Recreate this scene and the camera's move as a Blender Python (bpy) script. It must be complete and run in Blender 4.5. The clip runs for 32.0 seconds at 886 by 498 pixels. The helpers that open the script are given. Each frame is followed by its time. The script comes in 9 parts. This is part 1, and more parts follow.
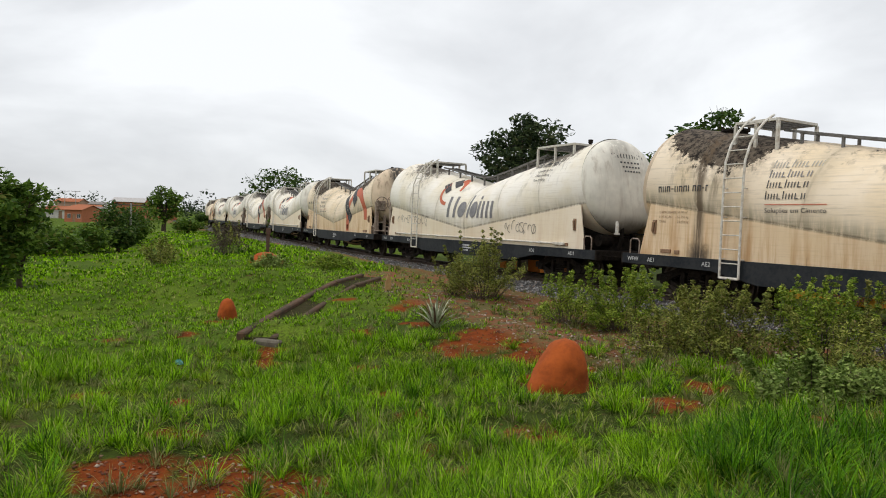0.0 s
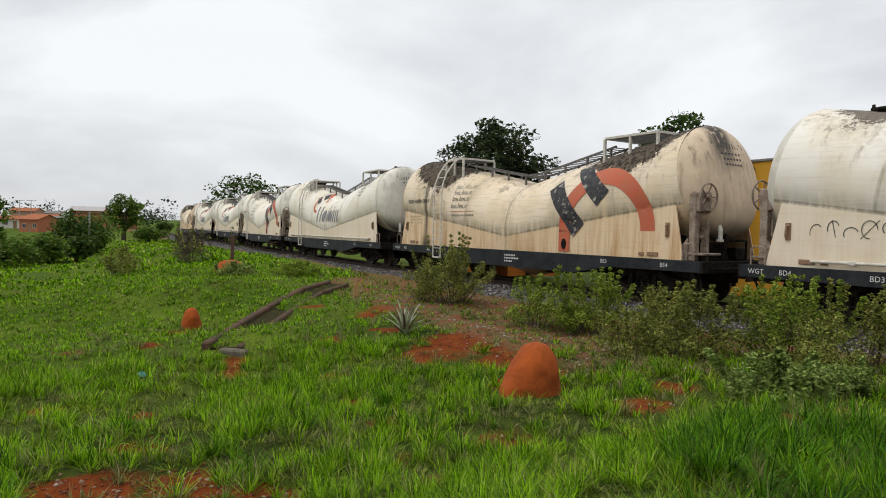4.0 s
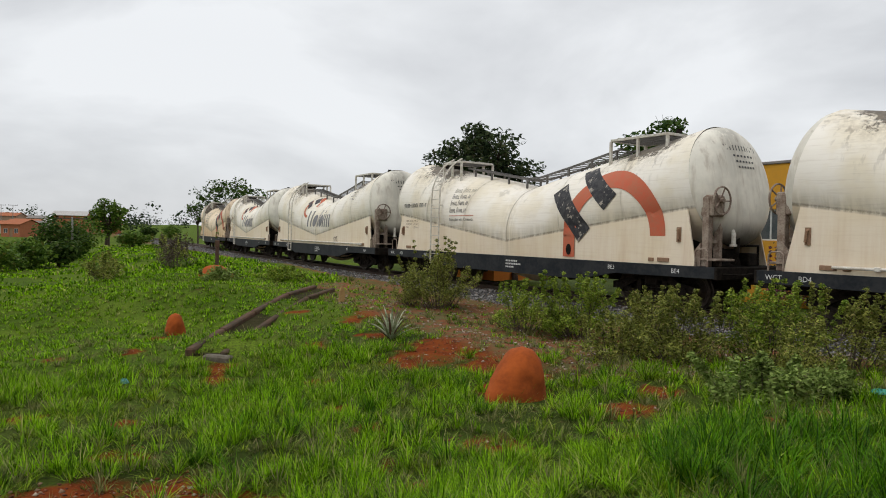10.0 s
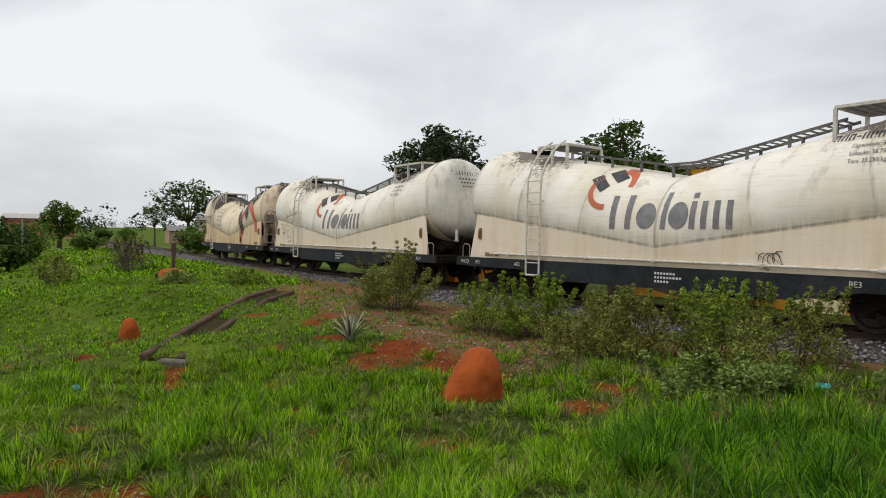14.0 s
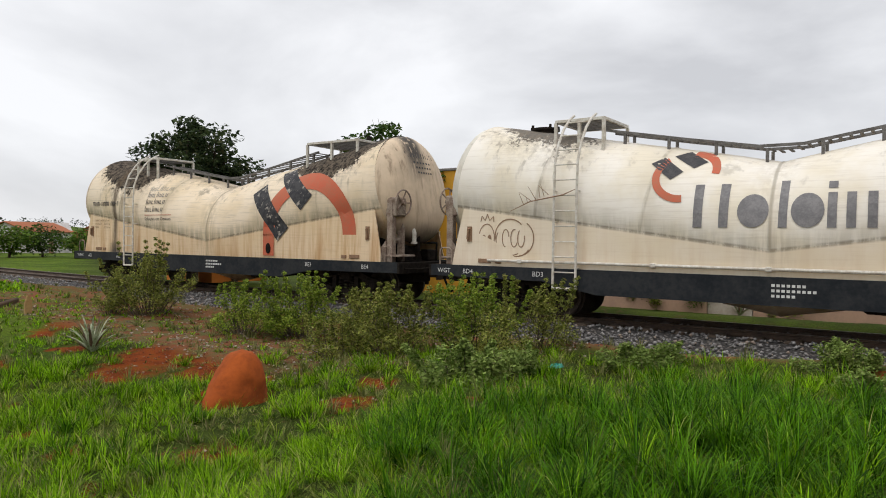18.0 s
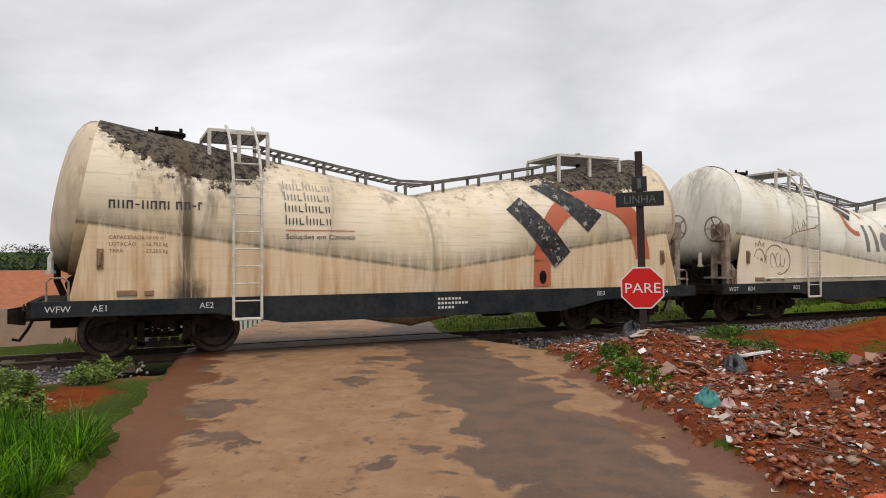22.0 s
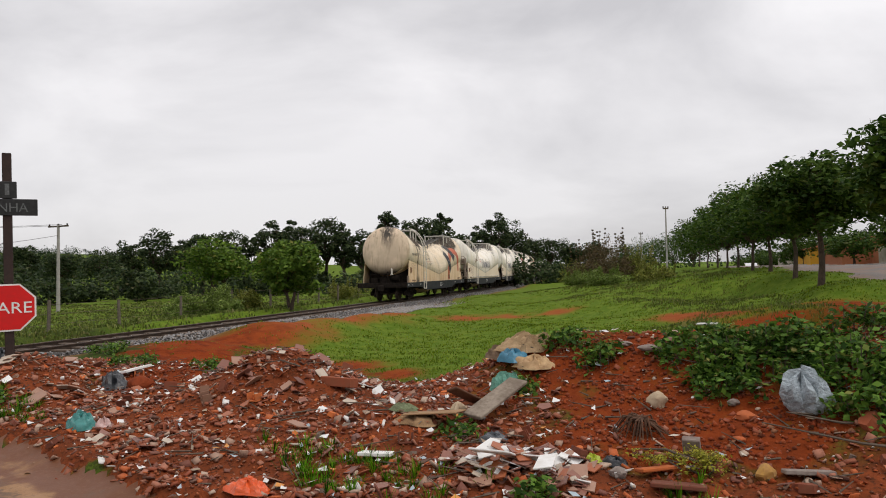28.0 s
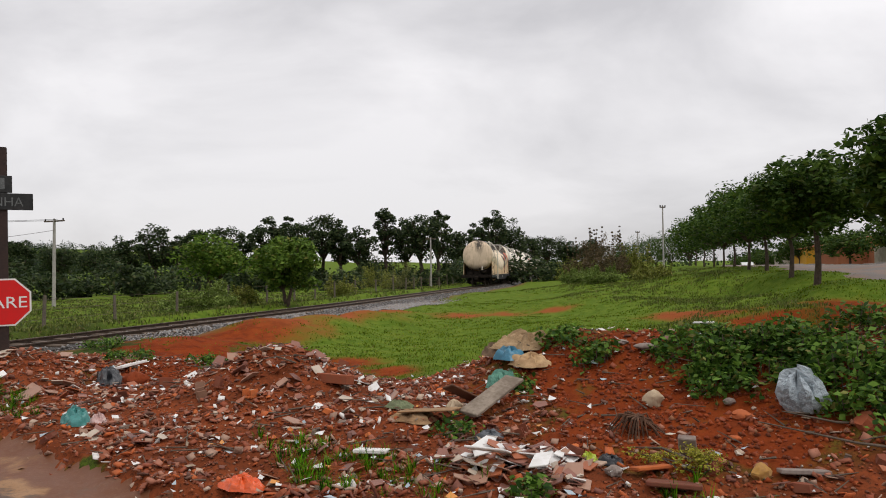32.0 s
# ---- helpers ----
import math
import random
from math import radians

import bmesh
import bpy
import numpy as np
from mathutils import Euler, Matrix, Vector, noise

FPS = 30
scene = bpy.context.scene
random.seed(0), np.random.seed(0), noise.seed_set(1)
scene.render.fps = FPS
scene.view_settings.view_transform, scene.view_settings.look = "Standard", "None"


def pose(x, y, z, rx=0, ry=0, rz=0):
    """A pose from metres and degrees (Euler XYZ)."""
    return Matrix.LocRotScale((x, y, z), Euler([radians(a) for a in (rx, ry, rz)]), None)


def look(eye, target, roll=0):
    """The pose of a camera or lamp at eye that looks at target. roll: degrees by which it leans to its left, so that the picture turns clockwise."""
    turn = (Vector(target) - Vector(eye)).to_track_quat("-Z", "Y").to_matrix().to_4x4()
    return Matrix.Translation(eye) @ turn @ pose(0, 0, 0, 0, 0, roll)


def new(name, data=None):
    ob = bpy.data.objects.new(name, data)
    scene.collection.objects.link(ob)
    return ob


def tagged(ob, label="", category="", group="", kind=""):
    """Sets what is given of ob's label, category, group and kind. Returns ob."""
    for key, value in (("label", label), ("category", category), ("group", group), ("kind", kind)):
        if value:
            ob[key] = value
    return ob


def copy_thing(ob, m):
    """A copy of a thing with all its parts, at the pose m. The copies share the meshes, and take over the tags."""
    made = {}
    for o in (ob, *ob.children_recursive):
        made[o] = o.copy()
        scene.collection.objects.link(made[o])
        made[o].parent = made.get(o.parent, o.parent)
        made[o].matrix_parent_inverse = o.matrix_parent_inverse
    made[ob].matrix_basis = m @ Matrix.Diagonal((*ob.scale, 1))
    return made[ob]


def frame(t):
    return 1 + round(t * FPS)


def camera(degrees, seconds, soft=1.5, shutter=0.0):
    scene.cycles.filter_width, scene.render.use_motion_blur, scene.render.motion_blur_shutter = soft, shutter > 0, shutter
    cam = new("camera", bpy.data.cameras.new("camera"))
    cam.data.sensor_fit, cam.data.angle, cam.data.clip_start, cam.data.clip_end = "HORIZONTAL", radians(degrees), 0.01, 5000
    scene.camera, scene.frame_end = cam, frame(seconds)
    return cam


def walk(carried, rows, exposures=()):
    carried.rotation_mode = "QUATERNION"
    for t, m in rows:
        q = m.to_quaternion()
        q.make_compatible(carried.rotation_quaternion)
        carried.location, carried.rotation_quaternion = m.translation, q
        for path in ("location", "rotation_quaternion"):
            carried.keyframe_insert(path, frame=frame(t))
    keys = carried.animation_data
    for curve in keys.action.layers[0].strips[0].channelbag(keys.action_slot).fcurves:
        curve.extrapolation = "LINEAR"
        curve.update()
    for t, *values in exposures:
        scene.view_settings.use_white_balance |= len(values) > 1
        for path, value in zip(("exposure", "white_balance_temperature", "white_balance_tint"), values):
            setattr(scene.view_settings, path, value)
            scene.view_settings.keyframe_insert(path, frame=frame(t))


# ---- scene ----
cam = camera(65.3, 32.0, soft=1.0)
# the camera's stand: seconds, eye, heading (clockwise from +y), tilt, lean
STAND = [
    (0, 0.06, 0.27, 1.53, 0.00, -2.02, 2.08),
    (0.5, -0.02, 0.35, 1.52, 0.99, -1.43, 0.97),
    (1, -0.03, 0.39, 1.51, -0.13, -1.33, 1.41),
    (1.5, -0.01, 0.39, 1.52, -0.06, -1.18, 2.65),
    (2, 0.01, 0.39, 1.52, 0.10, -1.09, 2.76),
    (2.5, 0.01, 0.38, 1.52, 0.62, -1.10, 2.25),
    (3, 0.03, 0.34, 1.52, 2.09, -1.38, 1.80),
    (3.5, 0.02, 0.35, 1.52, 2.78, -1.58, 1.35),
    (5.5, 0.04, 0.33, 1.52, 2.69, -1.03, 1.44),
    (6, 0.03, 0.33, 1.53, 3.01, -0.93, 1.68),
    (6.5, 0.03, 0.33, 1.52, 3.16, -0.84, 1.66),
    (7, 0.03, 0.33, 1.52, 2.98, -0.86, 1.66),
    (7.5, 0.04, 0.33, 1.52, 3.06, -0.84, 1.67),
    (8, 0.03, 0.34, 1.52, 3.15, -1.01, 1.57),
    (8.5, 0.03, 0.34, 1.52, 3.63, -1.08, 1.37),
    (9, 0.04, 0.33, 1.53, 4.06, -1.26, 1.28),
    (9.5, 0.03, 0.34, 1.52, 3.99, -1.06, 1.26),
    (10, 0.04, 0.35, 1.53, 3.86, -1.13, 1.28),
    (10.5, 0.04, 0.33, 1.52, 3.94, -0.89, 1.20),
    (11, 0.04, 0.33, 1.52, 4.07, -0.95, 1.24),
    (11.5, 0.04, 0.34, 1.52, 4.04, -0.74, 1.12),
    (12, 0.05, 0.33, 1.53, 4.86, -0.78, 1.00),
    (12.5, 0.06, 0.32, 1.53, 5.22, -1.10, 0.65),
    (13, 0.07, 0.33, 1.54, 5.55, -0.99, 0.86),
    (13.5, 0.10, 0.31, 1.53, 6.29, -0.91, 1.01),
    (15.5, 0.08, 0.28, 1.53, 10.60, -1.15, 1.16),
    (16, 0.08, 0.27, 1.53, 13.29, -0.86, 1.25),
    (16.5, 0.07, 0.29, 1.52, 16.10, -1.21, 1.10),
    (17, 0.06, 0.27, 1.53, 18.93, -1.31, 0.84),
    (17.5, 0.06, 0.27, 1.54, 22.52, -1.10, 0.84),
    (18, 0.05, 0.25, 1.54, 26.55, -0.80, 0.74),
    (18.5, 0.06, 0.23, 1.55, 29.72, -0.75, 0.38),
    (19, 0.09, 0.18, 1.56, 33.68, -0.09, 0.33),
    (19.5, 0.14, 0.12, 1.56, 40.70, -0.10, 0.32),
    (20, 0.13, 0.01, 1.58, 49.59, 0.02, 0.25),
    (20.5, 0.21, -0.06, 1.57, 58.74, -0.08, 0.18),
    (21, 0.22, -0.11, 1.57, 66.62, 0.44, 0.38),
    (21.5, 0.25, -0.11, 1.56, 76.36, 0.98, -0.61),
    (22, 0.27, -0.10, 1.55, 87.18, 1.20, -0.37),
    (22.5, 0.29, -0.09, 1.54, 97.13, 1.23, 0.02),
    (23, 0.29, -0.11, 1.54, 106.98, 0.78, 0.62),
    (23.5, 0.27, -0.13, 1.54, 116.47, 0.83, 0.31),
    (24, 0.29, -0.19, 1.53, 123.94, 1.37, -0.21),
    (24.5, 0.27, -0.20, 1.54, 129.22, 1.53, -0.19),
    (25, 0.26, -0.22, 1.54, 131.64, 1.64, -0.51),
    (25.5, 0.24, -0.21, 1.54, 132.15, 1.66, -0.81),
    (27.5, 0.22, -0.20, 1.55, 134.32, 1.65, -0.79),
    (28, 0.22, -0.20, 1.54, 134.77, 1.90, -0.99),
    (28.5, 0.22, -0.21, 1.54, 134.66, 1.97, -1.15),
    (29, 0.21, -0.20, 1.55, 134.67, 1.99, -1.21),
    (29.5, 0.21, -0.20, 1.54, 134.94, 2.30, -0.88),
    (30, 0.22, -0.19, 1.55, 134.45, 2.65, -0.68),
    (30.5, 0.22, -0.20, 1.54, 134.58, 2.41, -0.67),
    (31, 0.24, -0.20, 1.54, 134.55, 1.92, -0.70),
    (31.5, 0.24, -0.21, 1.54, 134.95, 1.44, -0.72),
    (32, 0.23, -0.21, 1.54, 135.02, 1.67, -0.64)]


def stand(x, y, z, head, tilt, lean):
    a, b = radians(head), radians(tilt)
    way = Vector((math.sin(a) * math.cos(b), math.cos(a) * math.cos(b), math.sin(b)))
    return look((x, y, z), Vector((x, y, z)) + way, lean)


walk(cam, [(r[0], stand(*r[1:])) for r in STAND],
     exposures=[(0, 0.10, 6480, 9.0), (3, 0.05, 6480, 9.0), (6, 0.0, 6480, 9.0), (9, -0.07, 6480, 9.0), (13.5, -0.05, 6480, 9.0), (16, 0.04, 6500, 10), (20, 0.07, 6550, 11), (22, 0.06, 6600, 12), (25, 0.04, 6680, 13), (32, 0.06, 6680, 13)])

# ---- world and light: a bright overcast sky ----
SUN_EL, SUN_HEAD = 62, 250
world = bpy.data.worlds.new("overcast_sky")
scene.world = world
world.use_nodes = True
wt = world.node_tree
wt.nodes.clear()


def wn(kind, **kw):
    n = wt.nodes.new(kind)
    for k, v in kw.items():
        n.inputs[k.replace("_", " ")].default_value = v
    return n


w_out = wt.nodes.new("ShaderNodeOutputWorld")
w_bg = wn("ShaderNodeBackground", Strength=1.0)
w_sky = wt.nodes.new("ShaderNodeTexSky")
w_sky.sky_type = "NISHITA"
w_sky.sun_disc = False
w_sky.sun_elevation, w_sky.sun_rotation = radians(SUN_EL), radians(SUN_HEAD)
w_co = wt.nodes.new("ShaderNodeTexCoord")
w_map = wt.nodes.new("ShaderNodeMapping")
w_map.inputs["Scale"].default_value = (1.0, 1.0, 2.4)
w_noise = wn("ShaderNodeTexNoise", Scale=1.9, Detail=6.0, Roughness=0.52, Distortion=0.35)
w_ramp = wt.nodes.new("ShaderNodeValToRGB")
w_ramp.color_ramp.elements[0].position, w_ramp.color_ramp.elements[0].color = 0.35, (0.62, 0.63, 0.655, 1)
w_ramp.color_ramp.elements[1].position, w_ramp.color_ramp.elements[1].color = 0.62, (0.955, 0.968, 0.99, 1)
w_sep = wt.nodes.new("ShaderNodeSeparateXYZ")
w_up = wt.nodes.new("ShaderNodeMapRange")
for k, v in ((1, 0.25), (2, 1.0), (3, 1.0), (4, 1.2)):
    w_up.inputs[k].default_value = v
w_mul = wt.nodes.new("ShaderNodeVectorMath")
w_mul.operation = "SCALE"
w_mix = wt.nodes.new("ShaderNodeMix")
w_mix.data_type = "RGBA"
w_mix.inputs[0].default_value = 0.93
w_skys = wt.nodes.new("ShaderNodeVectorMath")
w_skys.operation = "SCALE"
w_skys.inputs[3].default_value = 0.1
wt.links.new(w_co.outputs["Generated"], w_map.inputs[0])
wt.links.new(w_map.outputs[0], w_noise.inputs["Vector"])
wt.links.new(w_noise.outputs[0], w_ramp.inputs[0])
wt.links.new(w_co.outputs["Generated"], w_sep.inputs[0])
wt.links.new(w_sep.outputs[2], w_up.inputs[0])
wt.links.new(w_ramp.outputs[0], w_mul.inputs[0])
wt.links.new(w_up.outputs[0], w_mul.inputs[3])
wt.links.new(w_sky.outputs[0], w_skys.inputs[0])
wt.links.new(w_skys.outputs[0], w_mix.inputs[6])
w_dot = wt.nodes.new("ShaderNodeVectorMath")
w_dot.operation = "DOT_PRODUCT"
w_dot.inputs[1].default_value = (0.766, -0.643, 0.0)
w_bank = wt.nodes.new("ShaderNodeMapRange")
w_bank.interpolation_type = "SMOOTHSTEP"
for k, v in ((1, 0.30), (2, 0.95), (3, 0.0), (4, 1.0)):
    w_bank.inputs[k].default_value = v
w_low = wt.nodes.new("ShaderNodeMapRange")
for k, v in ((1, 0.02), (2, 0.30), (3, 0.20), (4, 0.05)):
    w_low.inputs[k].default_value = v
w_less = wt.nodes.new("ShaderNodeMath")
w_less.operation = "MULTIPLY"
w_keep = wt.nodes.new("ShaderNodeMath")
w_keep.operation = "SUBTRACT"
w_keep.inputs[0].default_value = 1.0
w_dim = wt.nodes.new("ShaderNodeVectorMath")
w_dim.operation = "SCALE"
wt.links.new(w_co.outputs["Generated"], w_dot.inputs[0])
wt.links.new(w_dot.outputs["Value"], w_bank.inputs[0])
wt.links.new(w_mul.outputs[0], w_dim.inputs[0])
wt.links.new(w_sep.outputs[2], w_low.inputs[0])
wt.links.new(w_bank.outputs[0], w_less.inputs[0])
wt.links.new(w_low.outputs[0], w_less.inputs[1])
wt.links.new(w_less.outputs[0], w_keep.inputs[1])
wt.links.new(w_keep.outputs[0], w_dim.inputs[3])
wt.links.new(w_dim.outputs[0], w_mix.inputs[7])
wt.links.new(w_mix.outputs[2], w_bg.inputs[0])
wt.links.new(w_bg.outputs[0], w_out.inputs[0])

sun = new("sun", bpy.data.lights.new("sun", "SUN"))
sun.data.energy, sun.data.angle, sun.data.color = 1.2, radians(40), (1.0, 0.97, 0.93)
a_, e_ = radians(SUN_HEAD), radians(SUN_EL)
sun.matrix_world = look((0, 0, 60), Vector((0, 0, 60)) - Vector((math.sin(a_) * math.cos(e_), math.cos(a_) * math.cos(e_), math.sin(e_))))

# ---- materials ----


class Paint:
    """A node material, built step by step."""

    def __init__(self, name, rough=0.8, metal=0.0, spec=0.3):
        self.m = bpy.data.materials.new(name)
        self.m.use_nodes = True
        self.t = self.m.node_tree
        self.b = self.t.nodes["Principled BSDF"]
        self.b.inputs["Roughness"].default_value = rough
        self.b.inputs["Metallic"].default_value = metal
        self.b.inputs["Specular IOR Level"].default_value = spec

    def node(self, kind):
        return self.t.nodes.new(kind)

    def link(self, a, b):
        self.t.links.new(a, b)

    def co(self, scale=(1, 1, 1), which="Object"):
        c, m = self.node("ShaderNodeTexCoord"), self.node("ShaderNodeMapping")
        m.inputs["Scale"].default_value = scale
        if which == "World":
            g = self.node("ShaderNodeNewGeometry")
            self.link(g.outputs["Position"], m.inputs[0])
        else:
            self.link(c.outputs[which], m.inputs[0])
        return m.outputs[0]

    def noise(self, co, scale=5.0, detail=5.0, rough=0.6, distort=0.0):
        n = self.node("ShaderNodeTexNoise")
        n.inputs["Scale"].default_value, n.inputs["Detail"].default_value = scale, detail
        n.inputs["Roughness"].default_value, n.inputs["Distortion"].default_value = rough, distort
        self.link(co, n.inputs["Vector"])
        return n.outputs[0]

    def remap(self, v, lo, hi, a=0.0, b=1.0):
        n = self.node("ShaderNodeMapRange")
        n.interpolation_type = "SMOOTHSTEP"
        self.link(v, n.inputs[0])
        for i, x in enumerate((lo, hi, a, b)):
            n.inputs[1 + i].default_value = x
        return n.outputs[0]

    def math(self, op, a, b=None, c=None):
        n = self.node("ShaderNodeMath")
        n.operation = op
        for i, x in enumerate((a, b, c)):
            if x is None:
                continue
            if isinstance(x, (int, float)):
                n.inputs[i].default_value = x
            else:
                self.link(x, n.inputs[i])
        return n.outputs[0]

    def mix(self, fac, a, b):
        n = self.node("ShaderNodeMix")
        n.data_type = "RGBA"
        for i, x in ((0, fac), (6, a), (7, b)):
            if isinstance(x, tuple):
                n.inputs[i].default_value = (*x, 1) if len(x) == 3 else x
            elif isinstance(x, (int, float)):
                n.inputs[i].default_value = x
            else:
                self.link(x, n.inputs[i])
        return n.outputs[2]

    def colour(self, c):
        if isinstance(c, tuple):
            self.b.inputs["Base Color"].default_value = (*c, 1)
        else:
            self.link(c, self.b.inputs["Base Color"])
        return self

    def rough(self, v):
        self.link(v, self.b.inputs["Roughness"])
        return self

    def bump(self, h, strength=0.3, dist=0.02):
        n = self.node("ShaderNodeBump")
        n.inputs["Strength"].default_value, n.inputs["Distance"].default_value = strength, dist
        self.link(h, n.inputs["Height"])
        self.link(n.outputs[0], self.b.inputs["Normal"])
        return self

    def island(self):
        return self.node("ShaderNodeNewGeometry").outputs["Random Per Island"]

    def attr(self, name):
        n = self.node("ShaderNodeAttribute")
        n.attribute_name = name
        s = self.node("ShaderNodeSeparateColor")
        self.link(n.outputs["Color"], s.inputs[0])
        return s.outputs


def plain(name, c1, c2, rough=0.8, scale=6.0, metal=0.0, bump=0.2, spec=0.3, dist=0.01):
    """Two tones in fine and coarse mottling, with a slight relief."""
    p = Paint(name, rough, metal, spec)
    co = p.co()
    f = p.math("ADD", p.math("MULTIPLY", p.noise(co, scale), 0.6), p.math("MULTIPLY", p.noise(co, scale * 6, 3), 0.4))
    p.colour(p.mix(p.remap(f, 0.35, 0.65), c1, c2)).bump(p.noise(co, scale * 5), bump, dist)
    return p.m


def island_paint(name, cols, rough=0.8, scale=8.0, rand="island"):
    """Colours chosen piece by piece from a small palette, with mottling."""
    p = Paint(name, rough)
    r = p.node("ShaderNodeValToRGB")
    r.color_ramp.interpolation = "CONSTANT"
    for i, (pos, c) in enumerate(cols):
        e = r.color_ramp.elements[i] if i < 2 else r.color_ramp.elements.new(pos)
        e.position, e.color = pos, (*c, 1)
    if rand == "island":
        p.link(p.island(), r.inputs[0])
    else:
        p.link(p.node("ShaderNodeObjectInfo").outputs["Random"], r.inputs[0])
    co = p.co()
    p.colour(p.mix(p.remap(p.noise(co, scale), 0.4, 0.75, 0.0, 0.35), r.outputs[0], (0.16, 0.09, 0.05)))
    p.bump(p.noise(co, scale * 4), 0.3, 0.01)
    return p.m


def tank_paint(name, cream, dirt, soot, top=2.97):
    """Sun-bleached tank paint: spilled soot along the crown, grime at the weld line, rust running down the skirts."""
    p = Paint(name, 0.55, 0.0, 0.35)
    co = p.co()
    s = p.node("ShaderNodeSeparateXYZ")
    c0 = p.node("ShaderNodeTexCoord")
    p.link(c0.outputs["Object"], s.inputs[0])
    x, z = p.math("ABSOLUTE", s.outputs[0]), s.outputs[2]
    big, fine = p.noise(co, 0.9, 4), p.noise(co, 9.0, 6, 0.7)
    brush = p.noise(p.co((0.7, 1, 14)), 2.0, 5, 0.65)
    streak = p.noise(p.co((5.5, 5.5, 0.35)), 1.6, 6, 0.65)
    broad = p.noise(p.co((1.1, 1.1, 0.16)), 1.7, 4, 0.6)
    base = p.mix(p.remap(big, 0.35, 0.68), cream, tuple(v * w for v, w in zip(cream, (0.9, 0.86, 0.76))))
    base = p.mix(p.remap(brush, 0.47, 0.72, 0, 0.42 * dirt), base, (0.45, 0.37, 0.28))
    # grime above and below the weld line, which falls towards the middle
    seam = p.math("SUBTRACT", z, p.math("MULTIPLY_ADD", x, 0.135, 1.42))
    above = p.math("MULTIPLY", p.remap(seam, 0.0, 0.42, 1, 0), p.remap(seam, -0.03, 0.0, 0, 1))
    base = p.mix(p.math("MULTIPLY", above, p.remap(streak, 0.33, 0.62, 0.10, 0.62 * dirt)), base, (0.30, 0.265, 0.175))
    base = p.mix(p.remap(seam, -0.02, 0.0, 0.55, 0), base, tuple(v * w for v, w in zip(cream, (0.92, 0.80, 0.62))))
    below = p.remap(seam, -0.9, 0.0, 1, 0.55)
    below = p.math("MULTIPLY", below, p.remap(seam, -0.02, 0.0, 1, 0))
    base = p.mix(p.math("MULTIPLY", below, p.remap(streak, 0.40, 0.70, 0.03, 0.55 * dirt ** 2)), base, (0.50, 0.27, 0.10))
    base = p.mix(p.math("MULTIPLY", below, p.remap(broad, 0.52, 0.70, 0, 0.55 * dirt ** 2)), base, (0.46, 0.24, 0.09))
    base = p.mix(p.math("MULTIPLY", p.remap(seam, -0.9, -0.1, 1, 0), p.remap(streak, 0.62, 0.74, 0, 0.5 * dirt ** 2)), base, (0.14, 0.09, 0.06))
    line = p.math("MULTIPLY", p.remap(p.math("ABSOLUTE", seam), 0.012, 0.05, 1, 0), p.remap(streak, 0.3, 0.6, 0.1, 0.6))
    base = p.mix(line, base, (0.13, 0.095, 0.055))
    # weld rings and the crease at the middle: soft shade painted in, with grime
    u = p.math("MULTIPLY_ADD", p.math("SUBTRACT", z, 1.62), 0.18, p.math("MULTIPLY", x, 0.967))
    for at in (2.12, 4.24):
        off = p.math("ABSOLUTE", p.math("SUBTRACT", u, at))
        keep = p.remap(seam, 0.0, 0.05, 0, 1)
        base = p.mix(p.math("MULTIPLY", keep, p.math("MULTIPLY", p.remap(off, 0.015, 0.05, 1, 0), p.remap(streak, 0.35, 0.65, 0.08, 0.5))), base, (0.22, 0.18, 0.12))
        base = p.mix(p.math("MULTIPLY", keep, p.math("MULTIPLY", p.remap(off, 0.02, 0.40, 0.30 * dirt, 0), p.remap(big, 0.35, 0.6))), base, (0.40, 0.34, 0.24))
    base = p.mix(p.math("MULTIPLY", p.remap(x, 0.01, 0.045, 0.5, 0), p.remap(seam, 0.0, 0.05, 0, 1)), base, (0.16, 0.13, 0.09))
    base = p.mix(p.math("MULTIPLY", p.remap(x, 0.02, 0.5, 0.4 * dirt, 0), p.remap(streak, 0.35, 0.6)), base, (0.36, 0.29, 0.19))
    # runs from the weld rings
    runs = p.math("MULTIPLY", p.remap(broad, 0.60, 0.70, 0, 0.55 * dirt), p.remap(seam, 0.1, 1.2, 0, 1))
    base = p.mix(runs, base, (0.20, 0.17, 0.12))
    # spill along the crown, heaviest by the hatches
    crown = p.math("SUBTRACT", z, p.math("MULTIPLY_ADD", x, 0.185, top))
    hatch = p.remap(p.math("ABSOLUTE", p.math("SUBTRACT", x, 4.4)), 0.3, 2.3, 1.0, 0.0)
    edge = p.math("ADD", p.math("ADD", crown, hatch), p.math("MULTIPLY", p.math("SUBTRACT", p.noise(co, 1.7, 7, 0.7), 0.5), 1.5))
    flaky = p.math("ADD", edge, p.math("MULTIPLY", p.math("SUBTRACT", p.noise(p.co((1.5, 1.5, 1)), 6.5, 5, 0.75), 0.5), 0.9))
    sooty = p.remap(flaky, 0.06, 0.17, 0, soot)
    base = p.mix(sooty, base, p.mix(p.remap(fine, 0.42, 0.70), (0.011, 0.007, 0.005), (0.062, 0.036, 0.022)))
    drip = p.math("MULTIPLY", p.remap(edge, -1.0, 0.1, 0, 0.55 * soot), p.remap(p.noise(p.co((3.2, 3.2, 0.3)), 1.8, 4, 0.6), 0.55, 0.66))
    base = p.mix(drip, base, (0.10, 0.066, 0.045))
    base = p.mix(p.math("MULTIPLY", p.remap(edge, -0.5, 0.2, 0, 0.45 * soot), p.remap(fine, 0.38, 0.6)), base, (0.24, 0.20, 0.15))
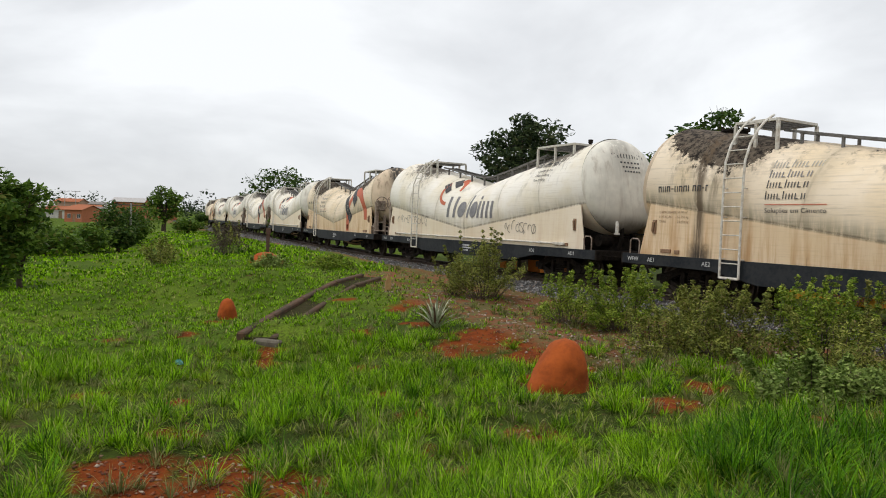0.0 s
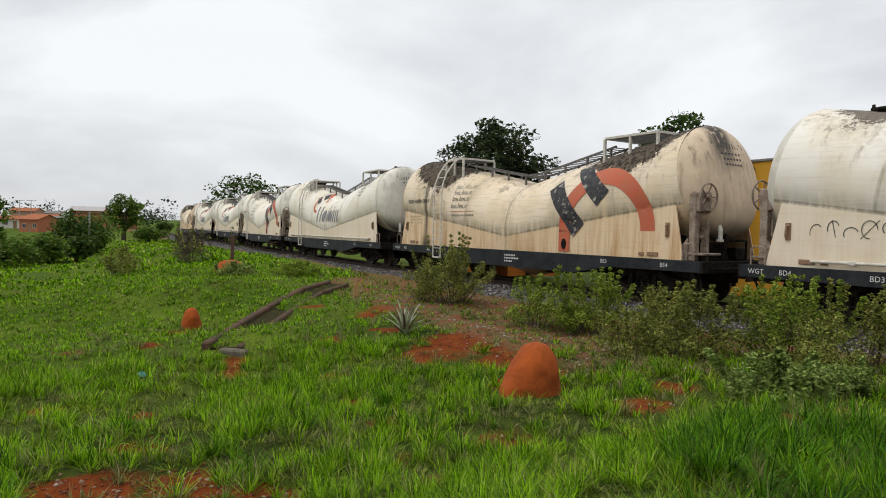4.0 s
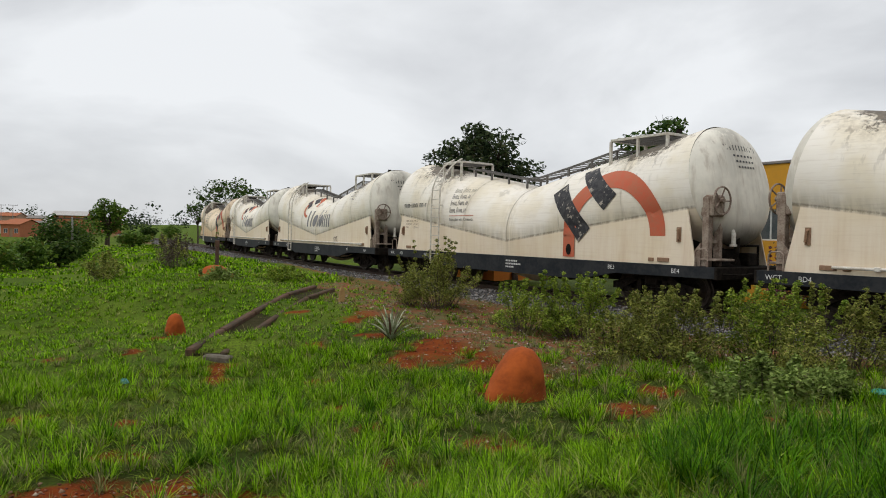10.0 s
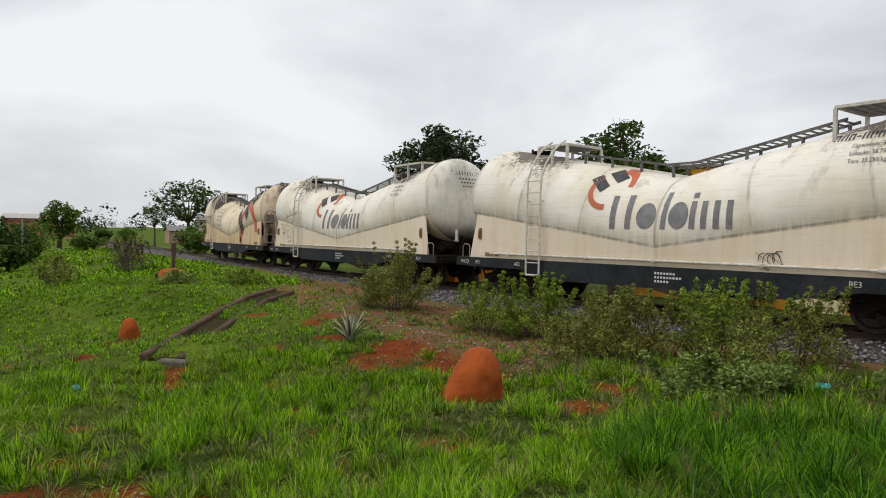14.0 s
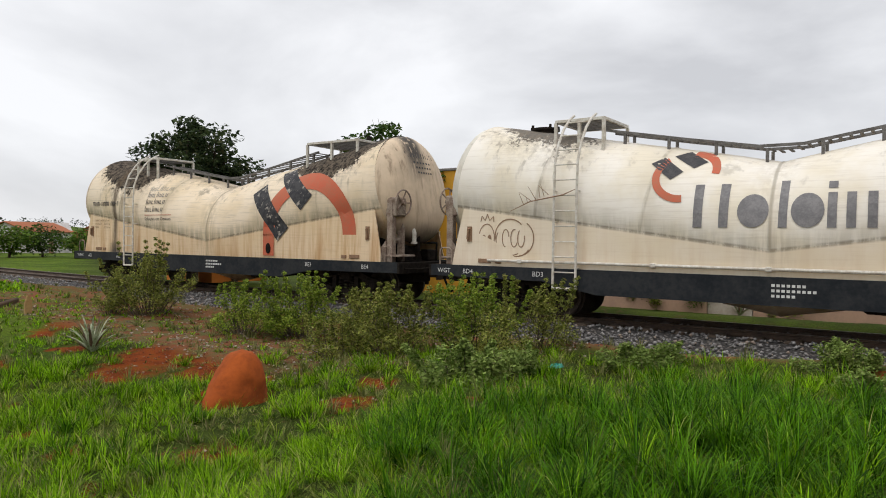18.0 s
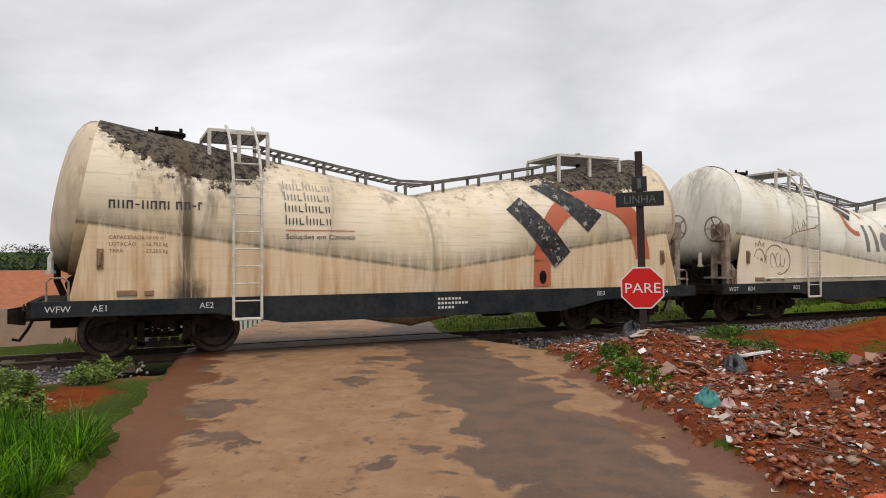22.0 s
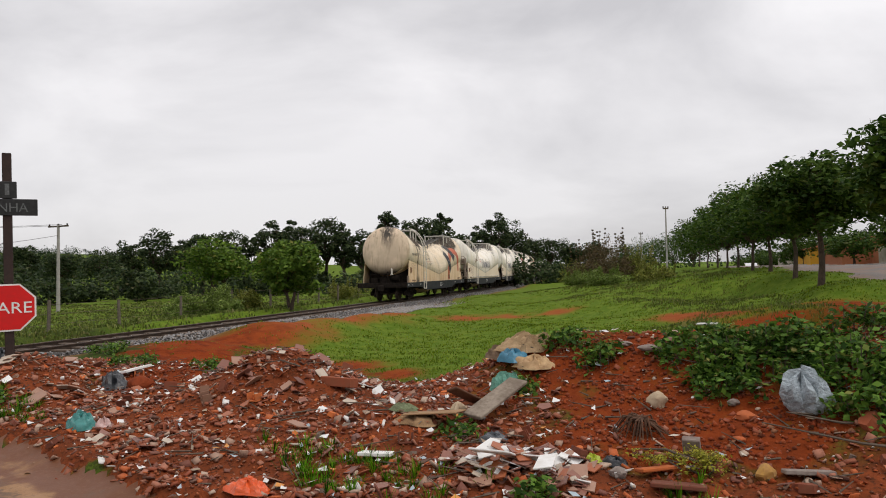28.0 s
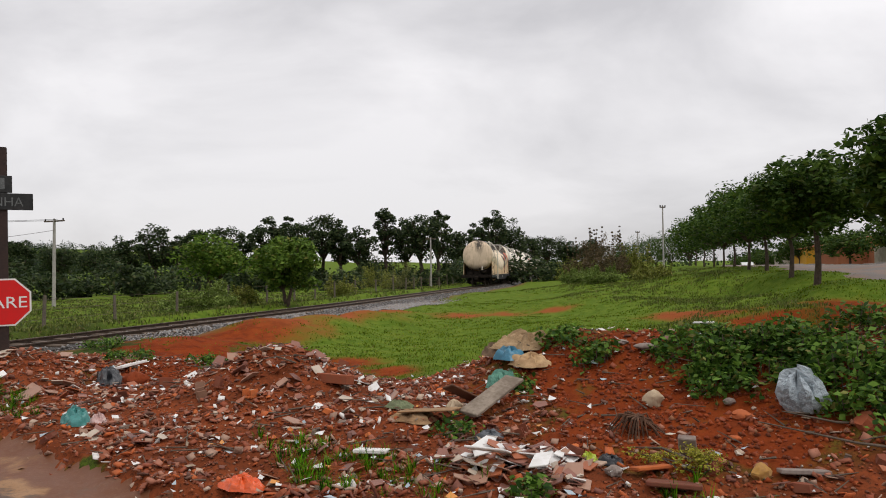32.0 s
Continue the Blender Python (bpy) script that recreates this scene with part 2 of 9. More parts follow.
    if dirt > 1:
        # old spill that ran down beside the ladder and pooled on the skirt
        run = p.math("MULTIPLY", p.remap(p.math("ABSOLUTE", p.math("ADD", s.outputs[0], 4.55)), 0.04, 0.20, 1, 0), p.remap(streak, 0.38, 0.58, 0.15, 0.9))
        base = p.mix(run, base, (0.11, 0.075, 0.045))
        pool = p.math("MULTIPLY", p.remap(p.math("ABSOLUTE", p.math("ADD", s.outputs[0], 4.5)), 0.08, 0.5, 1, 0), p.math("MULTIPLY", p.remap(streak, 0.36, 0.52), p.remap(p.math("ADD", z, p.math("MULTIPLY", fine, 0.6)), 1.35, 1.75, 0.9, 0)))
        base = p.mix(pool, base, (0.04, 0.03, 0.022))
    p.colour(base)
    p.rough(p.math("MAXIMUM", sooty, p.remap(fine, 0.3, 0.7, 0.42, 0.75)))
    p.bump(p.math("ADD", p.math("MULTIPLY", big, 1.2), p.math("MULTIPLY", fine, 0.12)), 0.22, 0.03)
    return p.m


def end_paint(name, cream, soot):
    """Tank ends: a dark run from the top, pale wear in the middle."""
    p = Paint(name, 0.55)
    co = p.co()
    s = p.node("ShaderNodeSeparateXYZ")
    c0 = p.node("ShaderNodeTexCoord")
    p.link(c0.outputs["Object"], s.inputs[0])
    fine, big = p.noise(co, 7, 6, 0.7), p.noise(co, 1.3, 4)
    streak = p.noise(p.co((4, 4.2, 0.4)), 1.5, 6, 0.65)
    base = p.mix(p.remap(big, 0.35, 0.65), cream, tuple(v * 0.8 for v in cream))
    base = p.mix(p.remap(streak, 0.46, 0.72, 0, 0.25 + 0.35 * soot), base, (0.28, 0.19, 0.12))
    base = p.mix(p.math("MULTIPLY", p.remap(s.outputs[2], 2.9, 3.9, 0, 0.6 * soot), p.remap(streak, 0.55, 0.66)), base, (0.10, 0.07, 0.05))
    mid = p.remap(p.math("ABSOLUTE", p.math("ADD", s.outputs[1], 0.15)), 0.12, 0.5, 1, 0)
    run = p.math("MULTIPLY", mid, p.remap(s.outputs[2], 2.7, 3.7, 0.0, 1.0))
    run = p.math("MULTIPLY", run, p.remap(p.noise(p.co((5, 5, 0.9)), 1.8, 5), 0.34, 0.5))
    base = p.mix(p.math("MULTIPLY", run, soot), base, (0.06, 0.05, 0.04))
    # darker towards the bottom: soot, plus the shade down there put into the colour
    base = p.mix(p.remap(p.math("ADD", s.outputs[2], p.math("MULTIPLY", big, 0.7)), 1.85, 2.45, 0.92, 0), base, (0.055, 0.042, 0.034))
    p.colour(base).bump(fine, 0.12, 0.02)
    return p.m


M_TANK_OLD = tank_paint("stained_cream_paint", (0.82, 0.69, 0.525), 1.15, 1.0, 3.08)
M_TANK_NEW = tank_paint("weathered_white_paint", (0.87, 0.82, 0.735), 0.6, 0.85, 3.55)
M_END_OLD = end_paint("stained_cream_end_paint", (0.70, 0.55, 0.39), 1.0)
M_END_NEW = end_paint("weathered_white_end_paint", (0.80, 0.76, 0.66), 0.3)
M_SILL = plain("grimy_black_paint", (0.010, 0.013, 0.017), (0.030, 0.032, 0.034), 0.65, 2.0, spec=0.2)
M_UNDER = plain("oily_iron", (0.008, 0.007, 0.006), (0.030, 0.023, 0.018), 0.9, 6.0, spec=0.08)
M_WHEEL = plain("worn_wheel_steel", (0.10, 0.08, 0.065), (0.04, 0.03, 0.025), 0.5, 5.0, 0.6)
M_WHITE_STEEL = plain("chipped_white_steel", (0.70, 0.68, 0.62), (0.48, 0.42, 0.34), 0.55, 9.0)
M_GREY_STEEL = plain("galvanised_grating", (0.20, 0.19, 0.18), (0.10, 0.09, 0.08), 0.6, 8.0, 0.3)
M_BLACK_MARK = plain("faded_black_lettering", (0.030, 0.030, 0.034), (0.085, 0.08, 0.08), 0.6, 7.0)
M_GREY_MARK = plain("faded_grey_lettering", (0.16, 0.155, 0.16), (0.25, 0.24, 0.24), 0.6, 5.0)
M_RED_MARK = plain("faded_red_paint", (0.56, 0.12, 0.06), (0.46, 0.15, 0.08), 0.6, 4.0)
M_BROWN_MARK = plain("worn_brown_lettering", (0.22, 0.13, 0.08), (0.32, 0.2, 0.12), 0.7, 20.0)
p_ = Paint("scuffed_black_paint", 0.6)
c_ = p_.co()
p_.colour(p_.mix(p_.remap(p_.noise(p_.co((1.2, 1, 1)), 4.5, 8, 0.75), 0.56, 0.60, 0, 0.85), p_.mix(p_.remap(p_.noise(c_, 7), 0.4, 0.6), (0.022, 0.022, 0.026), (0.05, 0.048, 0.05)), (0.42, 0.38, 0.32)))
M_SCUFFED = p_.m
M_FAINT = plain("worn_grey_lettering", (0.34, 0.32, 0.28), (0.46, 0.43, 0.36), 0.6, 12.0)
M_WHITE_MARK = plain("white_stencil_paint", (0.72, 0.72, 0.70), (0.5, 0.5, 0.48), 0.6, 20.0)
M_RAIL = plain("rusty_rail_steel", (0.10, 0.065, 0.045), (0.055, 0.04, 0.032), 0.55, 4.0, 0.5)
M_SLEEPER = plain("weathered_sleeper_wood", (0.075, 0.05, 0.035), (0.13, 0.10, 0.075), 0.9, 5.0, bump=0.5)
M_SOIL = plain("red_laterite_soil", (0.22, 0.04, 0.010), (0.15, 0.03, 0.010), 0.95, 1.6, bump=0.7, dist=0.03)
M_CLAY = plain("smooth_termite_clay", (0.37, 0.080, 0.012), (0.25, 0.052, 0.009), 0.95, 3.0, bump=0.5)

# ---- mesh helpers ----


class Geo:
    """Collects vertices and faces for one mesh."""

    def __init__(self):
        self.v, self.f = [], []

    def add(self, verts, faces):
        n = len(self.v)
        self.v += [tuple(p) for p in verts]
        self.f += [tuple(n + i for i in f) for f in faces]
        return self

    def box(self, x0, x1, y0, y1, z0, z1, c=0.0, m=None):
        """A box; c chamfers its edges."""
        if c <= 0:
            vs = [(x, y, z) for x in (x0, x1) for y in (y0, y1) for z in (z0, z1)]
            fs = [(0, 1, 3, 2), (4, 6, 7, 5), (0, 4, 5, 1), (2, 3, 7, 6), (0, 2, 6, 4), (1, 5, 7, 3)]
        else:
            bm = bmesh.new()
            bmesh.ops.create_cube(bm, size=1.0)
            for p in bm.verts:
                p.co = Vector((x0 if p.co.x < 0 else x1, y0 if p.co.y < 0 else y1, z0 if p.co.z < 0 else z1))
            bmesh.ops.bevel(bm, geom=bm.edges[:], offset=c, segments=1, affect="EDGES")
            bm.verts.index_update()
            vs, fs = [tuple(p.co) for p in bm.verts], [tuple(p.index for p in f.verts) for f in bm.faces]
            bm.free()
        if m is not None:
            vs = [tuple(m @ Vector(p)) for p in vs]
        return self.add(vs, fs)

    def loft(self, rings, cap=True, closed=True):
        """Skin a list of rings of equal length."""
        n, k = len(rings[0]), len(rings)
        vs = [p for r in rings for p in r]
        fs = []
        for i in range(k - 1):
            for j in range(n if closed else n - 1):
                a, b = i * n + j, i * n + (j + 1) % n
                fs.append((a, b, b + n, a + n))
        if cap and closed:
            fs += [tuple(range(n))[::-1], tuple(range((k - 1) * n, k * n))]
        return self.add(vs, fs)

    def tube(self, pts, r, n=8, cap=True):
        """A round bar along points; r may differ from point to point."""
        pts = [Vector(p) for p in pts]
        rs = r if isinstance(r, (list, tuple)) else [r] * len(pts)
        rings = []
        side = None
        for i, p in enumerate(pts):
            d = (pts[min(i + 1, len(pts) - 1)] - pts[max(i - 1, 0)]).normalized()
            ref = Vector((0, 0, 1)) if abs(d.z) < 0.95 else Vector((1, 0, 0))
            if side is not None:
                ref = side
                u = (ref - d * ref.dot(d)).normalized()
            else:
                u = d.cross(ref).normalized()
            side = u
            w = d.cross(u)
            rings.append([p + (u * math.cos(a) + w * math.sin(a)) * rs[i] for a in (2 * math.pi * j / n for j in range(n))])
        return self.loft(rings, cap)

    def disc(self, c, axis, r, t, n=16, r2=None):
        """A short cylinder centred at c along axis."""
        c, d = Vector(c), Vector(axis).normalized()
        return self.tube([c - d * t / 2, c + d * t / 2], [r, r2 or r], n)

    def prism(self, poly, y0, y1):
        """A polygon in x and z, drawn out from y0 to y1."""
        n = len(poly)
        vs = [(x, y0, z) for x, z in poly] + [(x, y1, z) for x, z in poly]
        fs = [tuple(range(n)), tuple(range(n, 2 * n))[::-1]]
        fs += [(i, i + n, (i + 1) % n + n, (i + 1) % n) for i in range(n)]
        return self.add(vs, fs)

    def mesh(self, name, smooth=False):
        me = bpy.data.meshes.new(name)
        me.from_pydata(self.v, [], self.f)
        bm = bmesh.new()
        bm.from_mesh(me)
        bmesh.ops.recalc_face_normals(bm, faces=bm.faces)
        bm.to_mesh(me)
        bm.free()
        if smooth:
            me.shade_smooth()
        return me


def soften(me, angle=35):
    """Smooth shading but for the sharp edges."""
    me.shade_smooth()
    me.set_sharp_from_angle(angle=radians(angle))
    return me


def part(name, geo, material, parent, label="", smooth=False, at=None):
    me = geo if isinstance(geo, bpy.types.Mesh) else geo.mesh(name)
    if smooth:
        soften(me)
    if not me.materials:
        me.materials.append(material)
    ob = new(name, me)
    ob.parent = parent
    if at is not None:
        ob.matrix_basis = at
    if label:
        ob["label"] = label
    return ob


def thing(name, label, category, group="", kind="", at=None):
    ob = new(name)
    ob.empty_display_size = 0.3
    if at is not None:
        ob.matrix_basis = at
    return tagged(ob, label, category, group, kind)


def solid(name, geo, material, label, category="", group="", kind="", smooth=False, at=None):
    """A thing that is one mesh."""
    me = geo if isinstance(geo, bpy.types.Mesh) else geo.mesh(name)
    if smooth:
        soften(me)
    if not me.materials:
        me.materials.append(material)
    ob = new(name, me)
    if at is not None:
        ob.matrix_basis = at
    return tagged(ob, label, category, group, kind)


def arrays(name, verts, faces, material):
    """A mesh from arrays of triangles or quads."""
    me = bpy.data.meshes.new(name)
    verts, faces = np.asarray(verts, np.float32), np.asarray(faces, np.int32)
    k = faces.shape[1]
    me.vertices.add(len(verts))
    me.vertices.foreach_set("co", verts.ravel())
    me.loops.add(faces.size)
    me.loops.foreach_set("vertex_index", faces.ravel())
    me.polygons.add(len(faces))
    me.polygons.foreach_set("loop_start", np.arange(0, faces.size, k, dtype=np.int32))
    me.update(calc_edges=True)
    me.materials.append(material)
    return me


# ---- the line of the track: points on its near rail, smoothed ----
RAIL_PLAN = [(-125, 300), (-84, 214), (-58, 158), (-35.8, 107), (-15.3, 61), (-2.4, 31.4), (8.4, 12.2), (11.1, 6.8), (13.55, 1.7),
             (16.55, -3.9), (19.85, -9.9), (23.1, -15.8), (27.6, -23.8), (35.6, -37.0), (42.3, -48.6), (74.7, -95.2), (150.7, -200.2), (215, -288)]


def track_line():
    pts = np.array(RAIL_PLAN, float)
    out = []
    for i in range(len(pts) - 1):
        p0, p1, p2, p3 = pts[max(i - 1, 0)], pts[i], pts[i + 1], pts[min(i + 2, len(pts) - 1)]
        d = np.linalg.norm(p2 - p1)
        da, db = np.linalg.norm(p1 - p0) or d, np.linalg.norm(p3 - p2) or d
        m1, m2 = (p2 - p0) / (da + d) * d, (p3 - p1) / (d + db) * d
        u = np.linspace(0, 1, int(d / 0.5) + 2, endpoint=False)[:, None]
        out.append((2 * u**3 - 3 * u**2 + 1) * p1 + (u**3 - 2 * u**2 + u) * m1 + (3 * u**2 - 2 * u**3) * p2 + (u**3 - u**2) * m2)
    c = np.concatenate(out)
    s = np.r_[0, np.cumsum(np.linalg.norm(np.diff(c, axis=0), axis=1))]
    g = np.arange(0, s[-1], 1.0)
    c = np.stack([np.interp(g, s, c[:, k]) for k in (0, 1)], 1)
    for _ in range(30):
        d = c.copy()
        d[1:-1] = (c[:-2] + 2 * c[1:-1] + c[2:]) / 4
        c = d
    t = np.gradient(c, axis=0)
    t /= np.linalg.norm(t, axis=1)[:, None]
    n = np.stack([-t[:, 1], t[:, 0]], 1)
    c = c + n * 0.535
    s = np.r_[0, np.cumsum(np.linalg.norm(np.diff(c, axis=0), axis=1))]
    s -= s[np.argmin(np.linalg.norm(c - np.array([11.6, 7.0]), axis=1))]
    c = c + n * np.interp(s, [-40, -20, -8, 0, 6, 12, 18, 26, 40, 70, 120], [0.07, 0.10, 0.10, 0.25, 0.39, 0.55, 0.51, 0.48, 0.37, 0.18, 0.0])[:, None]
    for _ in range(12):
        c[1:-1] = (c[:-2] + 2 * c[1:-1] + c[2:]) / 4
    return c, s


LINE, LINE_S = track_line()


def on_line(s):
    """Point, direction and the side that faces away from the camera, at s metres along the track."""
    p = np.array([np.interp(s, LINE_S, LINE[:, k]) for k in (0, 1)])
    a = np.array([np.interp(s - 0.6, LINE_S, LINE[:, k]) for k in (0, 1)])
    b = np.array([np.interp(s + 0.6, LINE_S, LINE[:, k]) for k in (0, 1)])
    t = (b - a) / np.linalg.norm(b - a)
    return p, t, np.array([-t[1], t[0]])


def rail_pos(x, y):
    """Along and across (positive towards the camera) the track, for arrays of points."""
    x, y = np.asarray(x, float), np.asarray(y, float)
    xs, ys = x.ravel(), y.ravel()
    s, d = np.empty(xs.size), np.empty(xs.size)
    t = np.gradient(LINE, axis=0)
    t /= np.linalg.norm(t, axis=1)[:, None]
    for i in range(0, xs.size, 4000):
        q = np.stack([xs[i:i + 4000], ys[i:i + 4000]], 1)
        k = ((q[:, None, :] - LINE[None]) ** 2).sum(2).argmin(1)
        r = q - LINE[k]
        s[i:i + 4000] = LINE_S[k] + (r * t[k]).sum(1)
        d[i:i + 4000] = r[:, 0] * t[k, 1] - r[:, 1] * t[k, 0]
    return s.reshape(x.shape), d.reshape(x.shape)


# ---- the lie of the land ----
LEVELS = [(0, 0, -0.03), (5, 0.3, -0.03), (9, 0, -0.01), (12, 1, -0.03), (7.2, 3.9, 0.02), (4.0, 3.4, 0.10), (2.0, 3.0, 0.02), (3, 5.2, 0.0), (1.0, 6.6, -0.36),
          (-1.5, 5.7, -0.5), (-3.5, 9.8, -0.62), (-4, 13.4, -0.5), (1.6, 9.2, -0.42), (0, 13.0, -0.28), (-1.2, 16.1, -0.1),
          (-4.7, 18.5, 0.05), (-3.6, 24, 0.0), (4.1, 8.4, -0.15), (5.4, 7.5, -0.17), (-8, 14, -0.85), (-12, 22, -0.95), (-22, 45, -1.0), (-13, 34, -0.6),
          (-30, 30, -1.3), (-10, 5, -0.8), (-5, 0, -0.4), (-3, -5, 0.0), (0, -4, 0.05), (2.6, -3.0, 0.0), (3.6, -4.4, 0.12), (4.4, -4.2, 0.1), (7.5, -3.6, 0.12), (10.5, -3.4, 0.15),
          (10.1, -7.6, -0.3), (8.5, -9.5, -0.25), (14, -12, -0.3), (15, -19, -0.2), (9.5, -17, 0.0), (7.5, -18, 0.3), (11, -25, 0.3), (4.2, -12, 0.15), (1.2, -12, 0.85), (-0.6, -8.6, 0.8), (-4, -12, 1.1),
          (5.0, -19.4, 1.15), (9, -27, 1.3), (16, -39, 1.5), (0, -22.5, 1.33), (-2.6, -24, 1.42), (6, -34, 1.5), (-6, -16, 1.25), (-7, -38, 2.1), (2, -48, 2.2), (-16, -28, 2.0), (30, -66, 1.6), (18, -36, 0.6), (32, -60, 0.6), (11.6, -31.8, 1.3), (21, -51, 1.42), (24.4, -57, 1.48), (18, -45, 1.4), (17, -54, 1.45), (27, -73, 1.55), (22, -66, 1.5), (4.4, -16.4, 0.75), (-14.0, 43, 0.12), (-17.2, 50, 0.02), (-20.5, 58, -0.05), (-24.5, 68, -0.1), (-29, 78, -0.15), (-41, 105, -0.2), (-20, 44, -1.1), (-24, 51, -1.15), (-28, 58, -1.2), (-33, 68, -1.25), (-38, 78, -1.3), (-52, 105, -1.3), (-46, 80, -1.4), (-70, 160, -1), (24.2, -26, -0.12), (31.2, -39.3, -0.12), (37.8, -51.2, -0.1), (33.5, -45.5, -0.05), (47.5, -65.5, -0.05), (58, -81, 0.0), (70, -98, 0.0), (-7.2, 25, 0.42), (-9.2, 29.5, 0.40), (-12, 35, 0.25), (-10.0, 23.5, -0.85), (-13, 29.5, -0.95), (-16.5, 36, -1.05), (-6.2, 21.5, 0.25), (-120, 190, -0.6), (-95, 205, -0.3), (-130, 225, 1.4), (-100, 235, 1.8), (-150, 250, 4.2), (-115, 265, 5.0)]
MOUNDS = [  # x, y, height, radius: spoil heaps and humps
    (9.9, -4.4, -0.12, 0.9), (7.4, -4.6, 0.56, 0.95), (10.8, -2.75, 0.34, 0.9), (10.4, -5.6, 0.15, 0.9), (14.2, -6.4, 0.30, 1.7), (16.3, -10.2, 0.30, 2.0), (5.1, -6.5, 0.40, 1.0), (4.2, -6.9, 0.42, 1.1),
    (3.0, -7.0, 0.45, 1.2), (1.6, -7.0, 0.42, 1.3), (6.2, -7.0, 0.25, 0.8), (5.2, -4.6, 0.16, 0.8), (3.2, -5.6, 0.12, 1.1), (0.4, -6.2, 0.35, 1.5), (-4.2, 17.0, 0.25, 1.6), (-1.0, 9.0, -0.10, 2.0), (-2.7, 12.5, 0.2, 1.2), (16.0, -9.4, 0.34, 1.2), (17.0, -12.0, 0.42, 1.3), (18.0, -14.4, 0.40, 1.3), (19.4, -16.6, 0.22, 1.1)]
HOLLOWS = [(4.2, -2.35, 1.5, 0.42, -16), (5.35, 2.45, 1.2, 0.42, 15), (3.0, -1.7, 0.9, 0.5, -10)]  # puddles: place, half sizes, turn
FAR_HEAD = [-180, -60, -30, -10, 20, 60, 76, 90, 105, 113, 122, 135, 150, 180]
FAR_RISE = [0.3, 0.1, 0.05, 0.35, 0.5, 0.9, 1.7, 1.8, 1.7, 1.4, 0.6, 0.4, 0.3, 0.3]


def smooth01(v, a, b):
    u = np.clip((np.asarray(v, float) - a) / (b - a), 0, 1)
    return u * u * (3 - 2 * u)


def waves(x, y, k, seed):
    """Cheap rolling unevenness for arrays."""
    r = np.random.RandomState(seed)
    z = np.zeros_like(x)
    for _ in range(7):
        a, f, p = r.uniform(0, 6.28), r.uniform(0.6, 1.7) / k, r.uniform(0, 6.28)
        z += np.sin((x * math.cos(a) + y * math.sin(a)) * f * 6.28 + p)
    return z / 7


def road_mask(x, y):
    """1 on the dirt road, from the camera over the crossing and beyond."""
    lo = np.interp(x, [-30, 2.6, 3.8, 5.5, 7.4, 10.0, 13, 16, 40], [-2.6, -2.4, -2.7, -2.25, -2.0, -1.75, -1.2, 0.6, 5])
    hi = np.interp(x, [-30, 2.6, 3.8, 5.5, 7.4, 10.0, 13, 16, 40], [1.6, 1.7, 2.45, 2.85, 3.55, 4.4, 5.4, 5.4, 8.5])
    w = 0.16 * waves(x, y, 1.3, 5) + 0.07 * waves(x, y, 0.4, 6)
    return smooth01(y + w, lo - 0.06, lo + 0.10) * smooth01(y + w, hi + 0.10, hi - 0.06)


def ground_z(x, y):
    x, y = np.asarray(x, float), np.asarray(y, float)
    num, den = np.zeros_like(x), np.zeros_like(x)
    for px, py, pz in LEVELS:
        w = 1 / ((x - px) ** 2 + (y - py) ** 2 + 0.6) ** 2
        num, den = num + w * pz, den + w
    z = num / den
    for mx, my, h, r in MOUNDS:
        q = ((x - mx) ** 2 + (y - my) ** 2) / (r * r)
        z += h * np.exp(-q * 1.1)
    s, d = rail_pos(x, y)
    r = np.hypot(x, y)
    z += 0.045 * waves(x, y, 2.3, 1) + 0.025 * waves(x, y, 0.7, 2) * (1 - road_mask(x, y))
    hm = heap_mask(x, y)
    z += hm * (0.035 * waves(x, y, 0.55, 61) + 0.022 * waves(x, y, 0.26, 62))
    # beyond the track
    away = smooth01(-d, 2.4, 7)
    over = -0.55 - 0.9 * smooth01(-d, 8, 70) + 0.05 * waves(x, y, 6, 3)
    z = z * (1 - away) + over * away
    # the road lies level with the rails at the crossing
    m = road_mask(x, y)
    z = z * (1 - m) + (-0.03 - 0.06 * smooth01(d, 3, 9)) * m
    for hx, hy, ha, hb, ht in HOLLOWS:
        c, k = math.cos(radians(ht)), math.sin(radians(ht))
        u, v = ((x - hx) * c + (y - hy) * k) / ha, (-(x - hx) * k + (y - hy) * c) / hb
        z = z - 0.055 * np.exp(-(u * u + v * v) * 1.3)
    # formation under the track
    f = smooth01(np.abs(d), 3.0, 2.0) * (1 - m)
    z = z * (1 - f) + (-0.42) * f
    f = smooth01(np.abs(d), 2.3, 1.9) * m
    z = z * (1 - f) + (-0.05) * f
    # far land
    head = np.degrees(np.arctan2(x, y))
    rise = np.interp(head, FAR_HEAD, FAR_RISE)
    far = 1.5 + r * np.tan(np.radians(rise)) + 0.004 * r * waves(x, y, 260, 4)
    k = smooth01(r, 120, 650)
    return z * (1 - k) + far * k


def z_at(x, y):
    return float(ground_z(np.array([float(x)]), np.array([float(y)]))[0])


def stony(x, y):
    """1 on the sparse stony earth between the drain and the shrubs."""
    s, d = rail_pos(x, y)
    return smooth01(d, 7.6, 6.4) * smooth01(d, 1.0, 2.0) * smooth01(y, 8.2, 9.6) * smooth01(x + 0.15 * (18.8 - y), -2.9, -2.3)


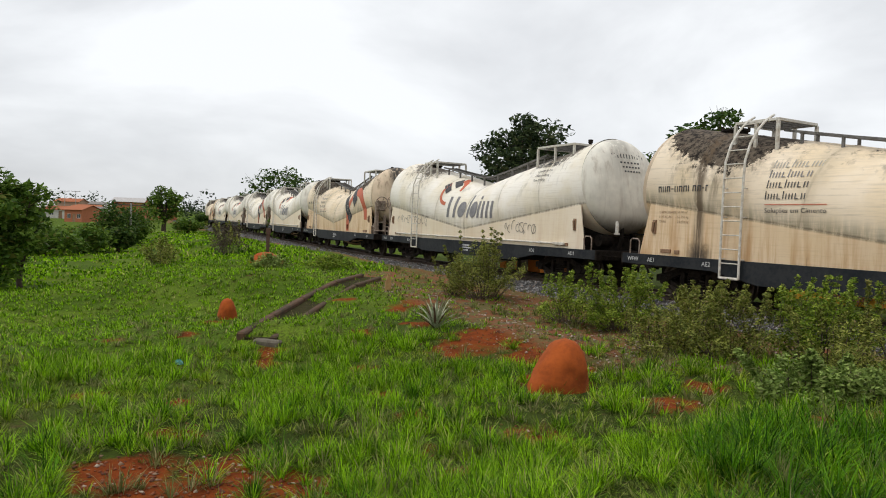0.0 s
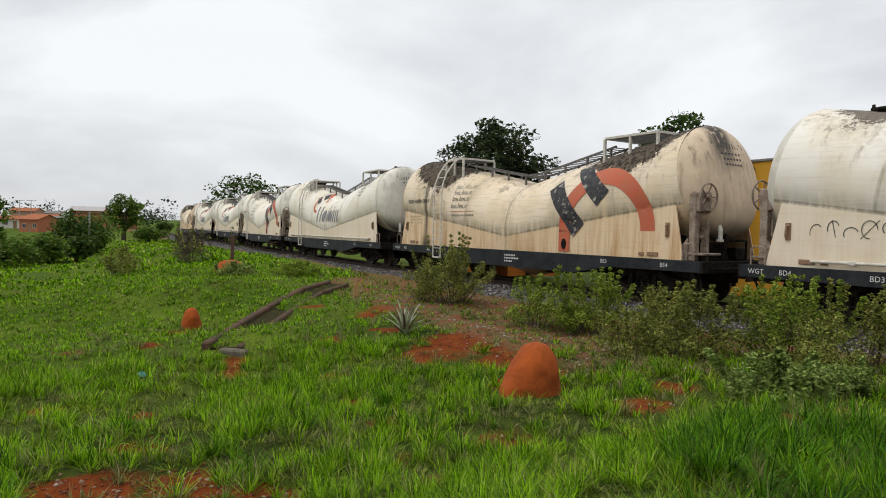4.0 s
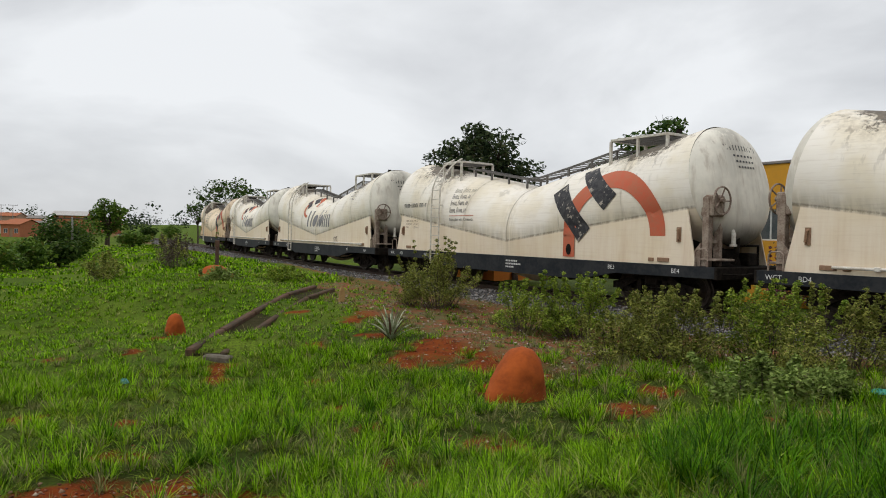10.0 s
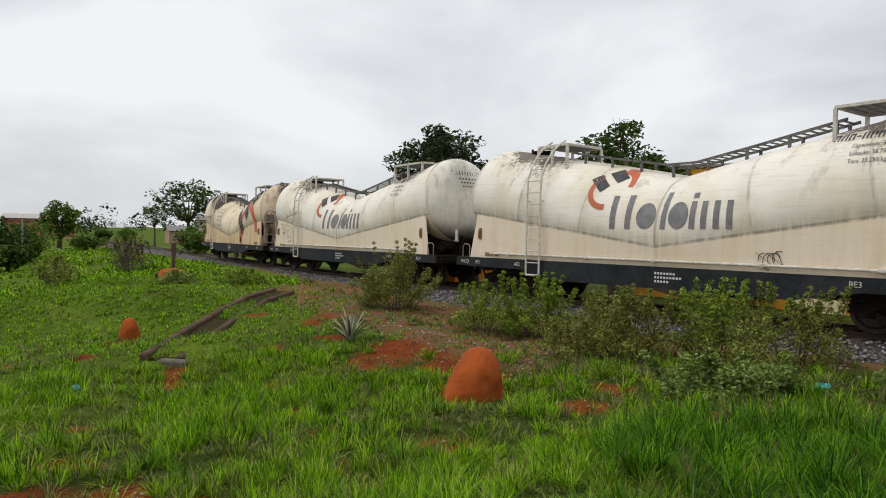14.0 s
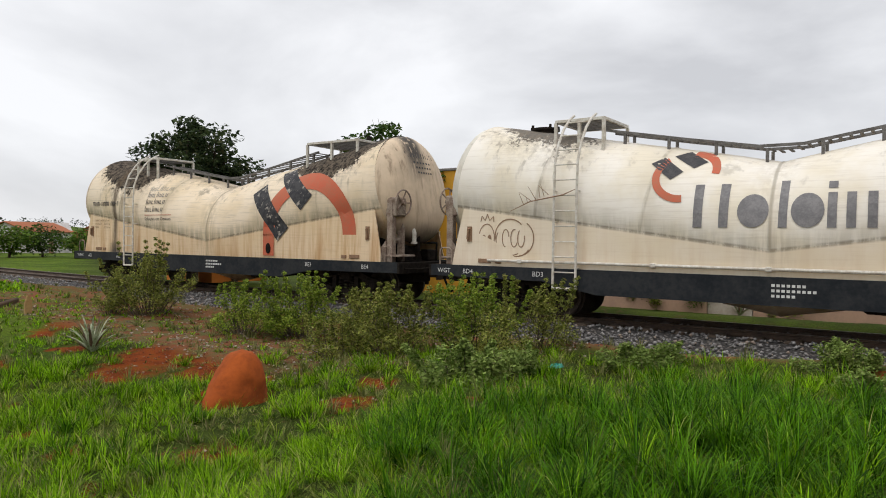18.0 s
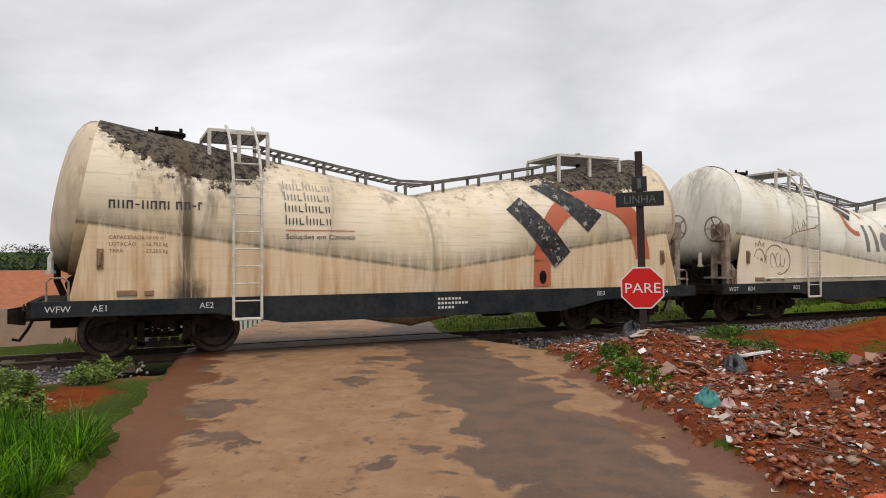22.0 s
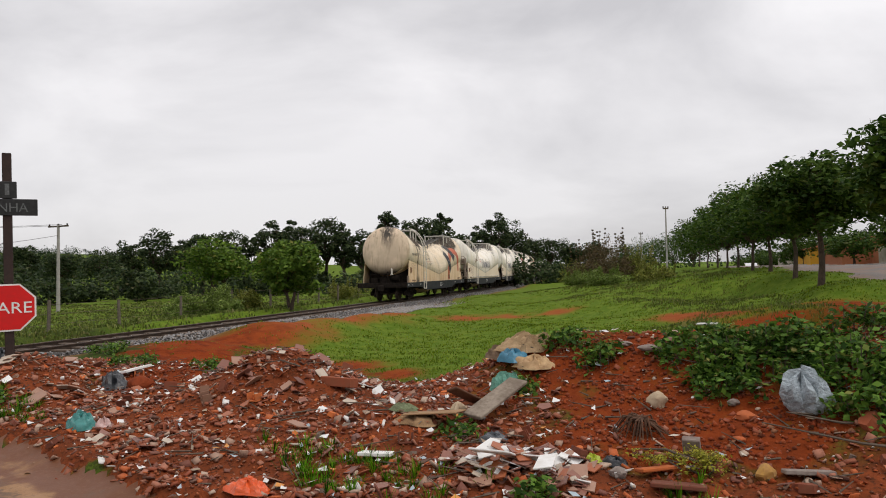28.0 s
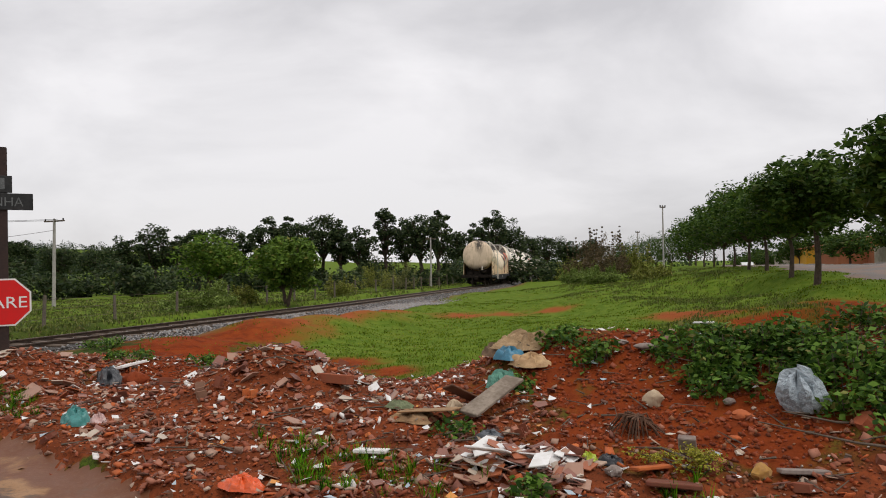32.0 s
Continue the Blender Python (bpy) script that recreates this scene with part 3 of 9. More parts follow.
def ground_mesh():
    az = np.linspace(-math.pi, math.pi, 520, endpoint=False)
    rr = np.concatenate([[0.15], np.geomspace(0.6, 30, 190), np.geomspace(31, 4200, 70)])
    a, r = np.meshgrid(az, rr)
    x, y = r * np.sin(a), r * np.cos(a)
    z = ground_z(x, y)
    v = np.stack([x, y, z], -1).reshape(-1, 3)
    n, k = len(az), len(rr)
    i, j = np.meshgrid(np.arange(k - 1), np.arange(n), indexing="ij")
    a0, a1 = i * n + j, i * n + (j + 1) % n
    f = np.stack([a0, a0 + n, a1 + n, a1], -1).reshape(-1, 4)
    v = np.concatenate([v, [[0, 0, z[0].mean()]]])
    me = arrays("ground", v, f, M_GROUND)
    # zones: red = bare soil, green = rubble ground, blue = dryness
    x, y = v[:, 0], v[:, 1]
    s, d = rail_pos(x, y)
    soil = np.zeros(len(v))
    for bx, by, br in BARE:
        soil = np.maximum(soil, smooth01(np.hypot(x - bx, y - by) + 0.35 * br * waves(x, y, 0.6, 11) + 0.2 * br * waves(x, y, 0.25, 12), br * np.where(y < -8, 1.45, 1.25), br * np.where(y < -8, 0.15, 0.35)))
    soil = np.maximum(soil, 0.9 * mound_at(x, y))
    rub = heap_mask(x, y)
    edge = np.maximum(smooth01(np.abs(d), 4.2, 2.4) * np.where(d > 0, 1.0, 0.15), 0.75 * stony(x, y)) * (1 - road_mask(x, y))
    col = np.stack([soil, rub, edge, np.ones(len(v))], 1).astype(np.float32)
    at = me.attributes.new("zone", "FLOAT_COLOR", "POINT")
    at.data.foreach_set("color", col.ravel())
    me.shade_smooth()
    return me


def heap_mask(x, y):
    """1 on the dumped rubble beside the road."""
    lo = np.interp(x, [-6, 0, 2.2, 3.4, 4.8, 6, 8, 11, 13.5], [-7.6, -7.6, -7.5, -7.6, -7.4, -6.9, -6.2, -6.2, -4.3])
    hi = np.interp(x, [-6, 0, 2.2, 3.4, 4.8, 6, 8, 11, 13.5], [-3.0, -2.5, -2.3, -2.5, -2.3, -2.0, -1.8, -1.5, -1.2])
    w = 0.35 * waves(x, y, 1.1, 21) + 0.15 * waves(x, y, 0.4, 22)
    inx = smooth01(x, -6.5, -5) * smooth01(x, 14.2, 13.2)
    return smooth01(y + w, lo - 0.3, lo + 0.4) * smooth01(y + w, hi + 0.15, hi - 0.2) * inx


def mound_at(x, y):
    """1 on the face of the fresh earth mound, where little rubble lies."""
    return np.exp(-(((x - 3.4) / 1.25) ** 2 + ((y + 5.9) / 0.75) ** 2) ** 2)


BARE = [(-2.3, 5.5, 0.6), (-1.5, 5.6, 0.6), (-4.24, 11.95, 0.25), (-2.83, 8.0, 0.25), (-2.5, 10.4, 0.3), (-0.87, 14.4, 0.35), (0.94, 11.95, 0.7), (1.45, 11.4, 0.6), (2.5, 7.5, 0.45), (1.0, 6.56, 0.35), (0.0, 6.1, 0.25), (8.15, 4.66, 0.6), (8.7, 4.9, 0.45), 
        (8.3, 4.8, 0.75), (10.1, -4.4, 1.15), (9.7, -4.6, 1.1), (10.7, -4.9, 1.1), (-1.75, 5.0, 0.8), (-1.0, 5.3, 0.5), (17.6, -12.2, 1.3), (18.5, -14.5, 1.4), (19.5, -16.6, 1.2), (16.4, -9.6, 1.2), (18, -13.3, 1.2), (2.9, -6, 1), (3.7, -6.2, 1), (2.6, -5.1, 0.8), (3.3, -5, 0.7), (3.3, -5.6, 1), (4.4, -5.9, 0.9), (2.2, -5.6, 0.9), (4.9, -6.5, 0.9), (3.2, -6.6, 1), (9.6, -4.3, 0.9), (10.4, -4.7, 0.8), (11.6, -3.9, 0.8), (12.8, -6, 1.5), (15.4, -8.6, 1.7), (18.2, -12, 2), (20, -15, 1.7),
        (17.7, -18.7, 1.2), (16.9, -20.2, 1.1), (16.1, -22.0, 0.9), (9.5, -19.0, 1.1), (8.0, -18.2, 1.1), (6.6, -15.6, 1.1), (5.3, -14.2, 0.9), (11.2, -8.6, 0.8), (9.8, -8.4, 0.7), (4.2, -15.8, 1.1), (3.4, -14.4, 1.0), (2.4, -13.0, 1.1), (3.6, -12.6, 1.0), (3.9, -15.0, 1.2), (4.6, -16.4, 1.1),
        (-1.6, 5.6, 0.64), (-1.9, 4.6, 0.72), (1.5, 9.1, 0.64), (0.7, 11.3, 0.8), (1.6, 10.6, 0.8), (-0.3, 12.6, 0.4), (2.2, 6.3, 0.3), (0.9, 6.5, 0.44), (2.5, 7.3, 0.4), (-2.6, 11, 0.32), (-0.6, 8.3, 0.28),
        (7.6, 4.5, 0.44), (8.6, 4.9, 0.4), (-4.2, 13.2, 0.4), (-4.6, 18.6, 0.56), (-2, 15, 0.35), (-0.5, 15, 0.4), (4.3, 6.9, 0.32), (3.4, 6.2, 0.24), (-0.2, 7.2, 0.24), (-4, 8.2, 0.28), (-5.3, 11.5, 0.24),
        (14, -6.6, 1.6), (16.2, -9.8, 1.9), (17.5, -12.2, 1.5), (12.4, -5.6, 1.2), (10.8, -7.9, 0.9), (24, -18, 2.2), (26.5, -21.5, 2), (1.9, 9.9, 0.5), (0.2, 10.6, 0.45), (1.1, 12.3, 0.6), (-1.2, 11.8, 0.3), (3.1, 8.0, 0.35), (-2.4, 6.6, 0.3), (0.2, 5.4, 0.3), (-1.0, 9.9, 0.3)]


def ground_paint():
    p = Paint("meadow_and_red_earth", 0.95, 0.0, 0.05)
    co = p.co(which="World")
    zone = p.attr("zone")
    n1, n2, n3 = p.noise(co, 0.45, 5), p.noise(co, 3.2, 6, 0.65), p.noise(co, 28, 4, 0.7)
    green = p.mix(p.remap(n1, 0.38, 0.64), (0.036, 0.056, 0.009), (0.068, 0.098, 0.013))
    sep = p.node("ShaderNodeSeparateXYZ")
    p.link(co, sep.inputs[0])
    green = p.mix(p.math("MULTIPLY", p.remap(sep.outputs[1], 7, 11), p.remap(sep.outputs[0], 1.0, -2.5)), green, p.mix(p.remap(n1, 0.38, 0.64), (0.070, 0.125, 0.010), (0.125, 0.190, 0.016)))
    green = p.mix(p.remap(n3, 0.42, 0.62, 0, 0.75), green, (0.026, 0.028, 0.009))
    green = p.mix(p.remap(n2, 0.56, 0.70, 0, 0.7), green, (0.085, 0.055, 0.027))
    south = p.remap(sep.outputs[1], -9.5, -7.0, 1, 0)
    green = p.mix(south, green, p.mix(p.remap(n2, 0.36, 0.66), (0.070, 0.122, 0.010), (0.120, 0.168, 0.018)))
    soil = p.mix(p.remap(n2, 0.38, 0.66), (0.205, 0.044, 0.009), (0.115, 0.026, 0.007))
    soil = p.mix(p.remap(n3, 0.5, 0.7, 0, 0.6), soil, (0.24, 0.072, 0.022))
    soil = p.mix(p.remap(p.noise(co, 70, 3, 0.7), 0.56, 0.66, 0, 0.6), soil, (0.07, 0.02, 0.01))
    soil = p.mix(p.remap(sep.outputs[1], -2.5, -1.0, 0.9, 0), soil, p.mix(p.remap(n2, 0.38, 0.66), (0.235, 0.038, 0.007), (0.125, 0.021, 0.005)))
    soil = p.mix(p.math("MULTIPLY", p.remap(sep.outputs[1], -12, -7.5, 0.8, 0), p.remap(sep.outputs[0], 5.0, 8.5, 0.05, 1)), soil, p.mix(n2, (0.34, 0.105, 0.035), (0.22, 0.05, 0.013)))
    fac = p.remap(p.math("ADD", zone[0], p.math("MULTIPLY", p.math("SUBTRACT", n2, 0.5), 2.2)), 0.30, 0.95)
    soft = p.remap(p.math("ADD", zone[0], p.math("MULTIPLY", p.math("SUBTRACT", n1, 0.5), 1.2)), 0.05, 1.0)
    fac = p.math("ADD", p.math("MULTIPLY", fac, p.math("SUBTRACT", 1.0, south)), p.math("MULTIPLY", soft, south))
    base = p.mix(fac, green, soil)
    # rubble ground: dark earth with red brick dust
    rub = p.mix(p.remap(n2, 0.4, 0.62), (0.14, 0.036, 0.014), (0.22, 0.052, 0.018))
    rub = p.mix(p.remap(n3, 0.5, 0.66, 0, 0.8), rub, (0.055, 0.022, 0.012))
    base = p.mix(p.math("MULTIPLY", p.remap(zone[1], 0.3, 0.7), p.remap(zone[0], 0.2, 0.7, 1.0, 0.25)), base, rub)
    # trackside: dry weeds, earth and spilled stone
    edge = p.mix(p.remap(n2, 0.42, 0.6), (0.20, 0.075, 0.038), (0.125, 0.115, 0.048))
    edge = p.mix(p.remap(n3, 0.5, 0.68, 0, 0.7), edge, (0.085, 0.052, 0.034))
    base = p.mix(p.math("MULTIPLY", p.remap(zone[2], 0.2, 0.8), p.remap(n1, 0.3, 0.6, 0.5, 1)), base, edge)
    p.colour(base).bump(p.math("ADD", n2, p.math("MULTIPLY", n3, 0.35)), 0.6, 0.06)
    return p.m


M_GROUND = ground_paint()
ground = tagged(new("ground", ground_mesh()), "uneven green meadow with patches of bare red earth", "ground", kind="structure")


def road_paint():
    """Compacted wet mud: pale dried tracks, dark damp patches and standing water."""
    p = Paint("wet_clay_road", 0.7, 0.0, 0.25)
    co = p.co(which="World")
    n1, nb = p.noise(co, 0.9, 5, 0.6, 0.5), p.noise(co, 1.1, 7, 0.62, 0.3)
    n2, n3 = p.noise(co, 2.4, 6, 0.6, 0.4), p.noise(co, 30, 4, 0.7)
    base = p.mix(p.remap(n2, 0.35, 0.65), (0.26, 0.14, 0.066), (0.31, 0.175, 0.088))
    base = p.mix(p.remap(p.noise(p.co((0.2, 2.5, 1), "World"), 1.5, 4), 0.45, 0.65, 0, 0.35), base, (0.21, 0.11, 0.052))
    sep = p.node("ShaderNodeSeparateXYZ")
    p.link(co, sep.inputs[0])
    wob = p.math("MULTIPLY", p.math("SUBTRACT", nb, 0.5), 1.9)
    # a damp lane that widens towards the rubble side, and scattered damp blots
    mid = p.math("MULTIPLY_ADD", sep.outputs[0], 0.20, -2.05)
    lane = p.math("ADD", p.math("ABSOLUTE", p.math("SUBTRACT", sep.outputs[1], mid)), wob)
    damp = p.remap(lane, 0.82, 0.70)
    blot = p.remap(p.math("ADD", p.math("MULTIPLY", n1, 0.5), p.math("MULTIPLY", nb, 0.5)), 0.565, 0.585)
    damp = p.math("MAXIMUM", damp, blot)
    base = p.mix(damp, base, p.mix(p.remap(n2, 0.4, 0.6), (0.135, 0.078, 0.048), (0.090, 0.055, 0.037)))
    # wet red margins along both edges
    top = p.math("MULTIPLY_ADD", sep.outputs[0], 0.33, 0.75)
    edge = p.remap(p.math("ADD", p.math("SUBTRACT", top, sep.outputs[1]), p.math("MULTIPLY", wob, 1.1)), 0.42, 0.30)
    low = p.remap(p.math("ADD", p.math("SUBTRACT", sep.outputs[1], p.math("MULTIPLY_ADD", sep.outputs[0], 0.09, -2.75)), p.math("MULTIPLY", wob, 1.1)), 0.50, 0.34)
    base = p.mix(p.math("MAXIMUM", edge, low), base, (0.135, 0.05, 0.022))
    base = p.mix(p.remap(n3, 0.50, 0.68, 0, 0.4), base, (0.20, 0.105, 0.055))
    base = p.mix(p.remap(p.noise(co, 9, 6, 0.7), 0.56, 0.66, 0, 0.55), base, (0.115, 0.066, 0.040))
    base = p.mix(p.remap(p.noise(co, 95, 2, 0.6), 0.62, 0.70, 0, 0.5), base, (0.07, 0.045, 0.03))
    damp = p.math("MAXIMUM", damp, p.math("MULTIPLY", p.math("MAXIMUM", edge, low), 0.8))
    p.colour(base)
    p.rough(p.math("SUBTRACT", p.remap(n2, 0.3, 0.7, 0.75, 0.6), p.math("ADD", p.math("MULTIPLY", damp, 0.06), p.math("MULTIPLY", p.math("MAXIMUM", edge, low), 0.10))))
    p.bump(p.math("ADD", p.math("MULTIPLY", n2, 0.8), p.math("MULTIPLY", n3, 0.15)), 0.25, 0.03)
    return p.m


M_ROAD = road_paint()


def sheet(name, x0, x1, y0, y1, step, mask, lift, material, label, cut=0.4):
    """A patch that follows the ground, cut out where mask is high."""
    xs, ys = np.arange(x0, x1, step), np.arange(y0, y1, step)
    x, y = np.meshgrid(xs, ys)
    m = mask(x, y)
    z = ground_z(x, y) + lift * smooth01(m, 0.2, 0.9) - 0.03 * (m < 0.25)
    keep = m > cut
    n = len(xs)
    i, j = np.meshgrid(np.arange(len(ys) - 1), np.arange(n - 1), indexing="ij")
    ok = keep[:-1, :-1] | keep[1:, :-1] | keep[:-1, 1:] | keep[1:, 1:]
    a = (i * n + j)[ok]
    me = arrays(name, np.stack([x, y, z], -1).reshape(-1, 3), np.stack([a, a + 1, a + n + 1, a + n], -1), material)
    bm = bmesh.new()
    bm.from_mesh(me)
    bmesh.ops.delete(bm, geom=[v for v in bm.verts if not v.link_faces], context="VERTS")
    bm.to_mesh(me)
    bm.free()
    me.shade_smooth()
    return tagged(new(name, me), label, "road", kind="structure")


road = sheet("road", -29, 38, -10, 8, 0.16, road_mask, 0.035, M_ROAD, "wet clay road with damp patches over the level crossing")

# ---- track ----
track = thing("track", "metre-gauge railway track on grey stone ballast", "track", kind="structure")


def strip(profile, s0, s1, step, name, closed=True):
    """Draw a profile of (across, height) along the track; across is positive towards the camera."""
    g = Geo()
    rings = []
    s = s0
    while s <= s1 + 1e-6:
        p, t, n = on_line(s)
        rings.append([(p[0] - n[0] * d, p[1] - n[1] * d, z) for d, z in profile])
        s += step
    return g.loft(rings, closed, closed)


def rail_profile(o):
    return [(o - 0.06, -0.14), (o + 0.06, -0.14), (o + 0.06, -0.128), (o + 0.012, -0.115), (o + 0.012, -0.042), (o + 0.034, -0.03), (o + 0.034, -0.006),
            (o + 0.026, 0), (o - 0.026, 0), (o - 0.034, -0.006), (o - 0.034, -0.03), (o - 0.012, -0.042), (o - 0.012, -0.115), (o - 0.06, -0.128)]


for o in (0.535, -0.535):
    part("rail", strip(rail_profile(o), -260, 260, 2.0, "rail"), M_RAIL, track, smooth=True)

M_STONE = island_paint("grey_ballast_stone", [(0, (0.23, 0.225, 0.22)), (0.3, (0.32, 0.31, 0.30)), (0.6, (0.17, 0.165, 0.165)), (0.85, (0.27, 0.22, 0.18))], 0.9, 12)
p_ = Paint("ballast_bed", 0.95)
c_ = p_.co(which="World")
v_ = p_.node("ShaderNodeTexVoronoi")
v_.inputs["Scale"].default_value = 17.0
p_.link(c_, v_.inputs["Vector"])
p_.colour(p_.mix(p_.remap(v_.outputs[0], 0.1, 0.6), p_.mix(p_.remap(p_.noise(c_, 2.0), 0.4, 0.65), (0.25, 0.24, 0.235), (0.17, 0.145, 0.125)), (0.05, 0.047, 0.045)))
p_.bump(v_.outputs[0], 1.0, 0.05)
M_BALLAST = p_.m


def ballast_ends(s):
    w = 1.3 if 8 < s < 15 else (1.55 if s < 25 and s > 8 else 2.25)
    return (w + 0.12 * math.sin(s * 1.7) + 0.1 * math.sin(s * 0.61), -0.43)


gb = Geo()
for sa, sb in ((-258, 1.6), (8.9, 258)):
    rings, s = [], sa
    while s <= sb:
        p, t, n = on_line(s)
        w, zb = ballast_ends(s)
        rings.append([(p[0] - n[0] * d, p[1] - n[1] * d, z) for d, z in ((-w, zb), (-1.15, -0.12), (-0.95, -0.125), (0.95, -0.125), (1.15, -0.12), (w, zb))])
        s += 1.0
    gb.loft(rings, False, False)
part("ballast_bed", gb, M_BALLAST, track)

SLEEPER = Geo().box(-0.11, 0.11, -0.98, 0.98, -0.17, -0.01, 0.012).mesh("sleeper")
SLEEPER.materials.append(M_SLEEPER)
rs = random.Random(3)
joined = Geo()
s = -120.0
while s < 120:
    if not 2.0 < s < 8.5:
        p, t, n = on_line(s)
        m = pose(p[0], p[1], -0.062 + rs.uniform(-0.008, 0.004), 0, 0, math.degrees(math.atan2(t[1], t[0])) + rs.uniform(-2, 2))
        if -45 < s < 75:
            part("sleeper", SLEEPER, M_SLEEPER, track, at=m)
        else:
            joined.box(-0.11, 0.11, -0.98, 0.98, -0.17, -0.01, 0, m)
    s += 0.62
part("far_sleepers", joined, M_SLEEPER, track)["kind"] = "stuff"


def scatter_stones(name, pts, size, material, seed, flat=0.8):
    """Many angular stones, joined: a lumpy octahedron at each point."""
    r = np.random.RandomState(seed)
    base = np.array([(1, 0, 0), (-1, 0, 0), (0, 1, 0), (0, -1, 0), (0, 0, flat), (0, 0, -flat)], float)
    tri = np.array([(0, 2, 4), (2, 1, 4), (1, 3, 4), (3, 0, 4), (2, 0, 5), (1, 2, 5), (3, 1, 5), (0, 3, 5)])
    k = len(pts)
    rot = r.uniform(0, 6.28, k)
    sc = r.uniform(size[0], size[1], k)[:, None, None] * r.uniform(0.6, 1.25, (k, 6, 1))
    b = base[None] * sc
    ca, sa = np.cos(rot)[:, None], np.sin(rot)[:, None]
    til = r.uniform(-0.6, 0.6, (k, 1))
    x, y, z = b[..., 0], b[..., 1], b[..., 2]
    y, z = y * np.cos(til) - z * np.sin(til), y * np.sin(til) + z * np.cos(til)
    v = np.stack([x * ca - y * sa, x * sa + y * ca, z], -1) + np.asarray(pts)[:, None, :]
    f = (tri[None] + (np.arange(k) * 6)[:, None, None]).reshape(-1, 3)
    return arrays(name, v.reshape(-1, 3), f, material)


def ballast_points(n, s0, s1, seed):
    r = np.random.RandomState(seed)
    out = []
    for _ in range(n):
        s = r.uniform(s0, s1)
        if 1.8 < s < 8.7:
            continue
        if 8.7 < s < 15.5 and r.rand() < 0.85:
            continue
        wide = 0.62 if 8.7 < s < 25 else 1.0
        d = r.uniform(-1.5, 2.6) if r.rand() < 0.75 else r.uniform(1.6, 3.1)
        d *= wide
        p, t, nn = on_line(s)
        a = abs(d)
        z = -0.13 if a < 0.98 else np.interp(a, [0.98, 1.15, 2.25, 2.8], [-0.08, -0.10, -0.42, -0.42])
        if abs(abs(d) - 0.535) < 0.09:
            continue
        out.append((p[0] - nn[0] * d, p[1] - nn[1] * d, z + 0.012))
    return out


stones = ballast_points(26000, -30, 40, 5) + ballast_points(9000, 20, 75, 6) + ballast_points(6000, -70, -30, 7)
part("ballast_stones", scatter_stones("ballast_stones", stones, (0.022, 0.05), M_STONE, 8), M_STONE, track)["kind"] = "stuff"


def gravel_apron():
    """Stones spilled wide beside the ballast, on the field."""
    r = np.random.RandomState(91)
    n = 9000
    u, v = r.normal(0, 2.6, n), r.normal(0, 0.75, n)
    x, y = 22.4 + u * 0.49 - v * 0.87, -20.0 - u * 0.87 - v * 0.49
    s, d = rail_pos(x, y)
    ok = (d > 1.9) & (d < 4.4)
    x, y = x[ok], y[ok]
    return scatter_stones("spilled_gravel", np.stack([x, y, ground_z(x, y) + 0.012], 1), (0.025, 0.055), M_STONE, 92)


tagged(new("spilled_gravel", gravel_apron()), "grey gravel spilled beside the track", "gravel", kind="stuff")

# ---- cement wagons: x along the train, y away from the camera, z above the rails ----
R_TANK, SLOPE, Z_MID, END = 1.35, 0.185, 1.62, 6.10
TILT = math.atan(SLOPE)
PITCH = 14.51
WAGONS = 15


def seam_z(x):
    return 1.42 + 0.135 * abs(x)


def side_y(x, z):
    """How far the wagon's side stands out at x along and z up."""
    if z <= seam_z(x):
        z = seam_z(x)
    u = abs(x) + (z - Z_MID - SLOPE * abs(x)) * SLOPE
    d = (z - (Z_MID + SLOPE * abs(x))) * math.cos(TILT) * math.cos(TILT * min(1, max(u, 0) / 1.6))
    return math.sqrt(max(R_TANK**2 - d * d, 0.01))


def tank_geo():
    g = Geo()
    us = [0, 0.03, 0.3, 0.9, 1.5, 2.08, 2.10, 2.14, 2.16, 2.8, 3.4, 4.0, 4.20, 4.22, 4.26, 4.28, 4.9, 5.5, 5.95, 6.10]
    rings = []
    for sgn in (-1, 1):
        half = []
        for u in us:
            w = TILT * min(1, u / 1.6)
            r = R_TANK + (0.010 if u in (2.10, 2.14, 4.22, 4.26) else 0) + (0.012 if u == 0 else 0)
            ring = []
            for k in range(48):
                a = 2 * math.pi * k / 48
                dy, dz = r * math.cos(a), r * math.sin(a) / math.cos(TILT) * math.cos(w)
                ring.append((sgn * (u - dz * math.tan(w)), dy, Z_MID + SLOPE * u + dz))
            half.append(ring)
        rings += half[::-1] if sgn < 0 else half[1:]
    return g.loft(rings, False)


def cap_geo(sgn):
    g = Geo()
    rings = []
    for a in (0, 0.12, 0.3, 0.55, 0.8, 1.05, 1.3, 1.5):
        r, e = R_TANK * math.cos(a) ** 0.6 if a > 0.12 else R_TANK * (1 - 0.01 * (a > 0)), 0.40 * math.sin(a) + 0.02 * (a > 0)
        ring = []
        for k in range(48):
            b = 2 * math.pi * k / 48
            dy, dz = r * math.cos(b), r * math.sin(b)
            u = END + e * math.cos(TILT) - dz * math.sin(TILT)
            ring.append((sgn * u, dy, Z_MID + SLOPE * END + e * math.sin(TILT) + dz * math.cos(TILT)))
        rings.append(ring)
    return g.loft(rings, True)


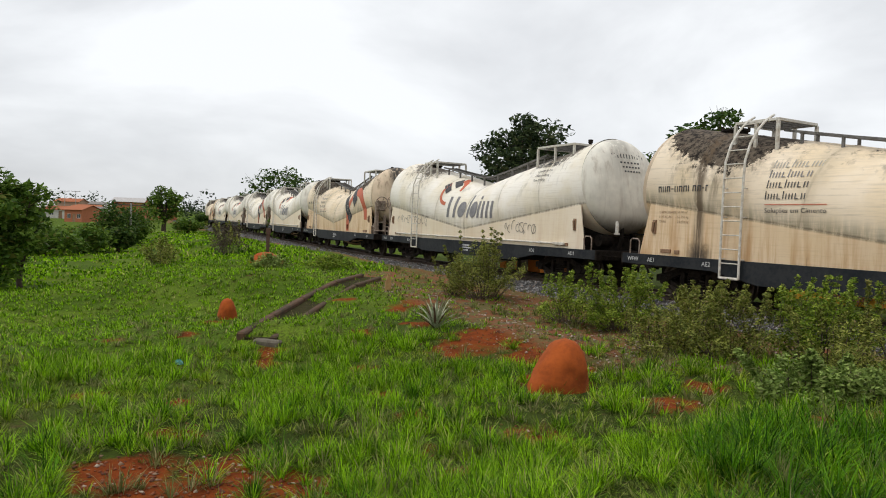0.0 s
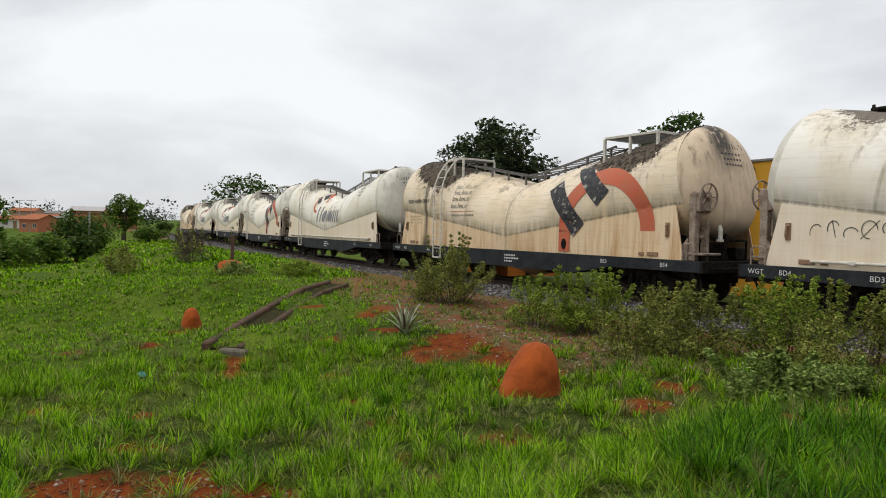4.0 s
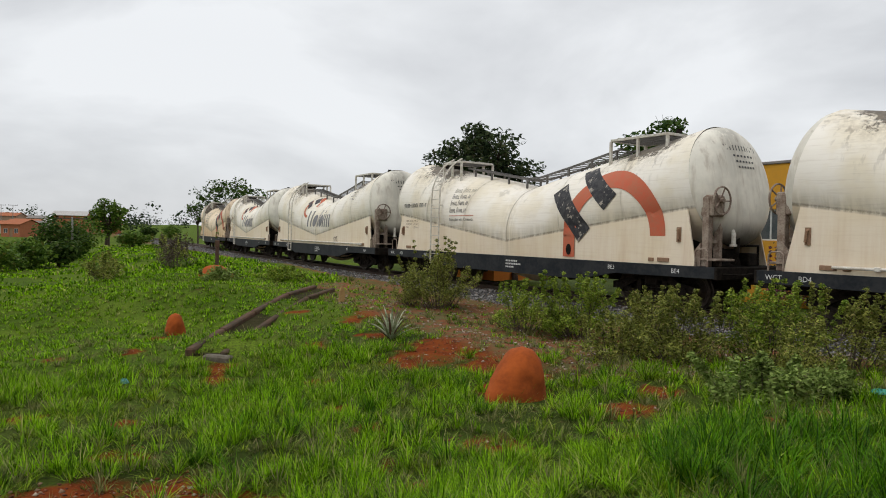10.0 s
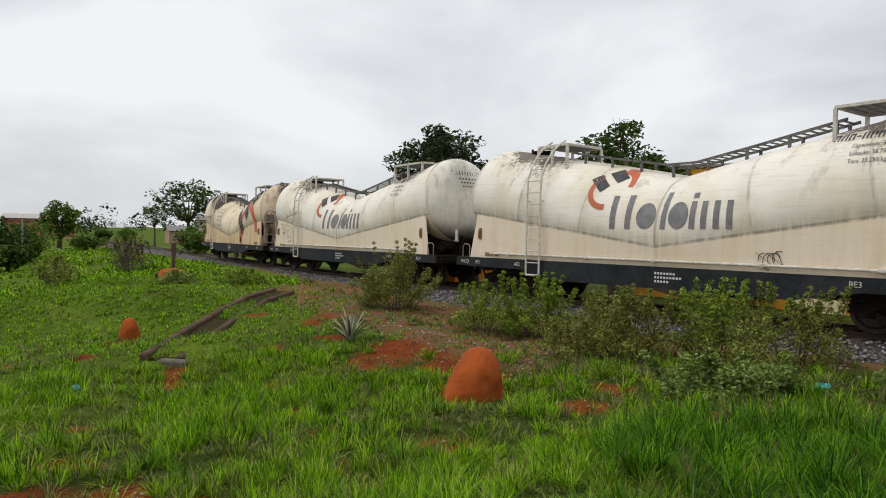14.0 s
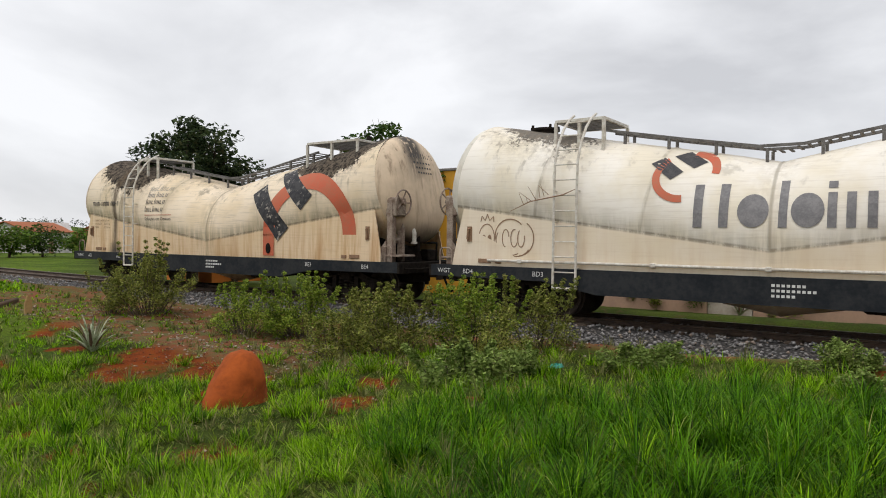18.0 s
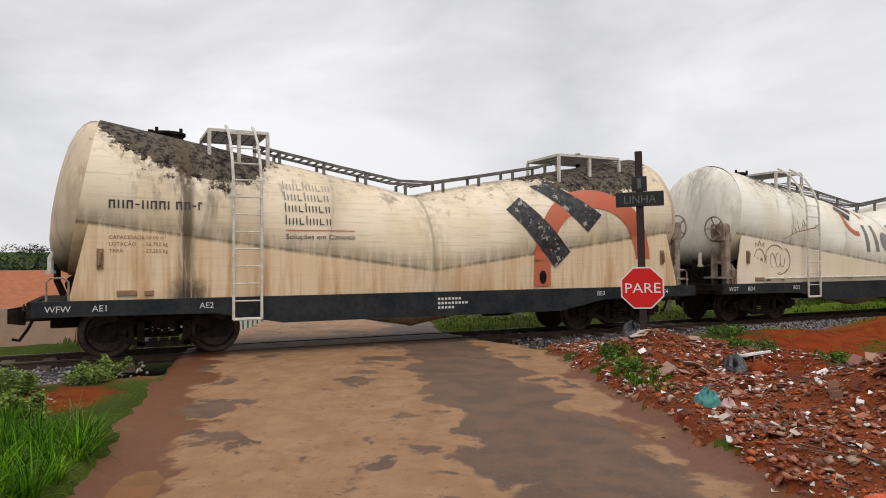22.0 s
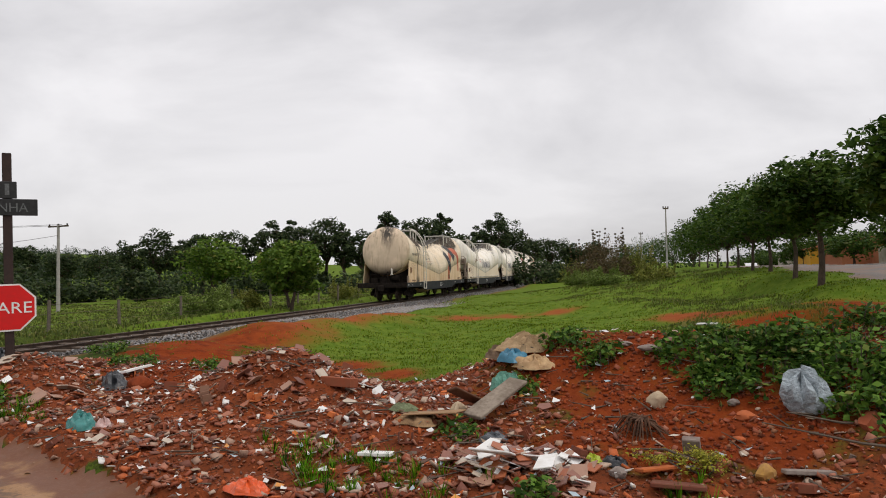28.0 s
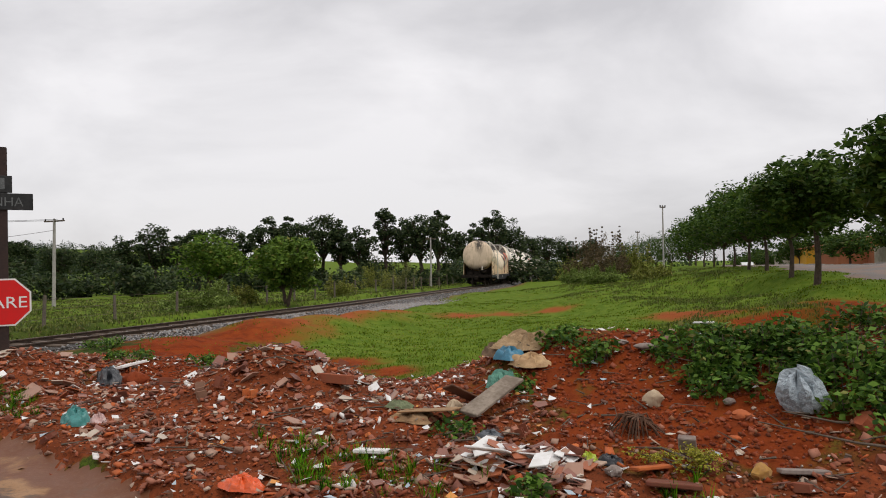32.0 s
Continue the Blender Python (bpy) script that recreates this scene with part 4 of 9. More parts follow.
def skirt_geo(side):
    g = Geo()
    xs = [-6.28 + 12.56 * i / 36 for i in range(37)]
    outer, inner = [], []
    for x in xs:
        xt = x * (6.01 / 6.28)
        zt = seam_z(xt)
        row_o, row_i = [], []
        for k in range(5):
            f = k / 4
            xx, zz = x + (xt - x) * f, 1.0 + (zt - 1.0) * f
            y = side_y(xt, zt) * f + (1.30) * (1 - f) + 0.012
            row_o.append((xx, side * y, zz))
            row_i.append((xx, side * (y - 0.03), zz))
        outer.append(row_o)
        inner.append(row_i[::-1])
    return g.loft([o + i for o, i in zip(outer, inner)], True)


def sill_geo(side):
    g = Geo()
    prof = [(-6.78, 1.0), (-6.78, 0.76), (-4.1, 0.74), (-2.95, 0.53), (2.95, 0.53), (4.1, 0.74), (6.78, 0.76), (6.78, 1.0)]
    y = side * 1.37
    g.prism(prof, y - 0.015, y + 0.015)
    for za, zb in ((0.955, 1.0),):
        g.box(-6.78, 6.78, *(sorted((y, y - side * 0.12))), za, zb, 0.006)
    lower = [(-4.1, 0.74), (-2.95, 0.53), (2.95, 0.53), (4.1, 0.74)]
    for (xa, z0), (xb, z1) in zip(lower[:-1], lower[1:]):
        ya, yb = sorted((y, y - side * 0.11))
        g.add([(xa, ya, z0), (xb, ya, z1), (xb, yb, z1), (xa, yb, z0), (xa, ya, z0 + 0.025), (xb, ya, z1 + 0.025), (xb, yb, z1 + 0.025), (xa, yb, z0 + 0.025)],
              [(0, 1, 2, 3), (4, 5, 6, 7), (0, 1, 5, 4), (1, 2, 6, 5), (2, 3, 7, 6), (3, 0, 4, 7)])
    return g


def frame_geo():
    g = Geo()
    g.box(-6.7, 6.7, -1.28, 1.28, 0.955, 0.985)
    g.box(-6.6, 6.6, -0.22, 0.22, 0.50, 0.94, 0.02)
    for x in (-4.87, 4.87):
        g.box(x - 0.25, x + 0.25, -1.25, 1.25, 0.80, 0.95, 0.02)
    for x in (-2.6, -1.3, 0, 1.3, 2.6):
        g.box(x - 0.06, x + 0.06, -1.3, 1.3, 0.62, 0.95)
    for s_ in (-1, 1):
        g.box(s_ * 6.78 - 0.06, s_ * 6.78 + 0.06, -1.38, 1.38, 0.74, 1.0, 0.012)
    # outlet hopper, air tank and pipes below the middle
    g.loft([[(-0.5, -0.5, 0.9), (0.5, -0.5, 0.9), (0.5, 0.5, 0.9), (-0.5, 0.5, 0.9)], [(-0.2, -0.2, 0.42), (0.2, -0.2, 0.42), (0.2, 0.2, 0.42), (-0.2, 0.2, 0.42)]])
    g.disc((0, 0, 0.36), (0, 0, 1), 0.2, 0.12, 14)
    g.tube([(-2.7, 0.7, 0.62), (-1.5, 0.7, 0.62)], 0.17, 12)
    g.tube([(-3.0, -0.9, 0.60), (3.0, -0.9, 0.60)], 0.03, 6)
    g.tube([(1.2, -0.9, 0.6), (1.35, -0.85, 0.47), (2.0, -0.7, 0.45), (2.7, -0.5, 0.55)], 0.03, 6)
    return g


def saddle_geo(sgn):
    """Dark supports and pipework under the raised tank end."""
    g = Geo()
    g.box(*sorted((sgn * 4.9, sgn * 5.55)), -1.18, 1.18, 0.99, 1.9, 0.02)
    g.loft([[(sgn * 5.5, -1.1, 1.0), (sgn * 5.5, 1.1, 1.0), (sgn * 5.5, 1.1, 2.05), (sgn * 5.5, -1.1, 2.05)],
            [(sgn * 6.25, -0.35, 1.0), (sgn * 6.25, 0.35, 1.0), (sgn * 6.1, 0.35, 1.55), (sgn * 6.1, -0.35, 1.55)]])
    g.tube([(sgn * 6.35, -0.2, 1.75), (sgn * 6.5, -0.2, 1.62), (sgn * 6.5, -0.2, 1.3), (sgn * 6.4, -0.2, 1.05)], 0.055, 8)
    g.tube([(sgn * 6.3, 0.9, 1.0), (sgn * 6.3, 0.9, 1.45), (sgn * 6.3, 0.3, 1.45)], 0.03, 6)
    g.disc((sgn * 6.2, -0.55, 1.25), (0, 1, 0), 0.16, 0.42, 12)
    g.box(*sorted((sgn * 6.1, sgn * 6.35)), 0.45, 0.8, 1.0, 1.28, 0.02)
    return g


def coupler_geo(sgn):
    g = Geo()
    g.box(*sorted((sgn * 6.6, sgn * 7.02)), -0.09, 0.09, 0.62, 0.82, 0.02)
    g.loft([[(sgn * 6.98, -0.1, 0.56), (sgn * 6.98, 0.1, 0.56), (sgn * 6.98, 0.1, 0.88), (sgn * 6.98, -0.1, 0.88)],
            [(sgn * 7.08, -0.17, 0.58), (sgn * 7.08, 0.17, 0.58), (sgn * 7.08, 0.17, 0.86), (sgn * 7.08, -0.17, 0.86)],
            [(sgn * 7.22, -0.17, 0.60), (sgn * 7.22, 0.02, 0.60), (sgn * 7.22, 0.02, 0.84), (sgn * 7.22, -0.17, 0.84)]])
    g.tube([(sgn * 6.85, 0.35, 0.72), (sgn * 6.98, 0.36, 0.45), (sgn * 7.1, 0.33, 0.27), (sgn * 7.2, 0.3, 0.30)], 0.028, 6)
    g.tube([(sgn * 6.85, -1.2, 0.86), (sgn * 6.95, -0.7, 0.84), (sgn * 7.0, 0.0, 0.9)], 0.018, 6)
    return g


def wheelset_geo():
    g = Geo()
    g.tube([(0, -0.78, 0), (0, 0.78, 0)], 0.07, 10)
    for s_ in (-1, 1):
        prof = [(0.50, 0.40), (0.50, 0.445), (0.525, 0.445), (0.535, 0.42), (0.61, 0.41), (0.61, 0.34), (0.575, 0.30), (0.565, 0.16), (0.60, 0.12), (0.60, 0.07)]
        g.loft([[(r * math.cos(a), s_ * y, r * math.sin(a)) for a in (2 * math.pi * k / 28 for k in range(28))] for y, r in prof], False)
        g.loft([[(r * math.cos(a), s_ * y, r * math.sin(a)) for a in (2 * math.pi * k / 28 for k in range(28))] for y, r in ((0.50, 0.40), (0.52, 0.30), (0.53, 0.12), (0.5, 0.07))], False)
    return g


def side_frame_geo(side):
    g = Geo()
    y0, y1 = sorted((side * 0.86, side * 0.98))
    top = [(-1.15, 0.52), (-0.78, 0.60), (-0.35, 0.78), (0.35, 0.78), (0.78, 0.60), (1.15, 0.52), (1.15, 0.36), (0.72, 0.44), (0.36, 0.62), (-0.36, 0.62), (-0.72, 0.44), (-1.15, 0.36)]
    g.prism(top, y0, y1)
    low = [(-0.95, 0.42), (-0.36, 0.18), (0.36, 0.18), (0.95, 0.42), (0.88, 0.48), (0.33, 0.27), (-0.33, 0.27), (-0.88, 0.48)]
    g.prism(low, y0, y1)
    for x in (-0.36, 0.36):
        g.box(x - 0.06, x + 0.06, y0, y1, 0.2, 0.68)
    for x in (-0.875, 0.875):
        g.box(x - 0.16, x + 0.16, y0 - 0.02, y1 + 0.02, 0.30, 0.54, 0.03)
        g.disc((x, side * 1.0, 0.42), (0, 1, 0), 0.11, 0.06, 12)
    for x in (-0.17, 0.0, 0.17):
        for k in range(5):
            g.disc((x, side * 0.92, 0.30 + 0.06 * k), (0, 0, 1), 0.075, 0.035, 10)
    return g


def ladder_geo():
    g = Geo()
    for x in (-3.81, -3.34):
        pts = [(x, -1.46, 0.62), (x, -1.46, 1.4), (x, -1.46, 2.2), (x, -1.45, 2.7)]
        for a in (15, 30, 45, 58, 68):
            pts.append((x, -1.42 * math.cos(radians(a)) - 0.06, 2.66 + 1.53 * math.sin(radians(a))))
        g.tube(pts, 0.026, 8)
        for z in (1.02, 1.9, 2.5):
            g.tube([(x, -1.46, z), (x, -1.28, z)], 0.016, 6)
    for k in range(12):
        z = 0.64 + 0.295 * k
        y = -1.46 if z < 2.7 else -1.42 * math.sqrt(max(1 - ((z - 2.66) / 1.53) ** 2, 0.05)) - 0.06
        g.tube([(-3.81, y, z), (-3.34, y, z)], 0.014, 6)
    g.tube([(-3.81, -1.46, 0.62), (-3.34, -1.46, 0.62)], 0.024, 6)
    return g


def top_z(x):
    return Z_MID + SLOPE * abs(x) + R_TANK / math.cos(TILT)


def platform_geo(x0, x1, z, stub):
    """A small grating platform on posts, level over the sloping tank."""
    g = Geo()
    y0, y1 = -0.78, 0.5
    for y in (y0, y1):
        g.box(x0, x1, y - 0.025, y + 0.025, z - 0.03, z + 0.03, 0.005)
    for x in (x0, x1):
        g.box(x - 0.025, x + 0.025, y0, y1, z - 0.03, z + 0.03, 0.005)
    for x in (x0, (x0 + x1) / 2, x1):
        for y in (y0, y1):
            zt = Z_MID + SLOPE * abs(x) + math.sqrt(R_TANK**2 - y * y)
            if z - zt > 0.06:
                g.box(x - 0.03, x + 0.03, y - 0.03, y + 0.03, zt - 0.05, z - 0.03)
    return g


def grating_geo(x0, x1, z):
    g = Geo()
    y = -0.74
    while y < 0.48:
        g.box(x0 + 0.03, x1 - 0.03, y, y + 0.012, z - 0.02, z + 0.012)
        y += 0.075
    x = x0 + 0.15
    while x < x1:
        g.box(x, x + 0.02, -0.75, 0.47, z - 0.018, z)
        x += 0.2
    return g


def walkway_geo():
    g = Geo()
    xs = [-3.2, -1.6, -0.35, 0.35, 1.6, 3.4]
    for y in (-0.42, 0.1):
        pts = [(x, y, top_z(x) + (0.15 if abs(x) > 1 else 0.17)) for x in xs]
        for (xa, ya, za), (xb, yb, zb) in zip(pts[:-1], pts[1:]):
            g.add([(xa, ya - 0.025, za), (xb, yb - 0.025, zb), (xb, yb + 0.025, zb), (xa, ya + 0.025, za), (xa, ya - 0.025, za + 0.05), (xb, yb - 0.025, zb + 0.05), (xb, yb + 0.025, zb + 0.05), (xa, ya + 0.025, za + 0.05)],
                  [(0, 3, 2, 1), (4, 5, 6, 7), (0, 1, 5, 4), (1, 2, 6, 5), (2, 3, 7, 6), (3, 0, 4, 7)])
        for k in range(8):
            x = -2.8 + k * 0.86
            zt = Z_MID + SLOPE * abs(x) + math.sqrt(R_TANK**2 - y * y)
            g.box(x - 0.025, x + 0.025, y - 0.025, y + 0.025, zt - 0.04, top_z(x) + 0.17)
    for k in range(43):
        x = -3.1 + k * 0.152
        z = top_z(x) + 0.165
        g.box(x, x + 0.05, -0.42, 0.1, z, z + 0.02)
    return g


def hatch_geo(x):
    g = Geo()
    z = top_z(x) - 0.08
    g.disc((x, 0, z), (0, 0, 1), 0.27, 0.26, 18)
    g.disc((x, 0, z + 0.15), (0, 0, 1), 0.31, 0.05, 18)
    g.box(x - 0.34, x - 0.24, -0.06, 0.06, z + 0.08, z + 0.22, 0.01)
    for k in range(4):
        a = 0.8 + k * math.pi / 2
        g.disc((x + 0.29 * math.cos(a), 0.29 * math.sin(a), z + 0.19), (0, 0, 1), 0.03, 0.1, 8)
    return g


def brake_geo(sgn):
    """Brake stand on the end platform."""
    g = Geo()
    x = sgn * 6.42
    g.box(x - 0.08, x + 0.08, -1.22, -1.06, 1.0, 2.45, 0.012)
    g.box(x - 0.08, x + 0.08, -0.82, -0.72, 1.0, 2.05, 0.012)
    g.box(x - 0.14, x + 0.16, -1.2, -0.78, 2.05, 2.5, 0.03)
    g.box(x - 0.2, x + 0.3, -1.25, -0.6, 1.12, 1.17, 0.01)
    g.box(x - 0.03, x + 0.03, -1.2, -0.75, 1.5, 1.56)
    g.add([(x - 0.5 * sgn, -1.25, 1.0), (x - 0.08 * sgn, -1.25, 1.0), (x - 0.08 * sgn, -1.25, 1.5), (x - 0.5 * sgn, -1.2, 1.0), (x - 0.08 * sgn, -1.2, 1.0), (x - 0.08 * sgn, -1.2, 1.5)],
          [(0, 1, 2), (3, 5, 4), (0, 1, 4, 3), (1, 2, 5, 4), (2, 0, 3, 5)])
    return g


def brake_wheel_geo(sgn):
    g = Geo()
    c = Vector((sgn * 6.64, -0.98, 2.38))
    ring = [c + Vector((0, 0.29 * math.cos(a), 0.29 * math.sin(a))) for a in (2 * math.pi * k / 24 for k in range(25))]
    g.tube(ring, 0.02, 6)
    for k in range(5):
        a = 2 * math.pi * k / 5
        g.tube([c - Vector((sgn * 0.05, 0, 0)), c + Vector((0, 0.28 * math.cos(a), 0.28 * math.sin(a)))], 0.016, 6)
    g.disc(c - Vector((sgn * 0.05, 0, 0)), (1, 0, 0), 0.05, 0.2, 10)
    return g


# painted marks on the near side: outlines in x and z, laid 5 mm over the surface
def decal(geo, verts, faces, lift=0.013):
    geo.add([(x, -(side_y(x, z) + lift + (0.014 if z <= seam_z(x) + 0.01 else 0)), z) for x, z in verts], faces)


def quad_mark(geo, a, b, c, d, n=8, m=5):
    """A four-cornered mark that follows the curved side."""
    vs, fs = [], []
    for i in range(n + 1):
        for j in range(m + 1):
            u, v = i / n, j / m
            vs.append(tuple((1 - u) * (1 - v) * a[k] + u * (1 - v) * b[k] + u * v * c[k] + (1 - u) * v * d[k] for k in (0, 1)))
    for i in range(n):
        for j in range(m):
            q = i * (m + 1) + j
            fs.append((q, q + m + 1, q + m + 2, q + 1))
    decal(geo, vs, fs)


def bar_mark(geo, x0, x1, z0, z1, n=6, m=3):
    quad_mark(geo, (x0, z0), (x1, z0), (x1, z1), (x0, z1), n, m)


def ring_mark(geo, cx, cz, rx, rz, wide, a0, a1, n=28, m=4):
    vs, fs = [], []
    for i in range(n + 1):
        a = radians(a0 + (a1 - a0) * i / n)
        for j in range(m + 1):
            w = wide * j / m
            vs.append((cx + (rx - w) * math.cos(a), cz + (rz - w) * math.sin(a)))
    for i in range(n):
        for j in range(m):
            q = i * (m + 1) + j
            fs.append((q, q + m + 1, q + m + 2, q + 1))
    decal(geo, vs, fs)


def text_geo(words, size):
    """Outlines of words in the built-in font, as vertices in x and z with faces."""
    cu = bpy.data.curves.new("words", "FONT")
    cu.body, cu.size, cu.resolution_u = words, size, 2
    ob = bpy.data.objects.new("words", cu)
    me = ob.to_mesh()
    vs, fs = [(v.co.x, v.co.y) for v in me.vertices], [tuple(p.vertices) for p in me.polygons]
    ob.to_mesh_clear()
    bpy.data.objects.remove(ob)
    bpy.data.curves.remove(cu)
    return vs, fs


def text_mark(geo, words, x, z, size, fit=None):
    vs, fs = text_geo(words, size)
    w = max(v[0] for v in vs) - min(v[0] for v in vs)
    k = fit / w if fit else 1
    decal(geo, [(x + vx * k, z + vz) for vx, vz in vs], fs)


def flat_text(geo, words, x, y, z, size):
    vs, fs = text_geo(words, size)
    geo.add([(x + vx, y, z + vz) for vx, vz in vs], fs)


def bars_row(geo, x0, x1, z, h, widths):
    """A line of writing as plain upright strokes."""
    total, x = sum(widths) + 0.35 * (len(widths) - 1), x0
    k = (x1 - x0) / total
    for i, w in enumerate(widths):
        if w < 0.8:
            bar_mark(geo, x, x + w * k, z + 0.42 * h, z + 0.58 * h, 1, 1)
        else:
            t = 0.28 * w * k
            bar_mark(geo, x, x + t, z, z + h, 1, 2)
            if i % 4 != 3:
                bar_mark(geo, x + w * k - t, x + w * k, z, z + h, 1, 2)
            if i % 3 != 1:
                bar_mark(geo, x + t, x + w * k - t, z + 0.8 * h, z + h, 1, 1)
        x += (w + 0.35) * k


ID_BARS = [1, 1, 1, 0.7, 1, 1, 1, 1, 1, 1, 0.6, 0.9]


def marks_big(w):
    """Slanting bars and a red arch over the forward half, grey words over the rear."""
    g = Geo()
    ring_mark(g, 3.90, 1.62, 1.58, 1.55, 0.42, 0, 182, 40, 5)
    bar_mark(g, 2.32, 2.72, 1.06, 1.62, 4, 5)
    part("red_arch", g, M_RED_MARK, w, "faded red arch painted on the tank")
    for q in (((1.74, 2.67), (2.14, 2.95), (3.24, 1.79), (2.85, 1.44)), ((2.54, 3.22), (3.00, 3.33), (4.08, 2.60), (3.70, 2.22))):
        g = Geo()
        quad_mark(g, *[(x, z) for x, z in q], 8, 10)
        g.v = [(x, y - 0.004, z) for x, y, z in g.v]
        part("slanted_bar", g, M_SCUFFED, w, "scuffed black slanted bar on the tank")
    for z, n, m in ((2.90, 8, M_FAINT), (2.70, 7, M_GREY_MARK), (2.49, 7, M_BLACK_MARK), (2.26, 7, M_BLACK_MARK)):
        g = Geo()
        for k in range(n):
            x = -2.9 + k * 0.125
            tall = 0.165 if k in (0, 3) else 0.115
            bar_mark(g, x, x + 0.021, z, z + tall, 1, 2)
            if k % 3 == 2:
                bar_mark(g, x + 0.021, x + 0.08, z, z + 0.02, 1, 1)
            else:
                bar_mark(g, x + 0.061, x + 0.082, z, z + 0.115, 1, 2)
        part("word_bar_block", g, m, w)["kind"] = "stuff"
    g = Geo()
    bar_mark(g, -2.9, -1.62, 2.15, 2.167, 8, 1)
    part("underline", g, M_RED_MARK, w)
    g = Geo()
    text_mark(g, "Soluções em Cimento", -2.9, 2.00, 0.13, 1.28)
    part("slogan", g, M_BLACK_MARK, w)["kind"] = "stuff"
    g = Geo()
    bars_row(g, -5.72, -4.28, 2.47, 0.135, ID_BARS)
    part("number_bar_row", g, M_BLACK_MARK, w)["kind"] = "stuff"
    g = Geo()
    for z, a, b in ((1.98, "CAPACIDADE", "- 50.00 m³"), (1.87, "LOTAÇÃO", "- 56.750 kg"), (1.76, "TARA", "- 23.250 kg")):
        text_mark(g, a, -5.72, z, 0.085)
        text_mark(g, b, -5.22, z, 0.085)
    part("load_lettering", g, M_BROWN_MARK, w)["kind"] = "stuff"
    # no opening is cut: a solid dark oval carries the hole's inner shade
    g = Geo()
    g.prism([(2.52 + 0.085 * math.cos(k * 0.524), 1.25 + 0.14 * math.sin(k * 0.524)) for k in range(12)], -1.355, -1.30)
    part("dark_hole_plate", g, M_UNDER, w, "dark oval plate standing for a shaded hole in the skirt")


def marks_word(w):
    """A small ring-and-bars emblem with a row of grey letter shapes."""
    g = Geo()
    ring_mark(g, -1.48, 2.72, 0.52, 0.48, 0.13, 130, 275, 22, 3)
    ring_mark(g, -1.38, 2.80, 0.50, 0.42, 0.13, -8, 92, 18, 3)
    part("emblem_ring", g, M_RED_MARK, w, "red broken ring painted on the tank")
    for q in (((-2.08, 2.98), (-1.88, 3.10), (-1.48, 2.80), (-1.68, 2.66)), ((-1.72, 3.12), (-1.50, 3.22), (-1.12, 2.98), (-1.32, 2.86))):
        g = Geo()
        quad_mark(g, *q)
        part("emblem_bar", g, M_BLACK_MARK, w)
    x0 = -1.22
    for dx, wd, low, top in ((0, 0.15, 1.8, 2.55), (0.42, 0.15, 1.8, 2.55), (1.34, 0.13, 1.8, 2.58), (2.04, 0.13, 1.8, 2.36), (2.04, 0.13, 2.43, 2.54), (2.30, 0.13, 1.8, 2.36), (2.58, 0.13, 1.8, 2.36), (2.86, 0.13, 1.8, 2.36)):
        g = Geo()
        bar_mark(g, x0 + dx, x0 + dx + wd, low, top)
        part("grey_bar", g, M_GREY_MARK, w)
    for cx in (x0 + 0.95, x0 + 1.76):
        g = Geo()
        ring_mark(g, cx, 2.08, 0.24, 0.28, 0.24, 0, 360, 24, 4)
        part("grey_disc", g, M_GREY_MARK, w)
    g = Geo()
    bars_row(g, 3.35, 4.85, 3.34, 0.13, ID_BARS)
    part("number_bar_row", g, M_BLACK_MARK, w)["kind"] = "stuff"
    g = Geo()
    text_mark(g, "Capacidade: 50.00 m³", 3.75, 3.19, 0.10)
    text_mark(g, "Lotação: 56.750 kg", 3.75, 3.05, 0.10)
    text_mark(g, "Tara: 23.250 kg", 3.75, 2.91, 0.10)
    part("load_lettering", g, M_BLACK_MARK, w)["kind"] = "stuff"
    g = Geo()
    g.tube([(-5.35, -1.37, 1.12), (5.1, -1.37, 1.12)], 0.028, 8)
    for x in (-4.6, -1.9, 0, 2.4, 4.4):
        g.box(x - 0.05, x + 0.05, -1.40, -1.31, 1.08, 1.16, 0.01)
    g.box(5.0, 5.5, -1.40, -1.31, 1.08, 1.16, 0.01)
    part("air_pipe", g, M_WHITE_STEEL, w, "thin white pipe along the skirt")


def end_marks(w):
    """Number and load figures on the forward tank end."""
    g = Geo()

    def place(y, z):
        dz, dy = z - 2.76, y
        r = math.hypot(dy, dz) / R_TANK
        u = END + 0.42 * math.sqrt(max(1 - r ** 3.3, 0)) + 0.012 - dz * math.sin(TILT)
        return (u, y, z)
    y = 0.62
    for i, wd in enumerate(ID_BARS):
        wd *= 0.075
        a, b = y, y - 0.45 * wd
        g.add([place(a, 3.52), place(b, 3.52), place(b, 3.64), place(a, 3.64)], [(0, 1, 2, 3)])
        y = a - wd - 0.03
    for k, ww in enumerate((0.75, 0.68, 0.62)):
        n = 6
        for i in range(n):
            a, b = 0.42 - ww * i / n, 0.42 - ww * (i + 0.55) / n
            g.add([place(a, 3.38 - 0.12 * k), place(b, 3.38 - 0.12 * k), place(b, 3.425 - 0.12 * k), place(a, 3.425 - 0.12 * k)], [(0, 1, 2, 3)])
    part("end_number_row", g, M_BLACK_MARK, w)["kind"] = "stuff"


M_STAND = plain("rusty_grey_steel", (0.36, 0.30, 0.24), (0.17, 0.11, 0.08), 0.7, 6.0)
SHARED = {}


def shared(key, make, material, smooth=False):
    if key not in SHARED:
        g = make()
        me = g.mesh(key[0] if isinstance(key, tuple) else key)
        me.materials.append(material)
        SHARED[key] = soften(me) if smooth else me
    return SHARED[key]


